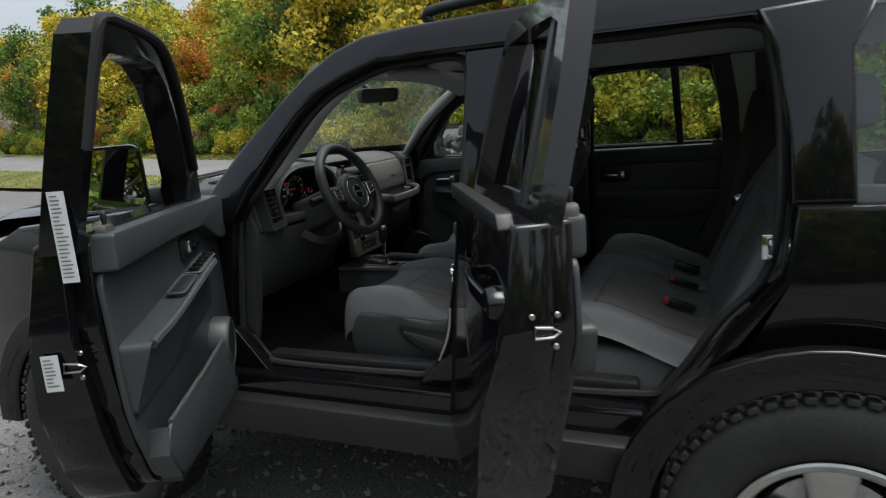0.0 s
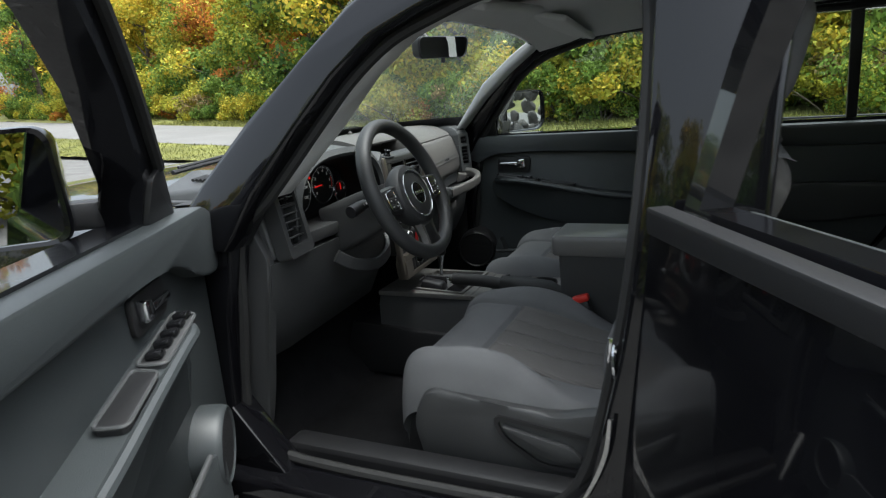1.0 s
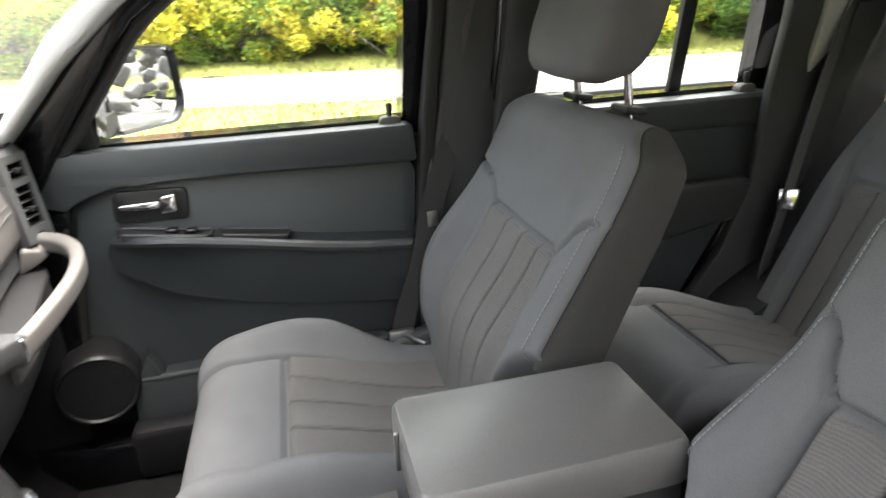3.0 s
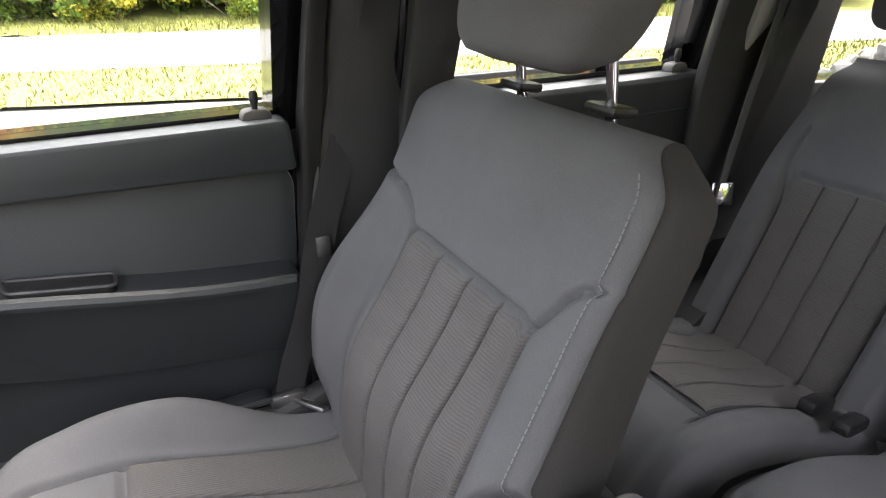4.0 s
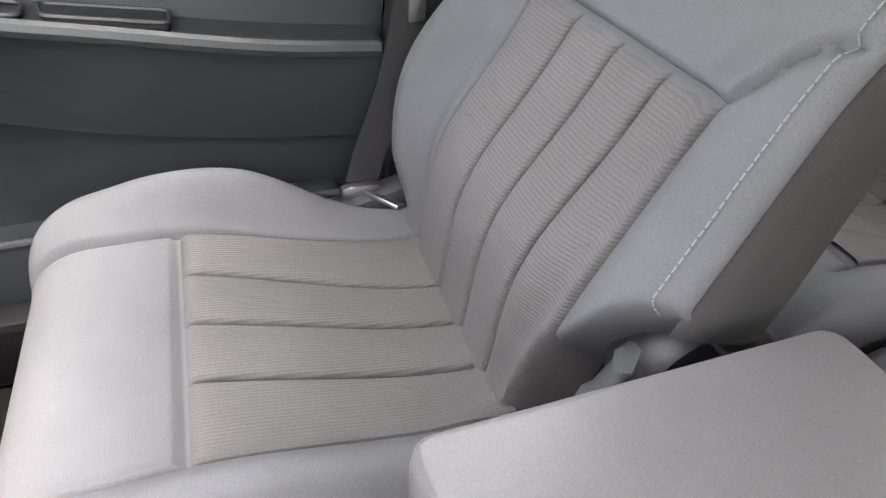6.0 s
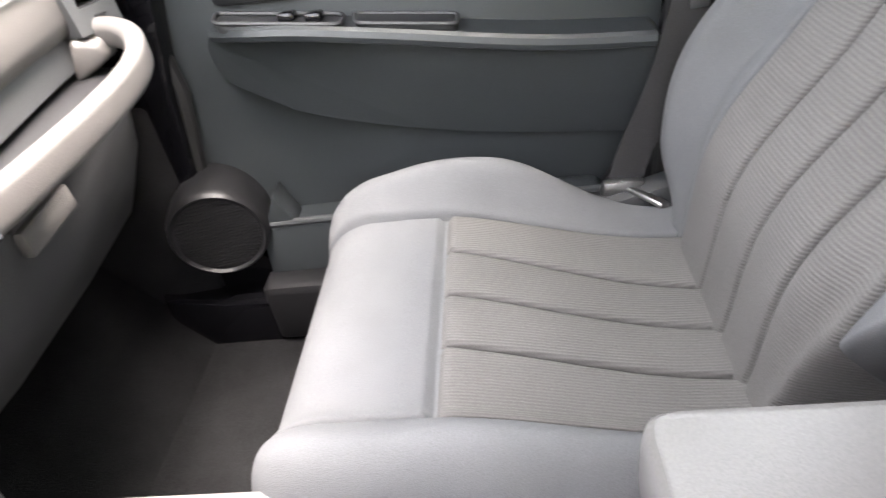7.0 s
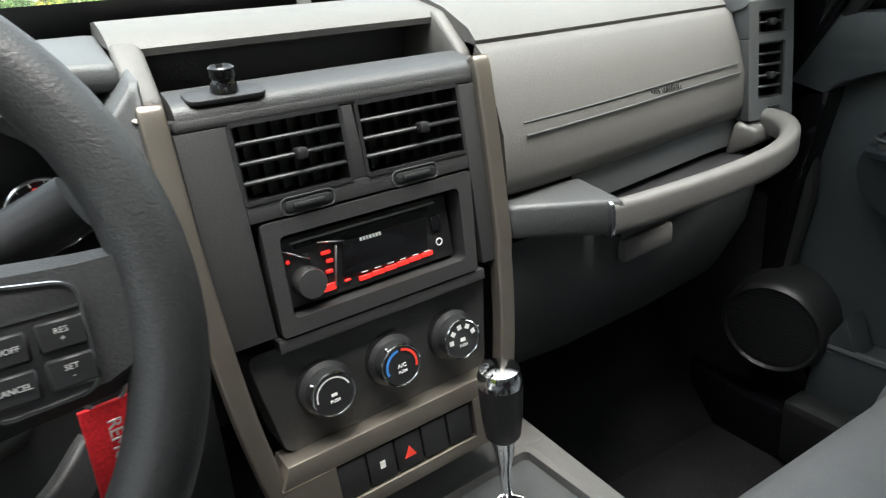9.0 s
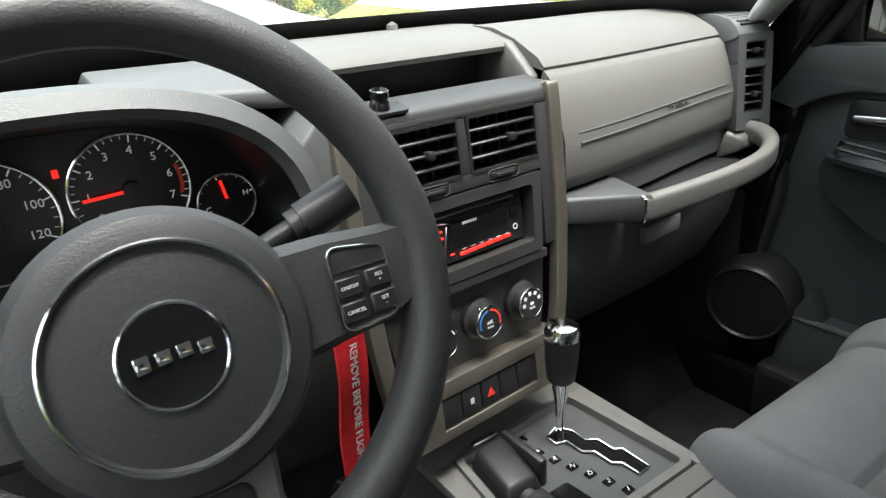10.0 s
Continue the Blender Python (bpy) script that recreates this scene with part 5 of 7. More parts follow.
def front_seat(side, label):
    """A front seat: cushion, backrest, head rest, plastic skirt, recliner. side: -1 the driver's, 1 the passenger's."""
    cx = 0.385 if side > 0 else -0.352
    slide = 0.0 if side > 0 else -0.078
    lean = radians(20.5 if side > 0 else 22.5)
    seat = thing("front_seat", (cx, 0.1, 0.55), label, "car seat", "front seats")

    def grid(point, us, vs, place):
        n = len(us)
        verts = [place(*point(u, v)) for v in vs for u in us]
        faces = [(j * n + i, j * n + i + 1, (j + 1) * n + i + 1, (j + 1) * n + i) for j in range(len(vs) - 1) for i in range(n - 1)]
        return verts, faces

    def seat_at(x, y, z):
        return cx + x, y + 0.0, z

    def back_at(x, s, d):
        y = 0.012 - s * math.sin(lean) + d * math.cos(lean)
        z = 0.735 + s * math.cos(lean) + d * math.sin(lean)
        return cx + x, y, z

    us = np.linspace(-1, 1, 221)
    add("cushion", grid(lambda u, v: cushion_point(u, v, side), us, np.linspace(0, 1, 121), seat_at), CLOTH, seat, "plain grey cloth bolsters and front roll", 60)
    for k in range(4):
        def lifted(w, v, k=k):
            y = v * 0.62
            a, b = cushion_edges(y)[k] - 0.0013, cushion_edges(y)[k + 1] + 0.0013
            x, y, z = cushion_point((a + (b - a) * w) * side / cushion_half(v), v, side)
            return x, y, z + 0.001 + 0.005 * max(0.0, math.sin(math.pi * w)) ** 0.28 * step(y, 0.2915, 0.278)
        add("panel", grid(lifted, 0.5 - 0.5 * np.cos(np.linspace(0, math.pi, 25)), np.linspace(0.0, 0.4685, 40), seat_at), RIB_SEAT, seat, "ribbed cloth panel", 60)

        def proud(w, v, k=k):
            a, b = BACK_EDGES[k] - 0.0013, BACK_EDGES[k + 1] + 0.0013
            s = v * (BACK_TOP + 0.07)
            x, s, d = back_point((a + (b - a) * w) * side / back_half(s), v, side)
            return x, s, d + 0.001 + 0.005 * max(0.0, math.sin(math.pi * w)) ** 0.28 * step(s, PANEL_TOP - 0.003, PANEL_TOP - 0.022)
        add("panel", grid(proud, 0.5 - 0.5 * np.cos(np.linspace(0, math.pi, 25)), np.linspace(0.0, (PANEL_TOP - 0.002) / (BACK_TOP + 0.07), 50), back_at), RIB_BACK, seat, "ribbed cloth panel", 60)
    add("backrest", grid(lambda u, v: back_point(u, v, side), us, np.linspace(0, 1, 141), back_at), CLOTH, seat, "grey cloth back with seamed bolsters", 60)
    # the shell behind the backrest, its sides rounded into the front
    loops = []
    for k in range(41):
        s = 0.235 + (BACK_TOP + 0.0045 - 0.235) * math.sin(k / 40 * math.pi / 2)
        loop = []
        for sx in (-1, 1):
            h, front, back = side_edges(s, sx != side)
            run = front - back
            row = [(0.988, front), (1.004, front - 0.05 * run), (1.012, front - 0.3 * run), (1.010, front - 0.65 * run), (0.985, front - 0.92 * run), (0.90, back)]
            row = [back_at(sx * h * w, s, d) for w, d in row]
            loop += row if sx < 0 else [back_at(0, s, back - 0.006)] + row[::-1]
        loops.append(loop)
    loops.insert(0, [back_at(x - cx, 0.235, -0.075) for x, _, _ in loops[0]])
    add("back_shell", loft(loops, cyclic=False), SEAT_SIDE, seat, "grey cloth sides and back, coloured dark for their shade", 50)
    # stitches along the edge of the bolsters
    for sx in (-1, 1):
        dashes = []
        for k in range(62 if sx == side else 45):
            s = (0.14 if sx == side else 0.24) + 0.0066 * k
            p = [Vector(back_at(*back_point(sx * (0.94 if sx == side else 0.915), (s + e) / (BACK_TOP + 0.07), side))) + Vector((0, 0.002, 0.001)) for e in (0, 0.0048)]
            dashes.append(tube(p, 0.0007, 5))
        ob = add("stitching", joined(*dashes), THREAD, seat, "pale stitched seam")
    # headrest on two posts
    hl, hy, hz = [], -0.245, 1.395
    for k in range(17):
        t = -1 + 2 * k / 16
        w = 0.132 * (1 - 0.16 * abs(t) ** 4) * (1 - 0.10 * step(t, 0.2, 1.0) - 0.14 * step(-t, 0.1, 1.0))
        th = 0.062 * math.sqrt(max(0.02, 1 - 0.93 * abs(t) ** 5)) * (1 - 0.1 * t)
        if abs(t) == 1:
            w, th = w * 0.8, th * 0.8
        zz = hz + 0.10 * t
        loop = []
        for i in range(28):
            a = 2 * math.pi * i / 28
            c, s_ = math.cos(a), math.sin(a)
            loop.append((cx + math.copysign(abs(c) ** 0.45, c) * w, hy - 0.03 * t + math.copysign(abs(s_) ** 0.6, s_) * th, zz))
        hl.append(loop)
    add("headrest", loft(hl), CLOTH, seat, "padded grey cloth head rest", 60)
    for px in (-0.085, 0.085):
        add("headrest_post", tube([(cx + px, -0.262, 1.22), (cx + px, -0.252, 1.33)], 0.0065, 12), CHROME, seat, "bright steel post")
        add("post_guide", moved(box(0, 0, 0, 0.05, 0.036, 0.012, 0.005), pose(cx + px, -0.258, 1.256, 8, 0, 0)), BLACK, seat, "black plastic guide")
    # plastic skirt, recliner and frame
    out = side
    add("skirt", moved(plate(rounded([(0.385, 0.60), (0.41, 0.70), (0.375, 0.778), (0.22, 0.77), (0.09, 0.755), (-0.04, 0.79), (-0.09, 0.75), (-0.07, 0.63), (0.05, 0.59), (0.27, 0.58)], 0.03), -0.02, 0.026, 0.014), Matrix.Translation((cx + out * 0.243, 0, 0)) @ YZ @ Matrix.Diagonal((1, 1, out, 1))), TRIM, seat, "dark moulded plastic side skirt")
    add("skirt", moved(plate(rounded([(0.36, 0.58), (0.385, 0.68), (0.33, 0.72), (-0.05, 0.72), (-0.10, 0.66), (-0.05, 0.60)], 0.03), -0.012, 0.012, 0.008), Matrix.Translation((cx - out * 0.235, 0, 0)) @ YZ), BLACK, seat, "dark plastic inner skirt")
    add("lever_recess", moved(ring_plate(rounded([(0.225, 0.748), (0.21, 0.70), (0.13, 0.645), (0.03, 0.645), (0.0, 0.725)], 0.025, 5), rounded([(0.215, 0.739), (0.20, 0.703), (0.126, 0.655), (0.037, 0.655), (0.012, 0.718)], 0.02, 5), 0.022, 0.030), Matrix.Translation((cx + out * 0.245, 0, 0)) @ YZ @ Matrix.Diagonal((1, 1, out, 1))), BLACK, seat)
    add("height_lever", moved(plate(rounded([(0.205, 0.728), (0.17, 0.690), (0.09, 0.665), (0.04, 0.675), (0.06, 0.70)], 0.012), 0.016, 0.036, 0.006), Matrix.Translation((cx + out * 0.245, 0, 0)) @ YZ @ Matrix.Diagonal((1, 1, out, 1))), TRIM, seat, "dark plastic lever")
    add("tilt_knob", moved(lathe([(0.0, 0.02), (0.024, 0.02), (0.026, 0.024), (0.024, 0.046), (0.02, 0.05), (0.0, 0.05)], 24), frame_to((cx + out * 0.243, -0.045, 0.765), (0, 1, 0), (0, 0, 1)) @ Matrix.Diagonal((1, 1, out, 1))), BLACK, seat, "round black adjuster knob")
    for sx in (-1, 1):
        if sx == side:
            add("seat_rail", box(cx + sx * 0.19, 0.11, 0.555, 0.035, 0.46, 0.05, 0.006), STEEL, seat, "grey steel slide rail")
            continue
        add("recliner", moved(lathe([(0.0, -0.030), (0.062, -0.030), (0.066, -0.010), (0.066, 0.008), (0.060, 0.018), (0.052, 0.020), (0.044, 0.016), (0.0, 0.014)], 40), frame_to((cx + sx * 0.245, -0.100, 0.890), (0, 1, 0.12), (0, -0.12, 1)) @ Matrix.Diagonal((1.0, 0.95, sx, 1))), BLACK, seat, "black domed recliner cover")
        add("hinge_arm", moved(plate(rounded([(0.0, 0.76), (0.03, 0.80), (-0.022, 0.895), (-0.055, 0.938), (-0.085, 0.935), (-0.075, 0.86), (-0.06, 0.76)], 0.02), -0.012, 0.012, 0.010), Matrix.Translation((cx + sx * 0.238, 0, 0)) @ YZ), TRIM_MID, seat, "dark grey plastic hinge arm")
        # dark block added so no daylight shows through the shell's open bottom
        add("hinge_well", hull([back_at(sx * x, p, d) for p, x0 in ((0.0, 0.178), (0.12, 0.178), (0.19, 0.205), (0.215, 0.225)) for x in (x0, 0.236) for d in (-0.10, -0.042)], 0.004), BLACK, seat, "black filler added to close the gap under the bolster")
        add("seat_rail", box(cx + sx * 0.19, 0.11, 0.555, 0.035, 0.46, 0.05, 0.006), STEEL, seat, "grey steel slide rail")
    add("base_pan", box(cx, 0.14, 0.655, 0.42, 0.40, 0.14, 0.03), BLACK, seat, "dark underside")
    seat.location.y += slide
    return seat


front_seat(-1, "driver's bucket seat in grey ribbed cloth beside the open door")
front_seat(1, "passenger bucket seat in grey cloth with ribbed middle panels")


# rear bench, in two unequal parts
def bench_top(y):
    """Height of the rear cushion: it falls towards its back and rolls over at the front."""
    z = 0.700 + 0.105 * step(y, -0.80, -0.44)
    return z - 0.075 * max(0.0, (y + 0.40) / 0.09) ** 2.2 if y > -0.40 else z


def bench_cushion(u, y, w):
    e = abs(u)
    half = w / 2
    z = bench_top(y) + 0.016 * step(e, 0.60, 0.76) - 0.06 * step(e, 0.84, 1.0) ** 2
    rim = max(0.009 * bump_at(e, 0.64, 0.02 * 0.4 / w) * step(y, -0.40, -0.44), 0.009 * bump_at(y, -0.455, 0.005) * (e < 0.64))
    return u * half, y - 0.05 * step(e, 0.84, 1.0) ** 2 * step(y, -0.5, -0.31), z - rim


BENCH_LEAN = radians(26)
BENCH_TOP = 0.365


def bench_back(u, s, w):
    e = abs(u)
    d = 0.026 * step(e, 0.56, 0.74) * step(s, 0.60, 0.30) - 0.055 * step(e, 0.86, 1.0) ** 2 - 0.05 * step(s, 0.53, 0.615) ** 2
    arch = 0.62 + 0.10 * step(s, 0.28, 0.42)
    d -= max(0.009 * bump_at(e, arch, 0.02 * 0.4 / w) * (s < 0.46), 0.009 * bump_at(s, BENCH_TOP, 0.005) * (e < 0.62))
    return u * (w / 2) * (1 - 0.13 * step(s, 0.36, 0.62)), s, d


def rear_seat(x0, x1, label, head):
    w, cx = x1 - x0, (x0 + x1) / 2
    seat = thing("rear_seat", (cx, -0.7, 0.55), label, "car seat", "rear bench")

    def grid(point, us, vs):
        n = len(us)
        return [point(u, v) for v in vs for u in us], [(j * n + i, j * n + i + 1, (j + 1) * n + i + 1, (j + 1) * n + i) for j in range(len(vs) - 1) for i in range(n - 1)]

    def low(u, y):
        x, y, z = bench_cushion(u, y, w)
        return cx + x, y, z

    def up(x, s, d):
        return cx + x, -0.772 - s * math.sin(BENCH_LEAN) + d * math.cos(BENCH_LEAN), 0.685 + s * math.cos(BENCH_LEAN) + d * math.sin(BENCH_LEAN)

    us = np.linspace(-1, 1, 141)
    add("cushion", grid(low, us, np.linspace(-0.80, -0.305, 90)), CLOTH, seat, "grey cloth cushion with a front roll", 60)
    add("cushion_base", box(cx, -0.56, 0.635, w - 0.03, 0.44, 0.15, 0.03, 3), CLOTH, seat, "grey cloth sides of the cushion")
    add("backrest", grid(lambda u, s: up(*bench_back(u, s, w)), us, np.linspace(0.0, 0.618, 100)), CLOTH, seat, "grey cloth back with seamed bolsters", 60)
    shell = []
    for s in np.linspace(0.0, 0.618, 30):
        h = bench_back(1.0, s, w)[0]
        front = bench_back(1.0, s, w)[2]
        back = -0.13 + 0.03 * step(s, 0.5, 0.618)
        shell.append([up(x, s, d) for x, d in ((-h, front), (-h, back), (0, back - 0.01), (h, back), (h, front))])
    add("back_shell", loft(shell), CLOTH, seat, "grey cloth sides and back", 40)
    count = 4 if w < 0.6 else 8
    for k in range(count):
        a, b = -0.62 + 1.24 * k / count, -0.62 + 1.24 * (k + 1) / count

        def raised(t, y, a=a, b=b):
            x, y, z = low(a + (b - a) * (0.02 + 0.96 * t), y)
            return x, y, z + 0.001 + 0.005 * max(0.0, math.sin(math.pi * t)) ** 0.3

        def proud(t, s, a=a, b=b):
            x, s, d = bench_back(a + (b - a) * (0.02 + 0.96 * t), s, w)
            return up(x, s, d + 0.001 + 0.005 * max(0.0, math.sin(math.pi * t)) ** 0.3)
        ts = 0.5 - 0.5 * np.cos(np.linspace(0, math.pi, 13))
        add("panel", grid(raised, ts, np.linspace(-0.78, -0.462, 26)), RIB_SEAT, seat, "ribbed cloth panel", 60)
        add("panel", grid(proud, ts, np.linspace(0.0, BENCH_TOP - 0.006, 26)), RIB_BACK, seat, "ribbed cloth panel", 60)
    for hx in head:
        add("headrest", box(hx, -1.10, 1.335, 0.25, 0.09, 0.13, 0.035, 4), CLOTH, seat, "padded grey cloth head rest")
        for px in (-0.06, 0.06):
            add("headrest_post", tube([(hx + px, -1.085, 1.22), (hx + px, -1.095, 1.30)], 0.006, 10), CHROME, seat)
    return seat


rear_seat(0.19, 0.60, "narrow part of the rear bench in grey cloth", (0.42,))
rear_seat(-0.64, 0.18, "wide part of the rear bench in grey cloth", (-0.42,))

# ---- dashboard ----
DIAL = material("dial_black", (0.012, 0.012, 0.013), 0.35)
WHITE = material("white_print", (0.62, 0.62, 0.60), 0.6)
BLUE = material("blue_print", (0.05, 0.22, 0.6), 0.5)
ORANGE_RED = material("red_print", (0.75, 0.05, 0.03), 0.5)


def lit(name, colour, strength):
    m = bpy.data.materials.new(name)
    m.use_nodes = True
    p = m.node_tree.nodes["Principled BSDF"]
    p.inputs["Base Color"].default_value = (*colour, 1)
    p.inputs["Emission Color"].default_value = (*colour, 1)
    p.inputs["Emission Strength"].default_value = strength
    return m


# faint glow added to the dial print, which is dim in its dark recess
PRINT_LIT = lit("pale_dial_print_glow", (0.6, 0.6, 0.58), 0.035)
RED_LIT = lit("red_backlight", (0.8, 0.02, 0.015), 0.16)


def words(text, size, m, mat, parent, name="lettering", deep=0.0004):
    """Raised lettering in the built-in font: x along the line, y up, z out of the surface."""
    cu = bpy.data.curves.new("text", "FONT")
    cu.body, cu.size, cu.extrude, cu.align_x, cu.align_y, cu.resolution_u = text, size, deep, "CENTER", "CENTER", 2
    tmp = new("text", cu)
    bpy.context.view_layer.update()
    me = bpy.data.meshes.new_from_object(tmp.evaluated_get(bpy.context.evaluated_depsgraph_get()))
    bpy.data.objects.remove(tmp)
    verts = [tuple(m @ v.co) for v in me.vertices]
    faces = [tuple(p.vertices) for p in me.polygons]
    bpy.data.meshes.remove(me)
    return add(name, (verts, faces), mat, parent, "", 0)


def ring_of(r, tubeR, m, n=48, seg=8):
    path = [tuple(m @ Vector((r * math.cos(a), r * math.sin(a), 0))) for a in np.linspace(0, 2 * math.pi, n, endpoint=False)]
    z = m.to_3x3().col[2]
    return tube(path, tubeR, seg, True, up=tuple(z))


def arc_band(r0, r1, a0, a1, m, z=0.0, n=18):
    v = []
    for k in range(n + 1):
        a = radians(a0 + (a1 - a0) * k / n)
        for r in (r0, r1):
            v.append(tuple(m @ Vector((r * math.cos(a), r * math.sin(a), z))))
    return v, [(2 * k, 2 * k + 1, 2 * k + 3, 2 * k + 2) for k in range(n)]


dash = thing("dashboard", (0, 0.8, 1.0), "two-tone grey moulded dashboard with a black radio", "dashboard")

# passenger side: upper panel, airbag panel, shelf with grab bar, glove box
def dash_face(x):
    """How far the face stands ahead of y = 0 at x."""
    return 0.618 + 0.062 * step_(x, 0.12, 0.66)


xs = np.linspace(0.142, 0.566, 24)
def band(profile, xs=xs, y_of=dash_face):
    return loft([[(x, y_of(x) + dy, z) for dy, z in profile] for x in xs])


add("top_panel", band([(0.034, 1.2235), (0.044, 1.234), (0.085, 1.2545), (0.125, 1.267), (0.165, 1.270), (0.22, 1.25), (0.26, 1.16), (0.06, 1.16)]), TRIM_LIGHT, dash, "grey upper panel", 50)
add("airbag_panel", band([(0.05, 1.2225), (0.034, 1.2195), (0.024, 1.211), (0.012, 1.18), (-0.001, 1.14), (-0.002, 1.10), (0.002, 1.085), (0.01, 1.080), (0.10, 1.08), (0.10, 1.2225)]), TRIM_LIGHT, dash, "grey airbag panel", 50)
# pressed line across the airbag panel
for z0 in (1.136, 1.1475):
    add("crease", tube([(x, dash_face(x) - 0.0012 + 0.3 * (z0 - 1.14), z0 + 0.014 * (x - 0.16)) for x in np.linspace(0.168, 0.55, 12)], 0.0009, 6), TRIM_MID, dash)
m = frame_to((0.39, dash_face(0.39) - 0.0008, 1.1450), (1, 0.125, 0.014), (0, 0, 1))
words("SRS AIRBAG", 0.011, m, TRIM, dash)
# shelf and grab bar
shelf = [(0.25, 0.607), (0.30, 0.61), (0.55, 0.66), (0.598, 0.68)]
add("shelf", loft([[(x, y + dy, z) for dy, z in ((0.04, 1.036), (-0.012, 1.032), (-0.015, 1.026), (-0.01, 1.02), (0.05, 1.02))] for x, y in shelf]), BLACK, dash, "dark shelf behind the grab bar")
CT_BAR = material("taupe_bar_plastic", (0.105, 0.1, 0.095), 0.45, grain=0.08, grain_size=700, vary=0.04, vary_size=6, bump=0.2)
bar = smooth_path([(0.135, 0.605, 1.050), (0.19, 0.586, 1.050), (0.27, 0.575, 1.050), (0.40, 0.570, 1.054), (0.49, 0.577, 1.059), (0.55, 0.598, 1.067), (0.585, 0.635, 1.074), (0.594, 0.685, 1.078)], 7)
sec = rounded([(-0.011, -0.018), (0.008, -0.019), (0.012, 0.008), (0.004, 0.016), (-0.011, 0.015)], 0.009, 4)
k = max(i for i, p in enumerate(bar) if p.x < 0.24)
add("grab_bar", sweep(bar[k:], [(-u, v) for u, v in sec]), CT_BAR, dash, "grey curved grab bar", 50)
add("bar_root", hull([(0.138, 0.635, 1.077), (0.243, 0.635, 1.079), (0.138, 0.608, 1.076), (0.243, 0.566, 1.067), (0.138, 0.608, 1.044), (0.243, 0.566, 1.031), (0.138, 0.635, 1.040), (0.243, 0.635, 1.031)], 0.005, 3), TRIM, dash, "dark grey flat-topped bar root", 50)
add("bar_end", hull([(0.553, 0.676, 1.077), (0.594, 0.690, 1.080), (0.566, 0.652, 1.066), (0.594, 0.652, 1.074), (0.553, 0.690, 1.03), (0.601, 0.690, 1.03), (0.568, 0.650, 1.05), (0.600, 0.650, 1.052)], 0.004, 3), CT_BAR, dash, "grey flat end of the bar", 50)
add("pocket_back", band([(0.012, 1.088), (0.009, 1.082), (0.012, 1.045), (0.04, 1.036), (0.04, 1.088)], np.linspace(0.236, 0.566, 16)), TRIM_MID, dash, "grey back of the pocket above the glove box", 50)
add("bar_ring", sweep([bar[k] + (bar[k - 1] - bar[k]) * 0.35, bar[k]], [(-u * 1.16, v * 1.14) for u, v in sec]), CHROME, dash, "bright collar on the bar")
add("glove_box", loft([[(x, y + 0.006 + dy, z) for dy, z in ((0.0, 1.032), (-0.004, 1.00), (0.012, 0.93), (0.05, 0.86), (0.09, 0.835), (0.15, 0.835), (0.15, 1.032))] for x, y in ((0.145, 0.62), (0.25, 0.615), (0.40, 0.625), (0.55, 0.645), (0.60, 0.665))]), TRIM, dash, "dark grey glove box lid", 50)
add("glove_latch", moved(box(0, 0, 0, 0.080, 0.012, 0.027, 0.004), frame_to((0.328, 0.6185, 0.988), (1, 0.03, 0.03), (0, 1, 0))), TRIM_LIGHT, dash, "grey glove box latch")
add("latch_recess", moved(box(0, 0, 0, 0.09, 0.012, 0.022, 0.004), frame_to((0.328, 0.6195, 1.014), (1, 0.03, 0.03), (0, 1, 0))), BLACK, dash)


def vent(m, w, h, bars, fins, tab, parent=dash):
    """An air outlet: dark box, louvres, upright fins, a slide tab. m: x right, y up, z out; origin in its middle."""
    v = add("air_vent", moved(joined(box(0, 0, -0.032, w, h, 0.004), box(0, h / 2, -0.016, w, 0.003, 0.034), box(0, -h / 2, -0.016, w, 0.003, 0.034), box(w / 2, 0, -0.016, 0.003, h, 0.034), box(-w / 2, 0, -0.016, 0.003, h, 0.034)), m), BLACK, parent, "black louvred air vent")
    for k in range(bars):
        y = -h / 2 + h * (k + 1) / (bars + 1)
        add("louvre", moved(box(0, y, -0.006, w - 0.002, 0.0035, 0.014, 0.0012, 1), m @ Matrix.Rotation(0.0, 4, "X")), BLACK, v)
    for k in range(fins):
        x = -w / 2 + w * (k + 1) / (fins + 1)
        add("fin", moved(box(x, 0, -0.022, 0.0022, h - 0.004, 0.012), m), BLACK, v)
    y = -h / 2 + h * ((bars + 1) // 2 + (0 if bars % 2 else 0)) / (bars + 1)
    add("slide_tab", moved(box(tab, y, 0.001, 0.009, 0.009, 0.012, 0.002), m), BLACK, v, "small black slide tab")
    return v


# end strip with two vents, curling over the top
end = frame_to((0.598, 0.664, 1.150), (1, -0.22, 0.0), (0.0, 0.09, 1))
add("vent_panel", moved(joined(
    ring_plate(rounded([(-0.036, -0.072), (0.034, -0.072), (0.034, 0.030), (-0.036, 0.030)], 0.002), rounded([(-0.021, -0.046), (0.021, -0.046), (0.021, 0.024), (-0.021, 0.024)], 0.002), -0.03, 0.004),
    ring_plate(rounded([(-0.036, 0.030), (0.034, 0.030), (0.033, 0.074), (-0.036, 0.074)], 0.002), rounded([(-0.021, 0.034), (0.021, 0.034), (0.021, 0.062), (-0.021, 0.062)], 0.002), -0.03, 0.004)), end), TRIM_MID, dash, "grey vent surround")
vent(end @ Matrix.Translation((0, -0.011, 0)), 0.040, 0.068, 4, 1, 0.0)
vent(end @ Matrix.Translation((0, 0.048, 0)), 0.040, 0.026, 1, 3, 0.0)
add("vent_wheel", moved(box(0.004, -0.058, 0.004, 0.018, 0.004, 0.004, 0.0015), end), BLACK, dash, "small black thumbwheel")
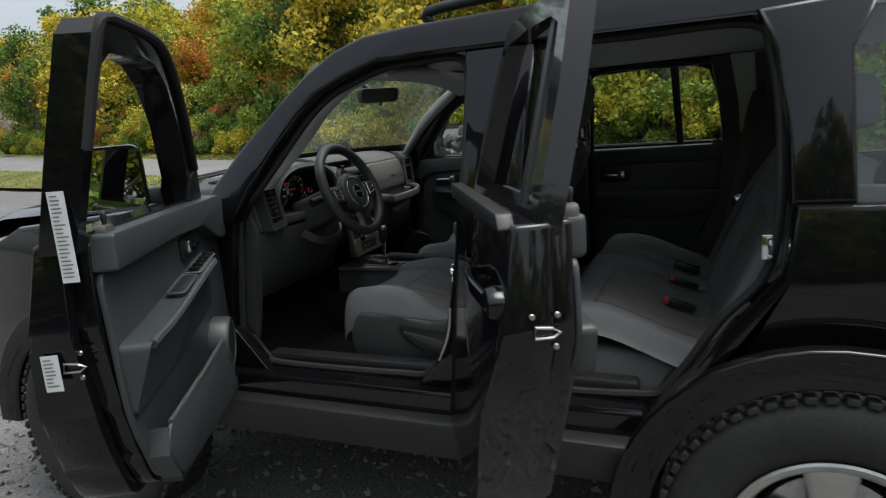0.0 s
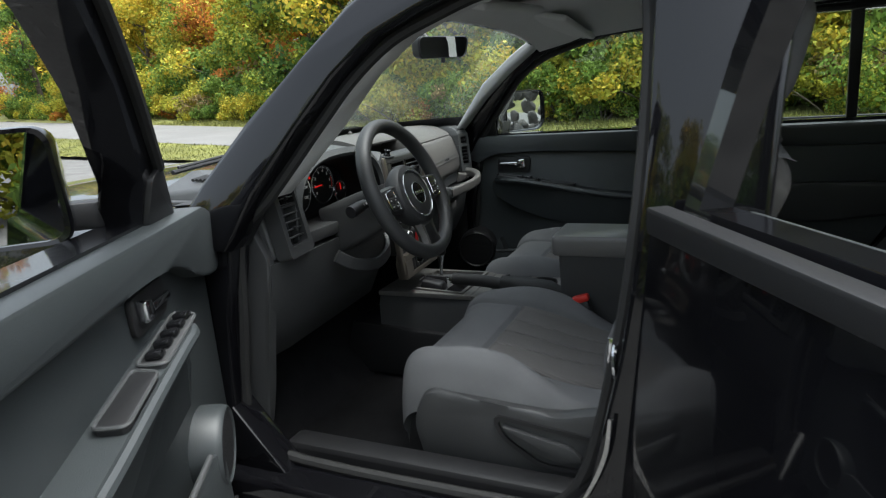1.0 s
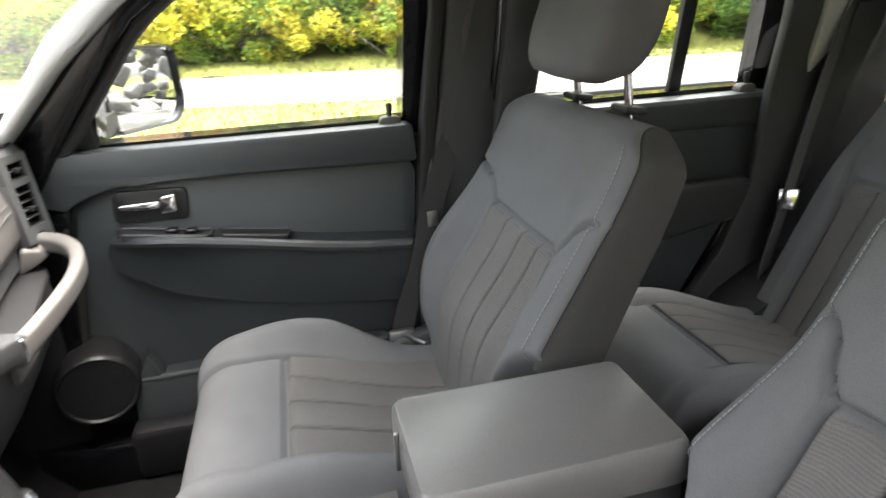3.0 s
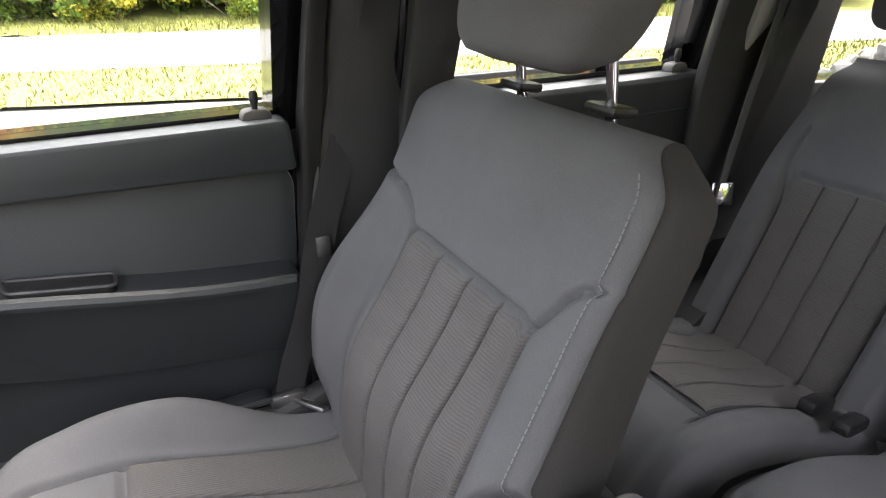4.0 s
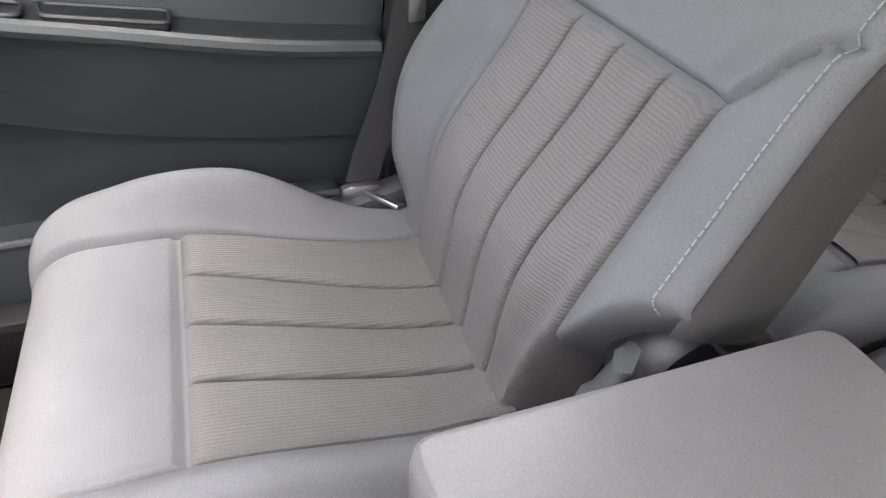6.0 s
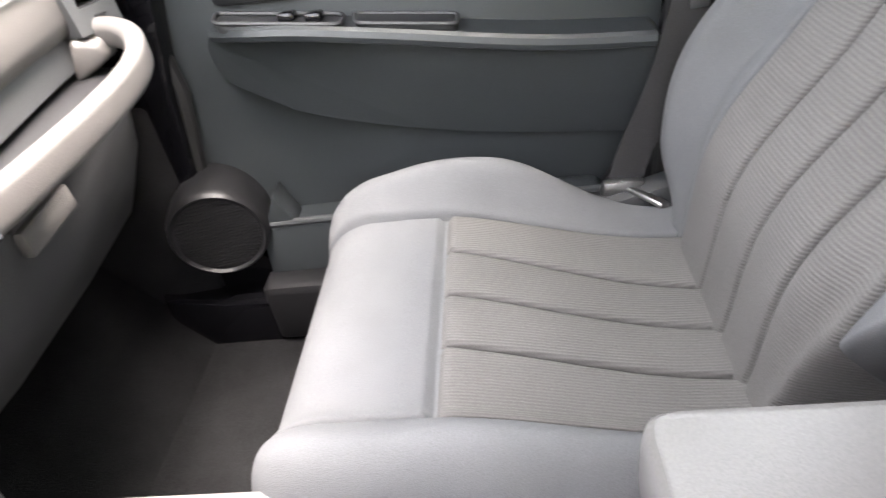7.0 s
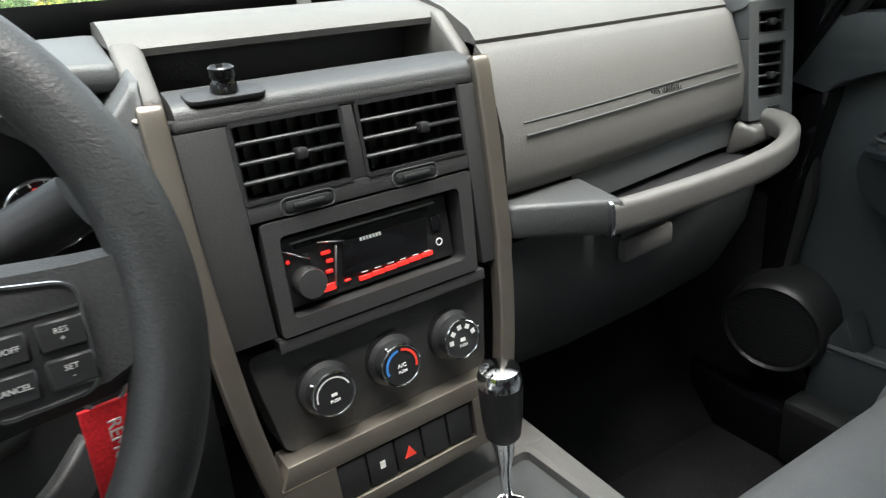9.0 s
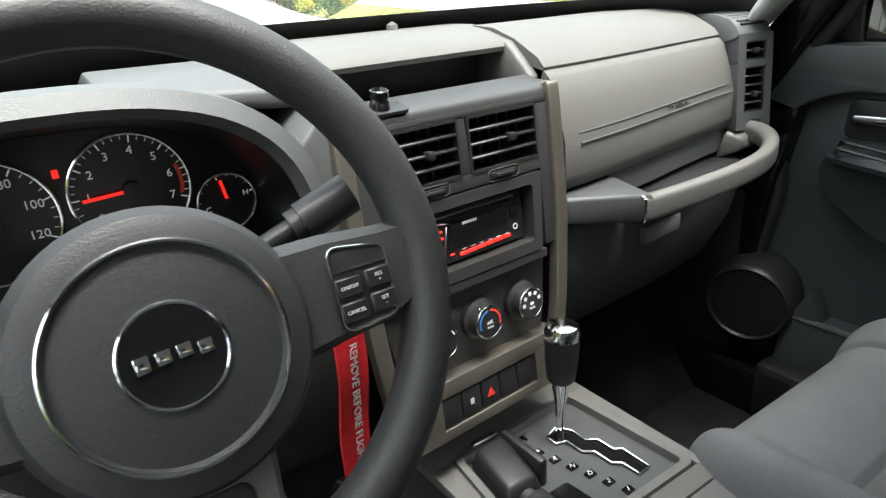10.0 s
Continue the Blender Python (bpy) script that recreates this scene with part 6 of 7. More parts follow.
curl = [(0.074, 0.004), (0.086, -0.003), (0.098, -0.018), (0.107, -0.045), (0.111, -0.08), (0.111, -0.15), (0.07, -0.15), (0.07, -0.03)]
add("end_curl", moved(loft([[(x, y - d, z - d) for y, z in curl] for x, d in ((-0.040, 0.006), (-0.036, 0.0), (0.028, 0.0), (0.036, 0.006))]), end), TRIM_MID, dash, "grey curled end of the dashboard", 50)
slots = []
for k in range(9):
    t = k / 8
    y, z = 0.0885 + 0.0225 * math.sin(t * 1.5), -0.004 - 0.085 * t ** 1.15
    slots.append(moved(box(0, 0, 0, 0.044, 0.003, 0.004), end @ Matrix.Translation((-0.004, y + 0.0005, z)) @ Matrix.Rotation(radians(-40 - 45 * t), 4, "X")))
add("demist_grille", joined(*slots), BLACK, dash, "black slots of the side demister")
add("dash_end", hull([(0.60, 0.69, 1.07), (0.60, 0.97, 1.07), (0.665, 0.68, 1.07), (0.70, 0.97, 1.07), (0.60, 0.71, 1.235), (0.60, 0.90, 1.235), (0.655, 0.70, 1.225), (0.69, 0.90, 1.20)], 0.008), TRIM_MID, dash, "grey dashboard end")
add("core", box(0, 0.86, 1.02, 1.30, 0.26, 0.28, 0.02), BLACK, dash, "dark inner frame")

# centre stack: leans back a little upward
ST = frame_to((-0.004, 0.596, 0.97), (1, 0.06, 0), (0, 0.10, 1))
face = rounded([(-0.128, -0.06), (0.126, -0.06), (0.126, 0.245), (-0.128, 0.245)], 0.012)
# out of the face is -y in the car: the frame's z points at the seats
if ST.to_3x3().col[2].y > 0:
    raise ValueError("stack faces the wrong way")
vz0, vz1 = 0.165, 0.222
# faceplate bands round the openings
add("vent_surround", moved(joined(
    plate(rounded([(-0.128, vz1), (0.126, vz1), (0.124, 0.232), (-0.126, 0.232)], 0.006), -0.05, 0.0, 0.003),
    plate([(-0.128, 0.06), (-0.092, 0.06), (-0.092, vz1), (-0.128, vz1)], -0.05, 0.0, 0.001),
    plate([(0.108, 0.06), (0.126, 0.06), (0.126, vz1), (0.108, vz1)], -0.05, 0.0, 0.001),
    plate([(-0.004, vz0), (0.010, vz0), (0.006, vz1), (-0.006, vz1)], -0.05, 0.0, 0.001),
    plate([(-0.092, 0.150), (0.108, 0.150), (0.108, vz0), (-0.092, vz0)], -0.05, 0.0, 0.001),
    plate([(-0.092, 0.045), (0.108, 0.045), (0.108, 0.055), (-0.092, 0.055)], -0.05, 0.0, 0.001)), ST), FASCIA, dash, "dark grey centre fascia")
vent(ST @ Matrix.Translation((-0.048, (vz0 + vz1) / 2, 0)), 0.086, vz1 - vz0, 3, 6, 0.005)
vent(ST @ Matrix.Translation((0.0575, (vz0 + vz1) / 2, 0)), 0.097, vz1 - vz0, 3, 6, 0.008)
for x in (-0.045, 0.052):
    add("wheel_rim", moved(tube([(p[0], p[1], 0.0008) for p in rounded([(x - 0.022, 0.1500), (x + 0.022, 0.1500), (x + 0.022, 0.1630), (x - 0.022, 0.1630)], 0.0062, 5)], 0.0006, 6, True, up=(0, 0, 1)), ST), TRIM_MID, dash, "raised rim of the thumbwheel slot")
    add("thumbwheel", moved(joined(plate(rounded([(x - 0.019, 0.1525), (x + 0.019, 0.1525), (x + 0.019, 0.1605), (x - 0.019, 0.1605)], 0.004), -0.001, 0.0025, 0.001), box(x, 0.1565, 0.003, 0.026, 0.004, 0.005, 0.0015)), ST), BLACK, dash, "small black thumbwheel")
# radio plate with the recessed radio
frame_o = rounded([(-0.088, 0.057), (0.100, 0.057), (0.107, 0.148), (-0.086, 0.148)], 0.004)
frame_i = rounded([(-0.076, 0.070), (0.089, 0.070), (0.092, 0.136), (-0.074, 0.136)], 0.006)
add("radio_surround", moved(ring_plate(frame_o, frame_i, -0.045, 0.0015), ST), FASCIA, dash, "dark grey radio surround")
radio = thing("car_radio", tuple(ST @ Vector((0.002, 0.10, -0.03))), "black car radio with red lit keys and a silver knob", "car radio")
rw0, rw1, rz0, rz1 = -0.073, 0.086, 0.073, 0.131
add("radio_body", moved(plate(rounded([(rw0, rz0), (rw1, rz0), (rw1, rz1), (rw0, rz1)], 0.004), -0.06, -0.012, 0.003), ST), BLACK, radio, "black radio front")
add("display", moved(plate(rounded([(-0.026, 0.086), (0.058, 0.086), (0.062, 0.116), (-0.020, 0.116)], 0.003), -0.012, -0.010, 0.0006), ST), GLOSS, radio, "dark glossy display")
add("disc_slot", moved(box(0.002, 0.1225, -0.0115, 0.125, 0.0035, 0.003), ST), GLOSS, radio, "disc slot")
add("slot_lip", moved(box(0.004, 0.1262, -0.011, 0.135, 0.0016, 0.003), ST), STEEL, radio)
add("volume_knob", moved(lathe([(0.0125, -0.012), (0.0125, 0.001), (0.0115, 0.003), (0.0, 0.0035)], 36), ST @ Matrix.Translation((-0.056, 0.093, 0.0))), material("brushed_knob", (0.20, 0.20, 0.20), 0.3, 0.9), radio, "brushed silver knob")
add("knob_wing", moved(joined(box(0, 0, 0, 0.028, 0.002, 0.004, 0.0008, 1)), ST @ pose(-0.062, 0.117, -0.010, 0, 0, -30)), CHROME, radio)
add("knob_wing", moved(box(0, 0, 0, 0.024, 0.002, 0.004, 0.0008, 1), ST @ pose(-0.030, 0.119, -0.010, 0, 0, -12)), CHROME, radio)
add("knob_wing", moved(box(0, 0, 0, 0.034, 0.0016, 0.003, 0.0006, 1), ST @ pose(-0.030, 0.098, -0.010, 0, 0, 78)), STEEL, radio)
for x, z, w, h, mat in ((-0.036, 0.111, 0.008, 0.003, RED_LIT), (-0.034, 0.1035, 0.006, 0.003, RED_LIT), (-0.036, 0.095, 0.006, 0.003, RED_LIT), (-0.040, 0.082, 0.014, 0.006, RED_LIT), (-0.068, 0.112, 0.003, 0.003, RED_LIT), (-0.022, 0.083, 0.006, 0.002, RED_LIT)):
    add("key", moved(box(x, z, -0.0105, w, h, 0.002, 0.0006, 1), ST), mat, radio, "red lit key")
for k in range(6):
    x = -0.006 + 0.0125 * k
    add("preset_key", moved(box(x, 0.0805 + 0.0004 * k, -0.0105, 0.0118, 0.0042, 0.002, 0.0006, 1), ST), RED_LIT, radio, "red lit preset key")
    add("key_mark", moved(box(x, 0.0855, -0.0097, 0.006, 0.0008, 0.0006), ST), WHITE, radio)
add("maker_mark", moved(joined(*[box(-0.004 + 0.003 * k, 0.1135, -0.0095, 0.0022, 0.003, 0.0004) for k in range(7)]), ST), WHITE, radio, "small pale maker's mark")
add("side_socket", moved(joined(box(0.070, 0.108, -0.0105, 0.010, 0.014, 0.003, 0.001)), ST), GLOSS, radio, "socket cover")
add("jack_socket", moved(ring_of(0.003, 0.0007, Matrix.Identity(4), 20, 6), ST @ Matrix.Translation((0.071, 0.090, -0.0105))), WHITE, radio, "round jack socket")
# climate panel
add("climate_panel", moved(plate(rounded([(-0.104, -0.048), (0.104, -0.048), (0.118, 0.047), (-0.118, 0.047)], 0.012), -0.06, -0.014, 0.004), ST), FASCIA, dash, "dark recessed climate panel")
for i, x in enumerate((-0.061, 0.003, 0.068)):
    mk_ = ST @ Matrix.Translation((x, 0.0, -0.014)) @ Matrix.Diagonal((0.86, 0.86, 1, 1))
    knob = add("climate_knob", moved(lathe([(0.0285, 0.0), (0.0275, 0.006), (0.0225, 0.009), (0.0215, 0.020), (0.0205, 0.022), (0.0, 0.0222)], 44), mk_), BLACK, dash, "round black climate knob")
    add("knob_ring", ring_of(0.0213, 0.0011, mk_ @ Matrix.Translation((0, 0, 0.0215)), 48), CHROME, knob, "thin bright ring")
    add("pointer", moved(box(0, 0, 0, 0.0025, 0.007, 0.004, 0.0008, 1), mk_ @ Matrix.Rotation(radians((50, 30, -75)[i]), 4, "Z") @ Matrix.Translation((0, 0.0225, 0.019))), CHROME, knob)
    top = mk_ @ Matrix.Translation((0, 0, 0.0226))
    words("PUSH", 0.0042, top @ Matrix.Translation((0, -0.0065, 0)), WHITE, knob)
    if i == 0:
        add("scale", arc_band(0.0165, 0.0180, 20, 190, top, 0.0002), WHITE, knob, "pale fan scale")
        add("mark", moved(box(0, 0, 0, 0.006, 0.003, 0.0004), top), WHITE, knob)
    if i == 1:
        words("A/C", 0.006, top, WHITE, knob)
        add("scale", arc_band(0.0155, 0.0182, 95, 200, top, 0.0002), BLUE, knob, "blue half of the scale")
        add("scale", arc_band(0.0155, 0.0182, -20, 85, top, 0.0002), ORANGE_RED, knob, "red half of the scale")
    if i == 2:
        for a in (20, 60, 100, 140, 180):
            add("mark", moved(box(0.0145, 0, 0, 0.005, 0.005, 0.0004, 0.0), top @ Matrix.Rotation(radians(a), 4, "Z")), WHITE, knob)
        add("mark", moved(box(0, 0, 0, 0.006, 0.004, 0.0004), top), WHITE, knob)
# silver frame down both sides and across the foot
left_strip = smooth_path([(-0.138, 0.243, 0.0), (-0.138, 0.226, 0.003), (-0.137, 0.12, 0.003), (-0.130, 0.0, 0.0), (-0.116, -0.10, -0.006)], 6)
right_strip = [Vector((0.1335 - 0.4 * (0 if p.y > 0.06 else 0.0), p.y, p.z)) if p.y > 0.06 else Vector((-p.x - 0.0035, p.y, p.z)) for p in left_strip]
for strip_path in (left_strip, right_strip):
    add("silver_strip", moved(sweep(strip_path, rounded([(-0.0095, -0.012), (0.0095, -0.012), (0.0085, 0.0035), (-0.0085, 0.0035)], 0.003), up=(0, 0, 1)), ST), SILVER, dash, "satin silver edging strip")
for sx in (-1, 1):
    add("strip_cap", moved(hull([(sx * 0.1285 - 0.002, y, z) for y, z in ((0.233, 0.003), (0.2415, -0.002), (0.2465, -0.03), (0.233, -0.03))] + [(sx * 0.1485 - 0.002, y, z) for y, z in ((0.233, 0.003), (0.2405, -0.002), (0.2455, -0.03), (0.233, -0.03))], 0.002), ST), SILVER, dash, "satin silver cap of the edging strip")
add("silver_foot", moved(joined(plate([(-0.118, -0.067), (0.118, -0.067), (0.110, -0.047), (-0.110, -0.047)], -0.03, 0.004, 0.003), plate([(-0.118, -0.118), (0.118, -0.118), (0.118, -0.104), (-0.118, -0.104)], -0.03, 0.004, 0.003), plate([(-0.118, -0.105), (-0.072, -0.105), (-0.072, -0.066), (-0.118, -0.066)], -0.03, 0.004, 0.0), plate([(0.070, -0.105), (0.118, -0.105), (0.118, -0.066), (0.070, -0.066)], -0.03, 0.004, 0.0)), ST), SILVER, dash, "satin silver panel below the knobs")
for k in range(5):
    x = -0.058 + 0.028 * k
    b = add("switch", moved(box(x, -0.0855, -0.004, 0.0268, 0.034, 0.012, 0.002), ST), BLACK, dash, "flat black switch")
    if k == 2:
        add("hazard_mark", moved(plate([(x - 0.006, -0.091), (x + 0.006, -0.091), (x, -0.080)], 0.002, 0.0026), ST), ORANGE_RED, b, "red hazard triangle")
    elif k in (1,):
        add("mark", moved(box(x, -0.0855, 0.0022, 0.005, 0.007, 0.0005), ST), WHITE, b)
# tray on top of the stack
add("fascia_top", loft([[(x, y + 0.06 * (x - 0.0), z) for y, z in ((0.6195, 1.198), (0.6205, 1.204), (0.625, 1.209), (0.632, 1.2115), (0.660, 1.217), (0.663, 1.214), (0.663, 1.198))] for x in np.linspace(-0.129, 0.1265, 12)]), FASCIA, dash, "dark grey sloping lip before the tray", 50)
add("tray", joined(
    hull([(-0.13, 0.652, 1.203), (0.126, 0.668, 1.203), (-0.13, 0.79, 1.199), (0.126, 0.79, 1.199), (-0.13, 0.652, 1.18), (0.126, 0.668, 1.18), (-0.13, 0.79, 1.18), (0.126, 0.79, 1.18)]),
    hull([(x, y, z) for x in (-0.15, 0.145) for y, z in ((0.77, 1.19), (0.80, 1.19), (0.76, 1.25), (0.80, 1.255))], 0.005)), TRIM, dash, "open dark tray on the dashboard")
HOOD = [(0.690, 1.2415), (0.688, 1.247), (0.693, 1.2535), (0.73, 1.2635), (0.775, 1.271), (0.83, 1.272), (0.88, 1.255), (0.92, 1.22), (0.76, 1.243)]
add("tray_hood", joined(
    loft([[(x, y + 0.08 * max(0.0, x + 0.1), z) for y, z in HOOD] for x in np.linspace(-0.152, 0.150, 14)]),
    hull([(-0.152, 0.640, 1.19), (-0.128, 0.646, 1.19), (-0.152, 0.80, 1.19), (-0.128, 0.80, 1.19), (-0.152, 0.638, 1.212), (-0.130, 0.644, 1.212), (-0.152, 0.688, 1.2525), (-0.130, 0.692, 1.2525), (-0.152, 0.80, 1.258), (-0.130, 0.80, 1.258)], 0.004),
    hull([(0.152, 0.668, 1.19), (0.128, 0.662, 1.19), (0.152, 0.80, 1.19), (0.128, 0.80, 1.19), (0.152, 0.664, 1.214), (0.130, 0.660, 1.214), (0.152, 0.708, 1.2525), (0.130, 0.705, 1.2525), (0.152, 0.80, 1.258), (0.130, 0.80, 1.258)], 0.004)), TRIM_LIGHT, dash, "grey hood round the tray", 50)
sensor = thing("light_sensor", (0.05, 0.86, 1.25), "small dark dome sensor on the dashboard top", "sensor")
add("dome", moved(lathe([(0.03, 0.0), (0.024, 0.010), (0.008, 0.013), (0.007, 0.02), (0.0, 0.024)], 20), Matrix.Translation((0.05, 0.83, 1.258))), TRIM_LIGHT, sensor)
for i in range(5):
    add("demist_slot", tube(smooth_path([(-0.62, 0.79 + 0.012 * i, 1.225), (-0.3, 0.85 + 0.014 * i, 1.237), (-0.05, 0.87 + 0.014 * i, 1.24)], 5), 0.004, 5), BLACK, dash)
# phone mount stuck on the fascia
mount = thing("phone_mount", (-0.085, 0.615, 1.222), "black magnetic phone mount stuck on the fascia", "phone mount")
add("pad", moved(plate(rounded([(-0.029, -0.014), (0.027, -0.014), (0.027, 0.012), (-0.029, 0.012)], 0.008), -0.0015, 0.0025, 0.001), pose(-0.090, 0.627, 1.2115, 14, 0, 3)), BLACK, mount, "sticky black pad")
add("socket", moved(lathe([(0.010, 0.0), (0.009, 0.006), (0.0075, 0.009), (0.0075, 0.009), (0.009, 0.011), (0.009, 0.017), (0.0075, 0.018), (0.005, 0.014)], 26), pose(-0.090, 0.626, 1.2135, 10, 0, 0)), GLOSS, mount, "round black socket")

# driver's side: hood over the dials, dials, knee panel
arch = []
HX = -0.368
for k in range(33):
    a = math.pi * k / 32
    c, s_ = math.cos(a), math.sin(a)
    arch.append((math.copysign(abs(c) ** 0.75, c), max(0.0, s_) ** 0.62))
loops = []
for y, w, h, z0 in ((0.735, 0.178, 0.135, 1.085), (0.60, 0.184, 0.158, 1.085), (0.592, 0.193, 0.168, 1.083), (0.60, 0.208, 0.184, 1.08), (0.68, 0.222, 0.182, 1.08), (0.80, 0.228, 0.17, 1.08), (0.95, 0.23, 0.125, 1.08)):
    loops.append([(HX + c * w, y + 0.02 * (s_ < 0.3) * 0, z0 + s_ * h) for c, s_ in arch])
add("dial_hood", loft(loops[1:], cyclic=False), TRIM_MID, dash, "grey hood arched over the dials", 50)
add("dial_recess", loft(loops[:2], cyclic=False), DIAL, dash, "black inner wall round the dials", 50)
add("dial_panel", box(HX, 0.725, 1.15, 0.36, 0.02, 0.15, 0.004), DIAL, dash, "black dial panel")
add("dial_shelf", hull([(x, y, z) for x in (HX - 0.175, HX + 0.175) for y, z in ((0.60, 1.06), (0.60, 1.09), (0.73, 1.06), (0.73, 1.085))], 0.005), TRIM, dash, "dark lower lip of the dials")
GM = lambda x, z: frame_to((x, 0.713, z), (1, 0, 0), (0, 0.0, 1))


def dial(x, z, r, digits, a0, a1, needle):
    m = GM(x, z)
    if m.to_3x3().col[2].y > 0:
        m = m @ Matrix.Diagonal((1, 1, -1, 1))
    d = add("dial", moved(lathe([(0.0, 0.0), (r, 0.0), (r, 0.002), (0.0, 0.002)], 40), m), DIAL, dash, "black dial with white figures")
    add("dial_ring", ring_of(r, 0.0018, m @ Matrix.Translation((0, 0, 0.003)), 56), CHROME, d, "bright ring")
    n = len(digits)
    for k, t in enumerate(digits):
        a = radians(a0 + (a1 - a0) * k / max(1, n - 1))
        c, s_ = math.cos(a), math.sin(a)
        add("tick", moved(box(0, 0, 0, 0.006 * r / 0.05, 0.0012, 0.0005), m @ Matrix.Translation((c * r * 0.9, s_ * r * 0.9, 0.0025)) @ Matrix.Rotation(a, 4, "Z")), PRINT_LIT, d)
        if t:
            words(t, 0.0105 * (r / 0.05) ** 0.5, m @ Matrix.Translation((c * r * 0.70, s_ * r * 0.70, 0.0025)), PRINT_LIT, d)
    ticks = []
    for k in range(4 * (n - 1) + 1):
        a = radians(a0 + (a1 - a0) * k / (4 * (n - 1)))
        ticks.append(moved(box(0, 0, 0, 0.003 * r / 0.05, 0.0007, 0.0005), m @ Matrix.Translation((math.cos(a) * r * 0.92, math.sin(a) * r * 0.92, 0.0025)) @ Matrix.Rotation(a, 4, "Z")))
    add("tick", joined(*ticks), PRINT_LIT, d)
    a = radians(needle)
    add("needle", moved(box(r * 0.42, 0, 0.006, r * 0.78, 0.0028, 0.0015), m @ Matrix.Rotation(a, 4, "Z")), RED_LIT, d, "red needle")
    add("hub_cap", moved(lathe([(0.0, 0.003), (r * 0.16, 0.003), (r * 0.15, 0.009), (0, 0.010)], 20), m), BLACK, d)
    return d


d = dial(-0.302, 1.165, 0.050, "01234567", 215, -20, 183)
add("red_zone", arc_band(0.041, 0.0445, 22, -16, GM(-0.302, 1.165) if GM(0, 1).to_3x3().col[2].y < 0 else GM(-0.302, 1.165) @ Matrix.Diagonal((1, 1, -1, 1)), 0.0028), ORANGE_RED, d, "red band")
dial(-0.412, 1.158, 0.052, ("", "20", "40", "60", "80", "100", "120"), 225, -25, 222)
dial(-0.222, 1.135, 0.028, ("C", "", "H"), 195, 15, 100)
dial(-0.495, 1.135, 0.028, ("E", "", "F"), 195, 15, 60)
add("warning_light", box(-0.356, 0.711, 1.19, 0.005, 0.002, 0.007), RED_LIT, dash, "red warning light")
add("shoulder", hull([(x, y, z) for x, y, z in ((-0.31, 0.66, 1.238), (-0.152, 0.65, 1.222), (-0.31, 0.66, 1.252), (-0.152, 0.65, 1.240), (-0.31, 0.95, 1.20), (-0.152, 0.95, 1.20), (-0.31, 0.80, 1.263), (-0.152, 0.80, 1.262), (-0.31, 0.95, 1.232), (-0.152, 0.95, 1.232))], 0.005), TRIM_MID, dash, "grey top panel beside the tray")
add("side_fill", hull([(-0.155, 0.61, 1.02), (-0.145, 0.61, 1.02), (-0.185, 0.61, 1.19), (-0.145, 0.61, 1.235), (-0.16, 0.9, 1.02), (-0.14, 0.9, 1.25), (-0.19, 0.9, 1.20)], 0.006), TRIM_MID, dash, "grey panel beside the dials")
add("left_top", hull([(-0.655, 0.64, 1.19), (-0.54, 0.64, 1.19), (-0.54, 0.62, 1.10), (-0.655, 0.60, 1.05), (-0.54, 0.62, 1.05), (-0.66, 0.92, 1.20), (-0.5, 0.95, 1.24), (-0.66, 0.92, 1.05), (-0.54, 0.92, 1.05), (-0.56, 0.72, 1.235), (-0.652, 0.74, 1.215)], 0.01), TRIM_MID, dash, "grey outer end of the dashboard")
lv = frame_to((-0.602, 0.592, 1.137), (1, 0.10, 0), (0, 0.22, 1))
add("vent_panel", moved(ring_plate(rounded([(-0.052, -0.085), (0.046, -0.08), (0.05, 0.075), (-0.048, 0.075)], 0.012), rounded([(-0.036, -0.06), (0.030, -0.056), (0.034, 0.06), (-0.032, 0.06)], 0.005), -0.03, 0.006), lv), TRIM, dash, "dark grey vent surround")
vent(lv @ Matrix.Translation((0, -0.016, 0)), 0.068, 0.084, 4, 1, 0.0)
vent(lv @ Matrix.Translation((0, 0.044, 0)), 0.068, 0.028, 1, 7, 0.0)
add("knee_panel", loft([[(x, y + dy, z) for dy, z in ((0.0, 1.05), (0.004, 0.99), (0.03, 0.90), (0.07, 0.82), (0.12, 0.80), (0.2, 0.80), (0.2, 1.05))] for x, y in ((-0.68, 0.60), (-0.58, 0.592), (-0.45, 0.60), (-0.30, 0.61), (-0.15, 0.62))]), TRIM, dash, "dark grey knee panel", 50)
add("end_panel", joined(moved(plate(rounded([(0.60, 1.06), (0.615, 0.95), (0.64, 0.80), (0.665, 0.66), (0.72, 0.61), (0.95, 0.61), (0.95, 1.19), (0.66, 1.185)], (0.01, 0.05, 0.05, 0.04, 0.03, 0.0, 0.0, 0.02)), -0.012, 0.012, 0.006), Matrix.Translation((-0.675, 0, 0)) @ YZ)), TRIM, dash, "dark side cover of the dashboard")
add("kick_panel", hull([(-x, y, z) for x, y, z in ((0.67, 0.68, 0.60), (0.61, 0.76, 0.60), (0.67, 0.66, 0.86), (0.60, 0.68, 0.86), (0.67, 0.95, 0.60), (0.63, 0.95, 0.60), (0.67, 0.95, 0.86), (0.60, 0.95, 0.86))], 0.02, 3), TRIM, dash, "dark kick panel")
add("kick_panel", hull([(x, y, z) for x, y, z in ((0.69, 0.70, 0.56), (0.66, 0.78, 0.56), (0.69, 0.70, 0.95), (0.66, 0.74, 0.95), (0.69, 0.98, 0.56), (0.66, 0.98, 0.56), (0.69, 0.98, 0.95), (0.66, 0.98, 0.95))], 0.012, 3), CARPET, dash, "dark carpeted kick panel")

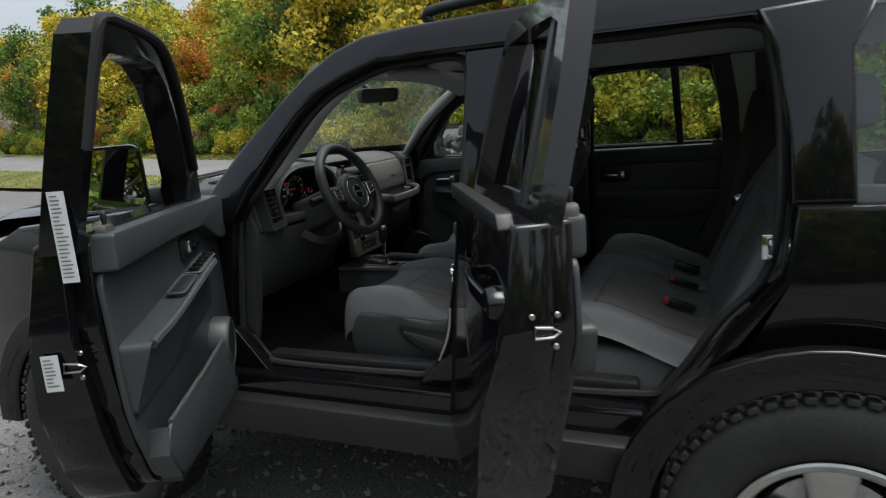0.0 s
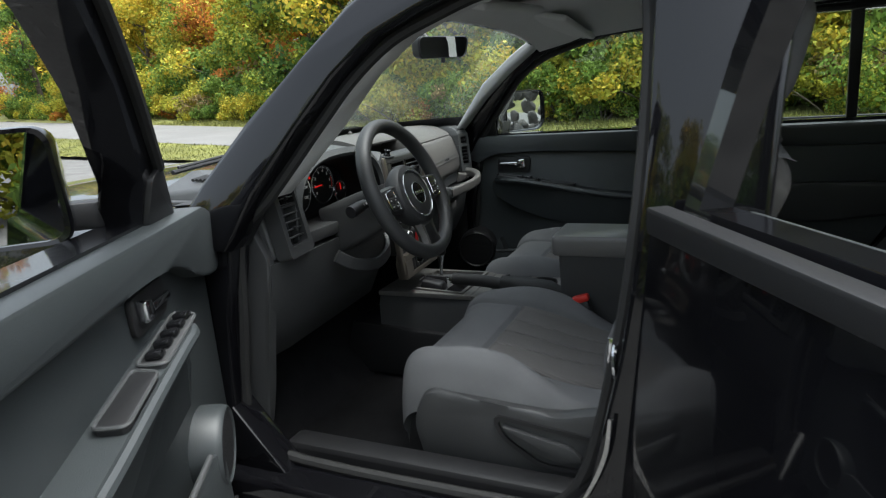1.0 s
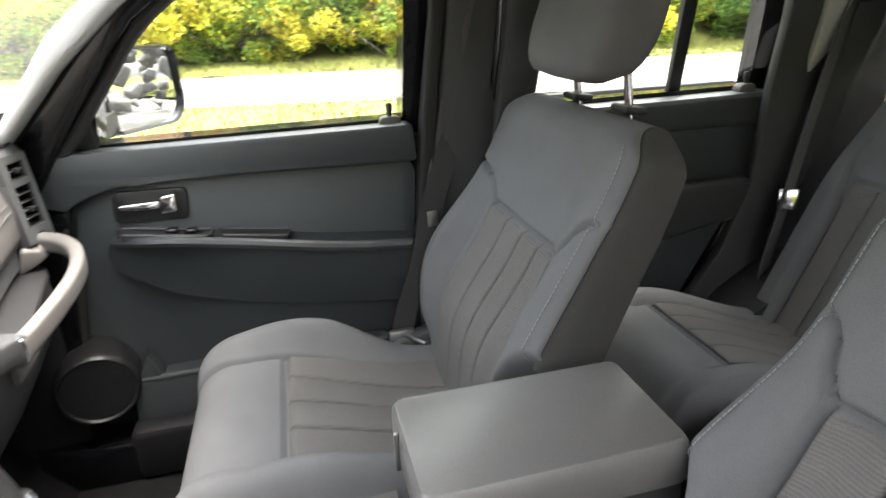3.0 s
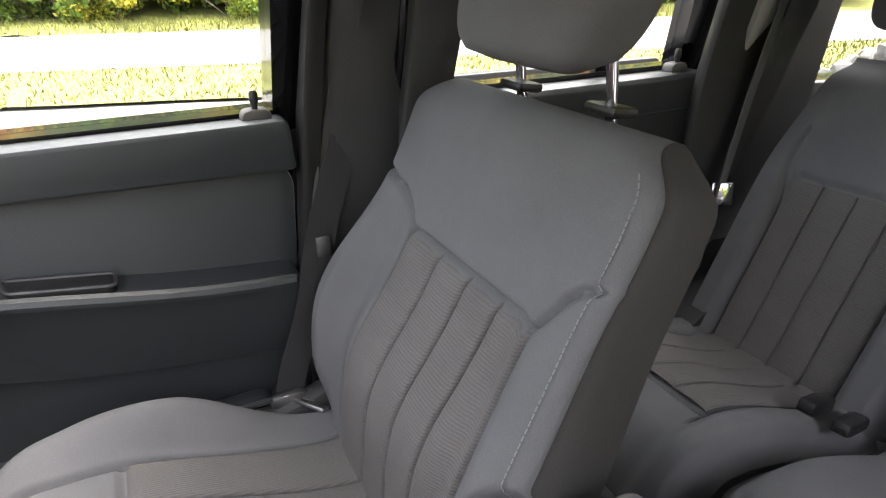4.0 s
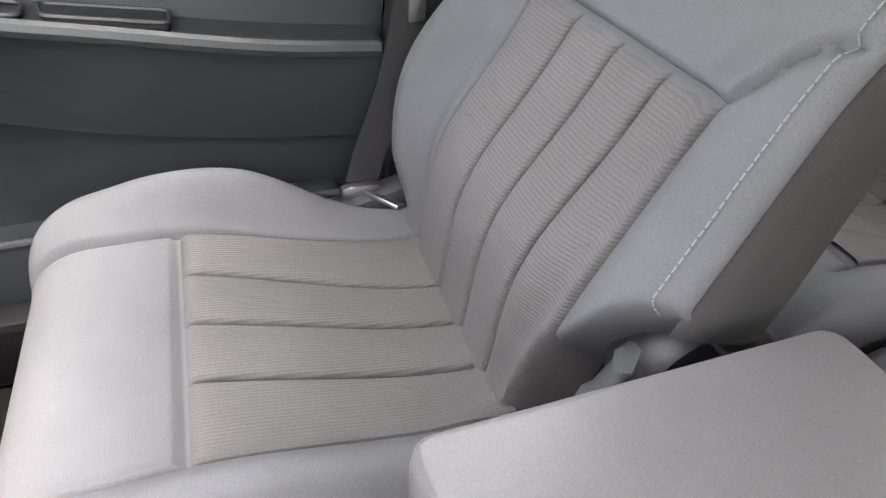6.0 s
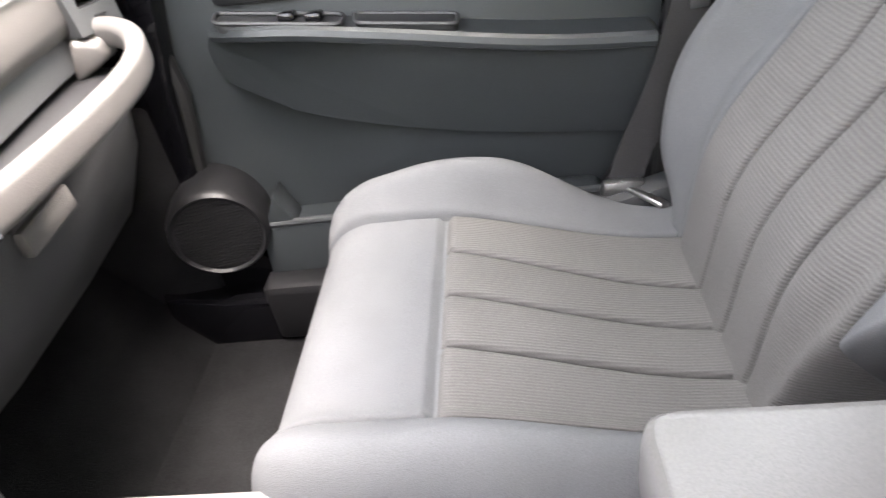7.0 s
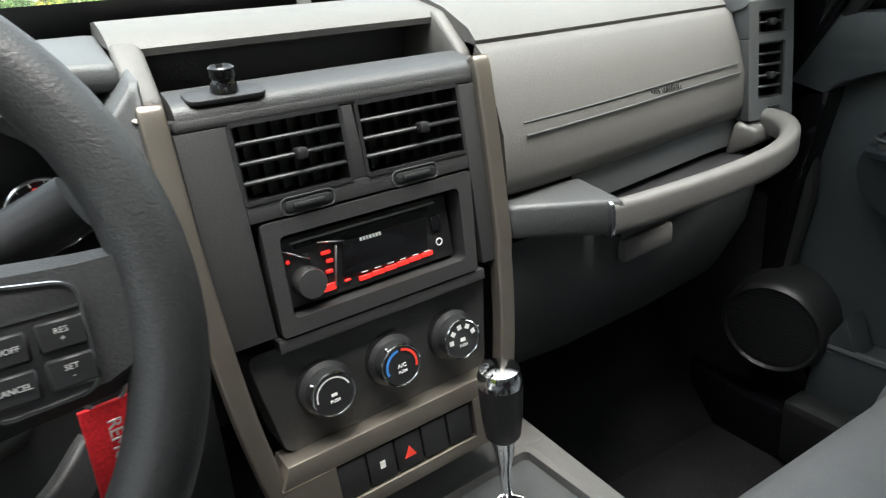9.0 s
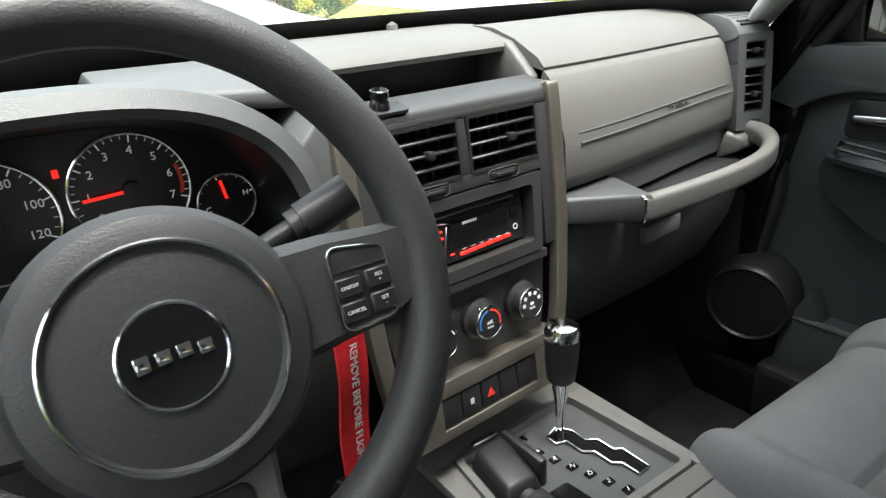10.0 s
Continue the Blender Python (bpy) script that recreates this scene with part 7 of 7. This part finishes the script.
# ---- steering wheel and column ----
WM = frame_to((-0.337, 0.4395, 1.158), (1, 0.012, 0), (0, 0.384, 0.923))  # z of this frame points at the driver
wheel_thing = thing("steering_wheel", (-0.345, 0.425, 1.146), "dark grey four-spoke steering wheel with a round hub", "steering wheel")
RIMSKIN = material("grained_wheel_skin", (0.031, 0.032, 0.033), 0.5, grain=0.18, grain_size=620, vary=0.08, vary_size=12, bump=0.25)
path = [tuple(WM @ Vector((0.164 * math.cos(a), 0.164 * math.sin(a), 0))) for a in np.linspace(0, 2 * math.pi, 80, endpoint=False)]
add("rim", tube(path, 0.0165, 16, True, up=tuple(WM.to_3x3().col[2]), rv=0.019), RIMSKIN, wheel_thing, "grained dark rim", 60)
HM = WM @ Matrix.Translation((0, -0.021, 0))
SM = WM @ Matrix.Translation((0, -0.033, 0))
hub = add("hub", moved(lathe([(0.066, -0.03), (0.078, -0.012), (0.0795, 0.004), (0.073, 0.016), (0.0615, 0.0205), (0.0575, 0.0205), (0.056, 0.0185), (0.03, 0.022), (0.0, 0.022)], 56), HM), RIMSKIN, wheel_thing, "round padded hub")
add("hub_ring", ring_of(0.0590, 0.0015, HM @ Matrix.Translation((0, 0, 0.021)), 64), CHROME, hub, "thin bright ring")
add("badge_ring", ring_of(0.0268, 0.0014, HM @ Matrix.Translation((0, 0, 0.0225)), 56), CHROME, hub, "bright badge ring")
add("badge", moved(lathe([(0.0, 0.022), (0.026, 0.022), (0.0255, 0.0232), (0.0, 0.0235)], 40), HM), GLOSS, hub, "dark round badge")
bits = [box(-0.0155 + 0.0103 * k, 0.001 - 0.002 * (k == 3), 0.0242, 0.0075, 0.009 if k == 0 else 0.0075, 0.0016, 0.0016) for k in range(4)]
add("badge_mark", moved(joined(*bits), HM @ Matrix.Rotation(radians(3), 4, "Z")), CHROME, hub, "raised bright maker's mark")


def spoke(pts):
    return loft([[tuple(SM @ Vector(p)) for p in ((x, y - h, -0.004), (x, y - h * 0.8, 0.009), (x, y + h * 0.8, 0.009), (x, y + h, -0.004), (x, y + h * 0.7, -0.016), (x, y - h * 0.7, -0.016))] for x, y, h in pts])


for sx in (-1, 1):
    sp = add("spoke", spoke([(sx * 0.070, 0.016, 0.036), (sx * 0.10, 0.018, 0.034), (sx * 0.135, 0.018, 0.031), (sx * 0.164, 0.024, 0.024)]), RIMSKIN, wheel_thing, "broad padded spoke", 50)
    plate_o = rounded([(0.094, -0.010), (0.132, -0.008), (0.134, 0.036), (0.096, 0.042)], 0.008, 4)
    if sx < 0:
        plate_o = [(-x, y) for x, y in plate_o][::-1]
    add("button_plate", moved(plate(plate_o, 0.006, 0.0125, 0.0015), SM), BLACK, sp, "black button plate")
    add("button_rim", tube([tuple(SM @ Vector((x, y, 0.0125))) for x, y in plate_o], 0.0011, 6, True, up=tuple(SM.to_3x3().col[2])), CHROME, sp, "thin bright edge")
    add("button_bar", moved(box(sx * 0.1145, 0.0265, 0.0128, 0.036, 0.0012, 0.0008), SM), CHROME, sp)
    for (x, y, t) in ((0.104, 0.016, "ON/OFF"), (0.104, 0.001, "CANCEL"), (0.1245, 0.017, "RES\n+"), (0.1245, 0.002, "SET\n-")):
        b = add("button", moved(box(sx * x, y, 0.0125, 0.0178, 0.0125, 0.003, 0.0012, 1), SM), BLACK, sp, "small black button")
        if sx > 0:
            words(t, 0.0033, SM @ Matrix.Translation((x, y, 0.0143)), WHITE, b)
        else:
            add("mark", moved(box(sx * x, y, 0.0142, 0.006, 0.002, 0.0004), SM), WHITE, b)
low = [[tuple(SM @ Vector((x, y, z))) for x, y, z in ((-w, y, -0.004), (-w * 0.85, y, 0.008), (w * 0.85, y, 0.008), (w, y, -0.004), (w * 0.8, y, -0.014), (-w * 0.8, y, -0.014))] for y, w in ((-0.050, 0.040), (-0.085, 0.036), (-0.11, 0.040), (-0.133, 0.056))]
add("lower_spoke", loft(low), TRIM_LIGHT, wheel_thing, "grey lower double spoke", 40)
add("spoke_gap", moved(plate(rounded([(-0.018, -0.066), (0.018, -0.066), (0.024, -0.115), (-0.024, -0.115)], 0.006), 0.004, 0.0095, 0.001), SM), BLACK, wheel_thing, "dark gap in the lower spoke")

column = thing("steering_column", (-0.345, 0.55, 1.08), "dark plastic steering column with two stalks", "steering column")
CM = WM @ Matrix.Translation((0, -0.008, -0.10))
add("cowl", moved(loft([[(x, y, z) for x, y in rounded([(-w, -h), (w, -h), (w * 0.95, h * 0.8), (-w * 0.95, h * 0.8)], 0.02, 4)] for z, w, h in ((-0.12, 0.075, 0.07), (0.0, 0.075, 0.062), (0.055, 0.062, 0.052))]), CM), TRIM, column, "dark column shroud", 40)
for sx, tip in ((1, Vector((0.135, 0.040, -0.035))), (-1, Vector((-0.150, 0.0, -0.075)))):
    root = Vector((sx * 0.05, 0.012, -0.06))
    d_ = (tip - root).normalized()
    a, b, c = (tuple(WM @ (root + d_ * t)) for t in (0.0, 0.055, (tip - root).length))
    st = add("stalk", joined(tube([a, b], 0.008, 12, up=(0, 0.3, 1)), tube([b, c], 0.0125, 14, up=(0, 0.3, 1))), BLACK, column, "ribbed black control stalk")
    add("stalk_knob", tube([tuple(WM @ (tip - d_ * 0.03)), tuple(WM @ (tip + d_ * 0.008))], 0.0145, 14, up=(0, 0.3, 1)), BLACK, st)
    for k in range(3):
        q = WM @ (root + d_ * (0.062 + 0.011 * k) + Vector((0, 0.0, 0.0128)))
        add("stalk_mark", moved(box(0, 0, 0, 0.005, 0.005, 0.0006), Matrix.Translation(q) @ WM.to_3x3().to_4x4()), WHITE, st)
add("lower_shroud", sweep(smooth_path([(-0.47, 0.575, 1.02), (-0.43, 0.55, 0.99), (-0.35, 0.54, 0.972), (-0.27, 0.55, 0.985), (-0.23, 0.575, 1.01)], 6), rounded([(-0.006, -0.018), (0.006, -0.018), (0.006, 0.012), (-0.006, 0.012)], 0.004), up=(0, 0, 1)), TRIM, column, "dark curved lip below the column", 50)
# ignition key with its red ribbon
tag = thing("key_ribbon", (-0.235, 0.50, 1.06), "red cloth key ribbon with white letters hanging from the ignition", "key ribbon")
TM = frame_to((-0.214, 0.488, 1.018), (1, 0.25, -0.06), (0.06, 0.0, 1))
if TM.to_3x3().col[2].y > 0:
    TM = TM @ Matrix.Diagonal((1, 1, -1, 1))
cloth_red = material("red_ribbon", (0.78, 0.02, 0.03), 0.7, grain=0.15, grain_size=500, bump=0.3)
add("ribbon", moved(loft([[(x, y, 0.002 * math.sin(y * 60) + z) for x, z in ((-0.014, 0), (0.014, 0), (0.014, 0.0025), (-0.014, 0.0025))] for y in np.linspace(-0.062, 0.062, 12)]), TM), cloth_red, tag, "red woven ribbon")
words("REMOVE BEFORE FLIGHT", 0.0098, TM @ Matrix.Translation((0, 0, 0.0048)) @ Matrix.Rotation(radians(-90), 4, "Z"), WHITE, tag)
add("key_ring", ring_of(0.011, 0.0012, TM @ Matrix.Translation((0, 0.07, 0)), 24), STEEL, tag, "steel ring")
add("key_head", moved(box(0, 0.088, 0.0, 0.026, 0.03, 0.009, 0.004), TM), BLACK, tag, "black key head")
add("fob", moved(joined(lathe([(0, -0.01), (0.01, -0.008), (0.011, 0.004), (0, 0.01)], 14)), TM @ Matrix.Translation((-0.022, -0.064, 0.012))), GLOSS, tag, "small black fob")

# ---- centre console ----
con = thing("centre_console", (0.02, 0.3, 0.55), "grey centre console with cup holders and gear gate", "centre console")
add("console_body", loft([[(x0, y, 0.53), (x0 + 0.004, y, z - 0.02), (x0 + 0.016, y, z), (x1 - 0.016, y, z), (x1 - 0.004, y, z - 0.02), (x1, y, 0.53)] for y, x0, x1, z in ((0.13, -0.10, 0.172, 0.735), (0.30, -0.098, 0.172, 0.735), (0.395, -0.093, 0.172, 0.735), (0.398, -0.093, 0.172, 0.784), (0.45, -0.090, 0.172, 0.784), (0.585, -0.090, 0.172, 0.784), (0.70, -0.095, 0.172, 0.784))]), TRIM, con, "dark console sides", 40)
CT = material("taupe_console_plastic", (0.118, 0.114, 0.108), 0.48, grain=0.08, grain_size=700, vary=0.04, vary_size=6, bump=0.2)
# top skin with openings for the gate and cups: laid as bands round the holes
z = 0.797
gate_o = rounded([(-0.075, 0.425), (0.155, 0.425), (0.142, 0.612), (-0.055, 0.60)], 0.012, 5)
gate_i = rounded([(-0.066, 0.435), (0.146, 0.435), (0.134, 0.602), (-0.047, 0.591)], 0.008, 5)
add("console_top", joined(plate([(-0.084, 0.40), (0.17, 0.40), (0.158, 0.425), (-0.075, 0.425), (-0.084, 0.425)], z - 0.01, z + 0.004, 0.002), plate([(-0.084, 0.425), (-0.0755, 0.425), (-0.0555, 0.60), (-0.086, 0.60)], z - 0.01, z + 0.004, 0.001), plate([(-0.086, 0.60), (-0.056, 0.60), (0.142, 0.612), (0.17, 0.612), (0.17, 0.70), (-0.09, 0.70)], z - 0.01, z + 0.004, 0.001), plate([(0.1585, 0.425), (0.17, 0.40), (0.17, 0.612), (0.1425, 0.612)], z - 0.01, z + 0.004, 0.001)), CT, con, "grey console top", 30)
CUPS = [(0.114, 0.318, 0.043), (0.090, 0.228, 0.041)]


def pierced(outline, holes, lo, hi):
    """A slab with round holes through it."""
    bm = bmesh.new()
    for ring in [outline] + [[(x + r * math.cos(a), y + r * math.sin(a)) for a in np.linspace(0, 2 * math.pi, 36, endpoint=False)] for x, y, r in holes]:
        vs = [bm.verts.new((*p, hi)) for p in ring]
        for k in range(len(vs)):
            bm.edges.new((vs[k], vs[(k + 1) % len(vs)]))
    bmesh.ops.triangle_fill(bm, use_beauty=True, edges=bm.edges[:])
    ext = bmesh.ops.extrude_face_region(bm, geom=bm.faces[:])
    for v in ext["geom"]:
        if isinstance(v, bmesh.types.BMVert):
            v.co.z = lo
    bm.verts.index_update()
    out = [tuple(v.co) for v in bm.verts], [tuple(v.index for v in f.verts) for f in bm.faces]
    bm.free()
    return out


add("cup_plate", pierced([(0.026, 0.15), (0.17, 0.15), (0.17, 0.398), (-0.084, 0.398), (-0.084, 0.36), (0.0, 0.36), (0.026, 0.33)], CUPS, z - 0.012, z + 0.003), CT, con, "grey console top round the cup holders", 30)
add("console_side", joined(box(-0.092, 0.265, 0.757, 0.012, 0.27, 0.056, 0.003), box(0.164, 0.265, 0.757, 0.012, 0.27, 0.056, 0.003), box(0.035, 0.14, 0.757, 0.25, 0.012, 0.056, 0.003), box(-0.03, 0.265, 0.775, 0.11, 0.27, 0.02, 0.003)), TRIM, con, "dark console sides")
add("gate_frame", ring_plate(gate_o, gate_i, z - 0.01, z + 0.009), CT, con, "grey raised gate frame")
add("gate_plate", plate(gate_i, z - 0.012, z - 0.002, 0.0), TRIM_MID, con, "dark grey gear gate plate")
gate = [(0.062, 0.566), (0.082, 0.572), (0.094, 0.556), (0.094, 0.532), (0.106, 0.524), (0.107, 0.500), (0.116, 0.494), (0.116, 0.456), (0.098, 0.455), (0.097, 0.478), (0.088, 0.486), (0.087, 0.512), (0.076, 0.520), (0.075, 0.545), (0.062, 0.550)]
gz = [(x, y, z + 0.001) for x, y in gate]
add("gate_slot", plate(gate, z - 0.004, z - 0.0005, 0.0), GLOSS, con, "dark gear slot")
add("gate_edge", tube(gz, 0.0016, 8, True), CHROME, con, "bright zigzag slot edge")
for k, t in enumerate(("P", "R", "N", "D", "2", "1")):
    x, y = 0.036 + 0.007 * k, 0.553 - 0.021 * k
    b = add("gear_mark", box(x, y, z - 0.001, 0.013, 0.010, 0.003, 0.001, 1), GLOSS, con, "small gear position window")
    words(t, 0.0085, Matrix.Translation((x, y, z + 0.0008)) @ Matrix.Rotation(radians(-30), 4, "Z"), WHITE, b)
add("gear_badge", box(0.036, 0.583, z - 0.001, 0.014, 0.011, 0.003, 0.001, 1), CHROME, con)
lever = thing("gear_lever", (0.078, 0.56, 0.80), "gear lever with a black grip and chrome cap", "gear lever")
base, top_ = Vector((0.078, 0.560, 0.797)), Vector((0.066, 0.556, 0.955))
up_ = (top_ - base).normalized()
LM = frame_to(base, Vector((1, 0, 0)), up_.cross(Vector((1, 0, 0))))
if LM.to_3x3().col[2].dot(up_) < 0:
    LM = LM @ Matrix.Diagonal((1, 1, -1, 1))
add("shaft", moved(lathe([(0.005, 0.0), (0.006, 0.045), (0.012, 0.078), (0.0135, 0.082), (0.0, 0.082)], 24), LM), CHROME, lever, "bright tapering shaft")
add("grip", moved(lathe([(0.013, 0.080), (0.0165, 0.084), (0.019, 0.105), (0.0205, 0.138), (0.0205, 0.141), (0.0, 0.141)], 32), LM), BLACK, lever, "black leather grip")
add("cap", moved(lathe([(0.0207, 0.140), (0.0207, 0.148), (0.018, 0.155), (0.010, 0.158), (0.0, 0.158)], 36), LM), CHROME, lever, "polished chrome cap")
# transfer selector beside the gate
sel = add("transfer_selector", joined(hull([(-0.052, 0.50, z - 0.005), (0.0, 0.50, z - 0.005), (-0.042, 0.585, z - 0.005), (0.006, 0.585, z - 0.005), (-0.046, 0.51, z + 0.022), (-0.006, 0.51, z + 0.022), (-0.04, 0.575, z + 0.030), (0.002, 0.575, z + 0.030)], 0.006), box(0.006, 0.545, z + 0.012, 0.012, 0.07, 0.042, 0.005)), BLACK, con, "black sliding selector block")
add("selector_light", box(-0.022, 0.581, z + 0.031, 0.036, 0.006, 0.004, 0.001), CHROME, sel, "bright edge")
add("selector_slot", plate(rounded([(-0.05, 0.437), (0.035, 0.437), (0.028, 0.498), (-0.045, 0.498)], 0.004), z - 0.006, z - 0.001, 0.0), GLOSS, con, "dark slot")
# cup holders
for x, y, r in CUPS:
    add("cup_holder", moved(lathe([(r + 0.003, 0.001), (r + 0.002, 0.0035), (r - 0.001, 0.0025), (r - 0.002, -0.002), (r - 0.005, -0.05), (0.0, -0.0515)], 40), Matrix.Translation((x, y, z + 0.003))), BLACK, con, "round dark cup holder")
    for k in range(3):
        a = 2.1 * k + 0.4
        add("cup_grip", moved(box(r - 0.008, 0, -0.016, 0.010, 0.016, 0.022, 0.004), Matrix.Translation((x, y, z + 0.003)) @ Matrix.Rotation(a, 4, "Z")), RUBBER, con, "small rubber grip")
# handbrake
brake = thing("handbrake", (-0.06, 0.25, 0.80), "black handbrake lever in a folded leather boot", "handbrake")
add("boot", loft([[(-0.052 + x * w, y, zz + v * h) for x, v in rounded([(-1, -1), (1, -1), (0.7, 1), (-0.7, 1)], 0.5, 4)] for y, zz, w, h in ((0.125, 0.80, 0.045, 0.022), (0.17, 0.812, 0.043, 0.034), (0.22, 0.818, 0.038, 0.034), (0.27, 0.824, 0.034, 0.030), (0.31, 0.83, 0.026, 0.026))]), RUBBER, brake, "folded black leather boot", 50)
add("lever", tube(smooth_path([(-0.052, 0.28, 0.828), (-0.052, 0.36, 0.838), (-0.054, 0.46, 0.842)], 6), 0.0175, 14), RUBBER, brake, "black moulded lever")
add("button", tube([(-0.054, 0.455, 0.842), (-0.054, 0.472, 0.843)], 0.010, 12), TRIM, brake)
# arm rest box
LID = material("grey_lid_vinyl", (0.15, 0.145, 0.14), 0.33, grain=0.08, grain_size=700, vary=0.05, vary_size=9, bump=0.15)
box_ = thing("armrest_box", (0, 0, 0.55), "dark plastic armrest box with a grey padded lid", "armrest box")
add("box_body", loft([[(sx * w, y, zz) for sx, y in ((-1, y0), (1, y0), (1, y1), (-1, y1))] for w, y0, y1, zz in ((0.082, -0.13, 0.120, 0.54), (0.082, -0.13, 0.130, 0.80), (0.080, -0.125, 0.135, 0.935))]), TRIM, box_, "dark box sides", 30)
lid = add("lid", loft([[(x * s, 0.012 + (y - 0.012) * s2, zz) for x, y in rounded([(-0.086, -0.135), (0.086, -0.135), (0.088, 0.155), (-0.088, 0.155)], 0.016, 5)] for s, s2, zz in ((0.965, 0.975, 0.932), (1.0, 1.0, 0.938), (1.0, 1.0, 0.968), (0.985, 0.99, 0.979), (0.94, 0.965, 0.985))]), LID, box_, "grey padded lid", 50)
add("lid_latch", box(0.028, 0.157, 0.955, 0.006, 0.006, 0.05, 0.002), STEEL, lid, "pale latch strip")
add("tunnel_trim", hull([(-0.11, 0.15, 0.53), (0.18, 0.15, 0.53), (-0.103, 0.15, 0.66), (0.176, 0.15, 0.66), (-0.11, 0.85, 0.53), (0.18, 0.85, 0.53), (-0.103, 0.80, 0.70), (0.176, 0.80, 0.70)], 0.012), BLACK, con, "dark tunnel side")

# inside mirror
mir = thing("inside_mirror", (0.0, 0.46, 1.51), "black-framed inside mirror under the windscreen's top", "mirror")
MM = frame_to((-0.005, 0.462, 1.502), (1, -0.28, 0.03), (0.0, -0.14, 1))
if MM.to_3x3().col[2].y > 0:
    MM = MM @ Matrix.Diagonal((1, 1, -1, 1))
shape = rounded([(-0.105, -0.03), (0.105, -0.03), (0.112, 0.028), (-0.112, 0.028)], 0.02, 5)
add("shell", moved(loft([[(x * k, y * k, d) for x, y in shape] for k, d in ((0.7, -0.035), (0.95, -0.025), (1.0, -0.005), (1.0, 0.002), (0.95, 0.004), (0.94, 0.0))]), MM), BLACK, mir, "black plastic shell")
add("mirror_glass", ([tuple(MM @ Vector((x * 0.945, y * 0.945, 0.0015))) for x, y in shape], [tuple(range(len(shape)))]), MIRROR, mir, "mirror glass")
add("stem", joined(tube([tuple(MM @ Vector((0, 0.0, -0.03))), (0.0, 0.53, 1.545)], 0.009, 10), box(0.0, 0.535, 1.548, 0.03, 0.02, 0.03, 0.005)), BLACK, mir, "black stem on the glass")
add("tab", moved(box(0.0, -0.036, 0.0, 0.014, 0.014, 0.006, 0.002), MM), BLACK, mir)

# seat belts and buckles
for sx in (-1, 1):
    belt = thing("seat_belt", (sx * 0.66, -0.2, 1.4), "black webbing seat belt hanging beside the pillar", "seat belt", "front seat belts")
    hang = [(-0.625, -0.215, 1.45), (-0.66, -0.205, 1.2), (-0.668, -0.18, 1.0), (-0.66, -0.15, 0.8), (-0.65, -0.12, 0.66)]
    w_ = smooth_path(hang if sx < 0 else [(sx * 0.625, -0.185, 1.45), (sx * 0.650, -0.119, 1.266), (sx * 0.655, -0.038, 1.056), (sx * 0.655, 0.0, 0.908), (sx * 0.648, 0.045, 0.79), (sx * 0.635, 0.06, 0.70)], 6)
    add("webbing", sweep(w_, [(-0.023, -0.001), (0.023, -0.001), (0.023, 0.001), (-0.023, 0.001)], up=(sx, 0, 0.0)), BELT, belt, "flat black webbing")
    add("tongue", moved(box(0, 0, 0, 0.006, 0.024, 0.034, 0.003), pose(sx * 0.65, -0.03 if sx > 0 else -0.185, 1.01, 0, 0, 8)), STEEL, belt, "steel belt tongue")
    add("top_anchor", box(sx * 0.628, -0.19, 1.46, 0.02, 0.06, 0.045, 0.008), BLACK, belt, "black belt guide")
    add("anchor", joined(box(sx * 0.635, 0.055 if sx > 0 else -0.1, 0.755, 0.02, 0.06, 0.05, 0.01), moved(box(0, 0, 0, 0.07, 0.02, 0.008, 0.003), pose(sx * 0.61, 0.03 if sx > 0 else -0.11, 0.765, 20, 0, 35))), STEEL, belt, "crumpled pale anchor cover")
    buckle = thing("belt_buckle", (sx * 0.13, 0.05, 0.80), "black seat belt buckle with a red button", "buckle", "belt buckles")
    add("stalk", moved(box(0, 0, -0.05, 0.026, 0.03, 0.12, 0.006), pose(sx * 0.130, 0.060, 0.816, -18, 0, 0)), BLACK, buckle, "black stalk")
    add("release_button", moved(box(0, 0.004, 0.016, 0.027, 0.045, 0.018, 0.005), pose(sx * 0.130, 0.060, 0.816, -18, 0, 0)), RED, buckle, "red release button")
rb = thing("seat_belt", (0.62, -1.0, 1.4), "grey webbing rear belt over the bench", "seat belt", "rear seat belts")
add("webbing", sweep(smooth_path([(0.60, -0.95, 1.40), (0.615, -0.925, 1.313), (0.63, -0.896, 1.126), (0.632, -0.857, 0.921), (0.63, -0.83, 0.79), (0.62, -0.82, 0.70)], 6), [(-0.023, -0.001), (0.023, -0.001), (0.023, 0.001), (-0.023, 0.001)], up=(1, 0.4, 0)), material("grey_webbing", (0.085, 0.083, 0.08), 0.75, grain=0.2, grain_size=600, bump=0.4), rb, "flat grey webbing")
add("guide", box(0.60, -0.955, 1.41, 0.05, 0.03, 0.07, 0.008), BLACK, rb, "black belt guide")
add("tongue", moved(box(0, 0, 0, 0.045, 0.012, 0.05, 0.004), pose(0.628, -0.866, 0.955, 10, 0, 60)), CHROME, rb, "bright steel tongue")
for x in (0.245, 0.19, -0.03, -0.30):
    bk = thing("belt_buckle", (x, -0.86, 0.82), "black rear belt buckle with a red button", "buckle", "rear buckles")
    add("stalk", moved(box(0, 0, 0.0, 0.028, 0.09, 0.022, 0.005), pose(x, -0.69, 0.752, 20, 0, 12)), BLACK, bk)
    add("release_button", moved(box(0, 0.045, 0.0, 0.026, 0.014, 0.02, 0.004), pose(x, -0.69, 0.752, 20, 0, 12)), RED if x < 0.1 else BLACK, bk)
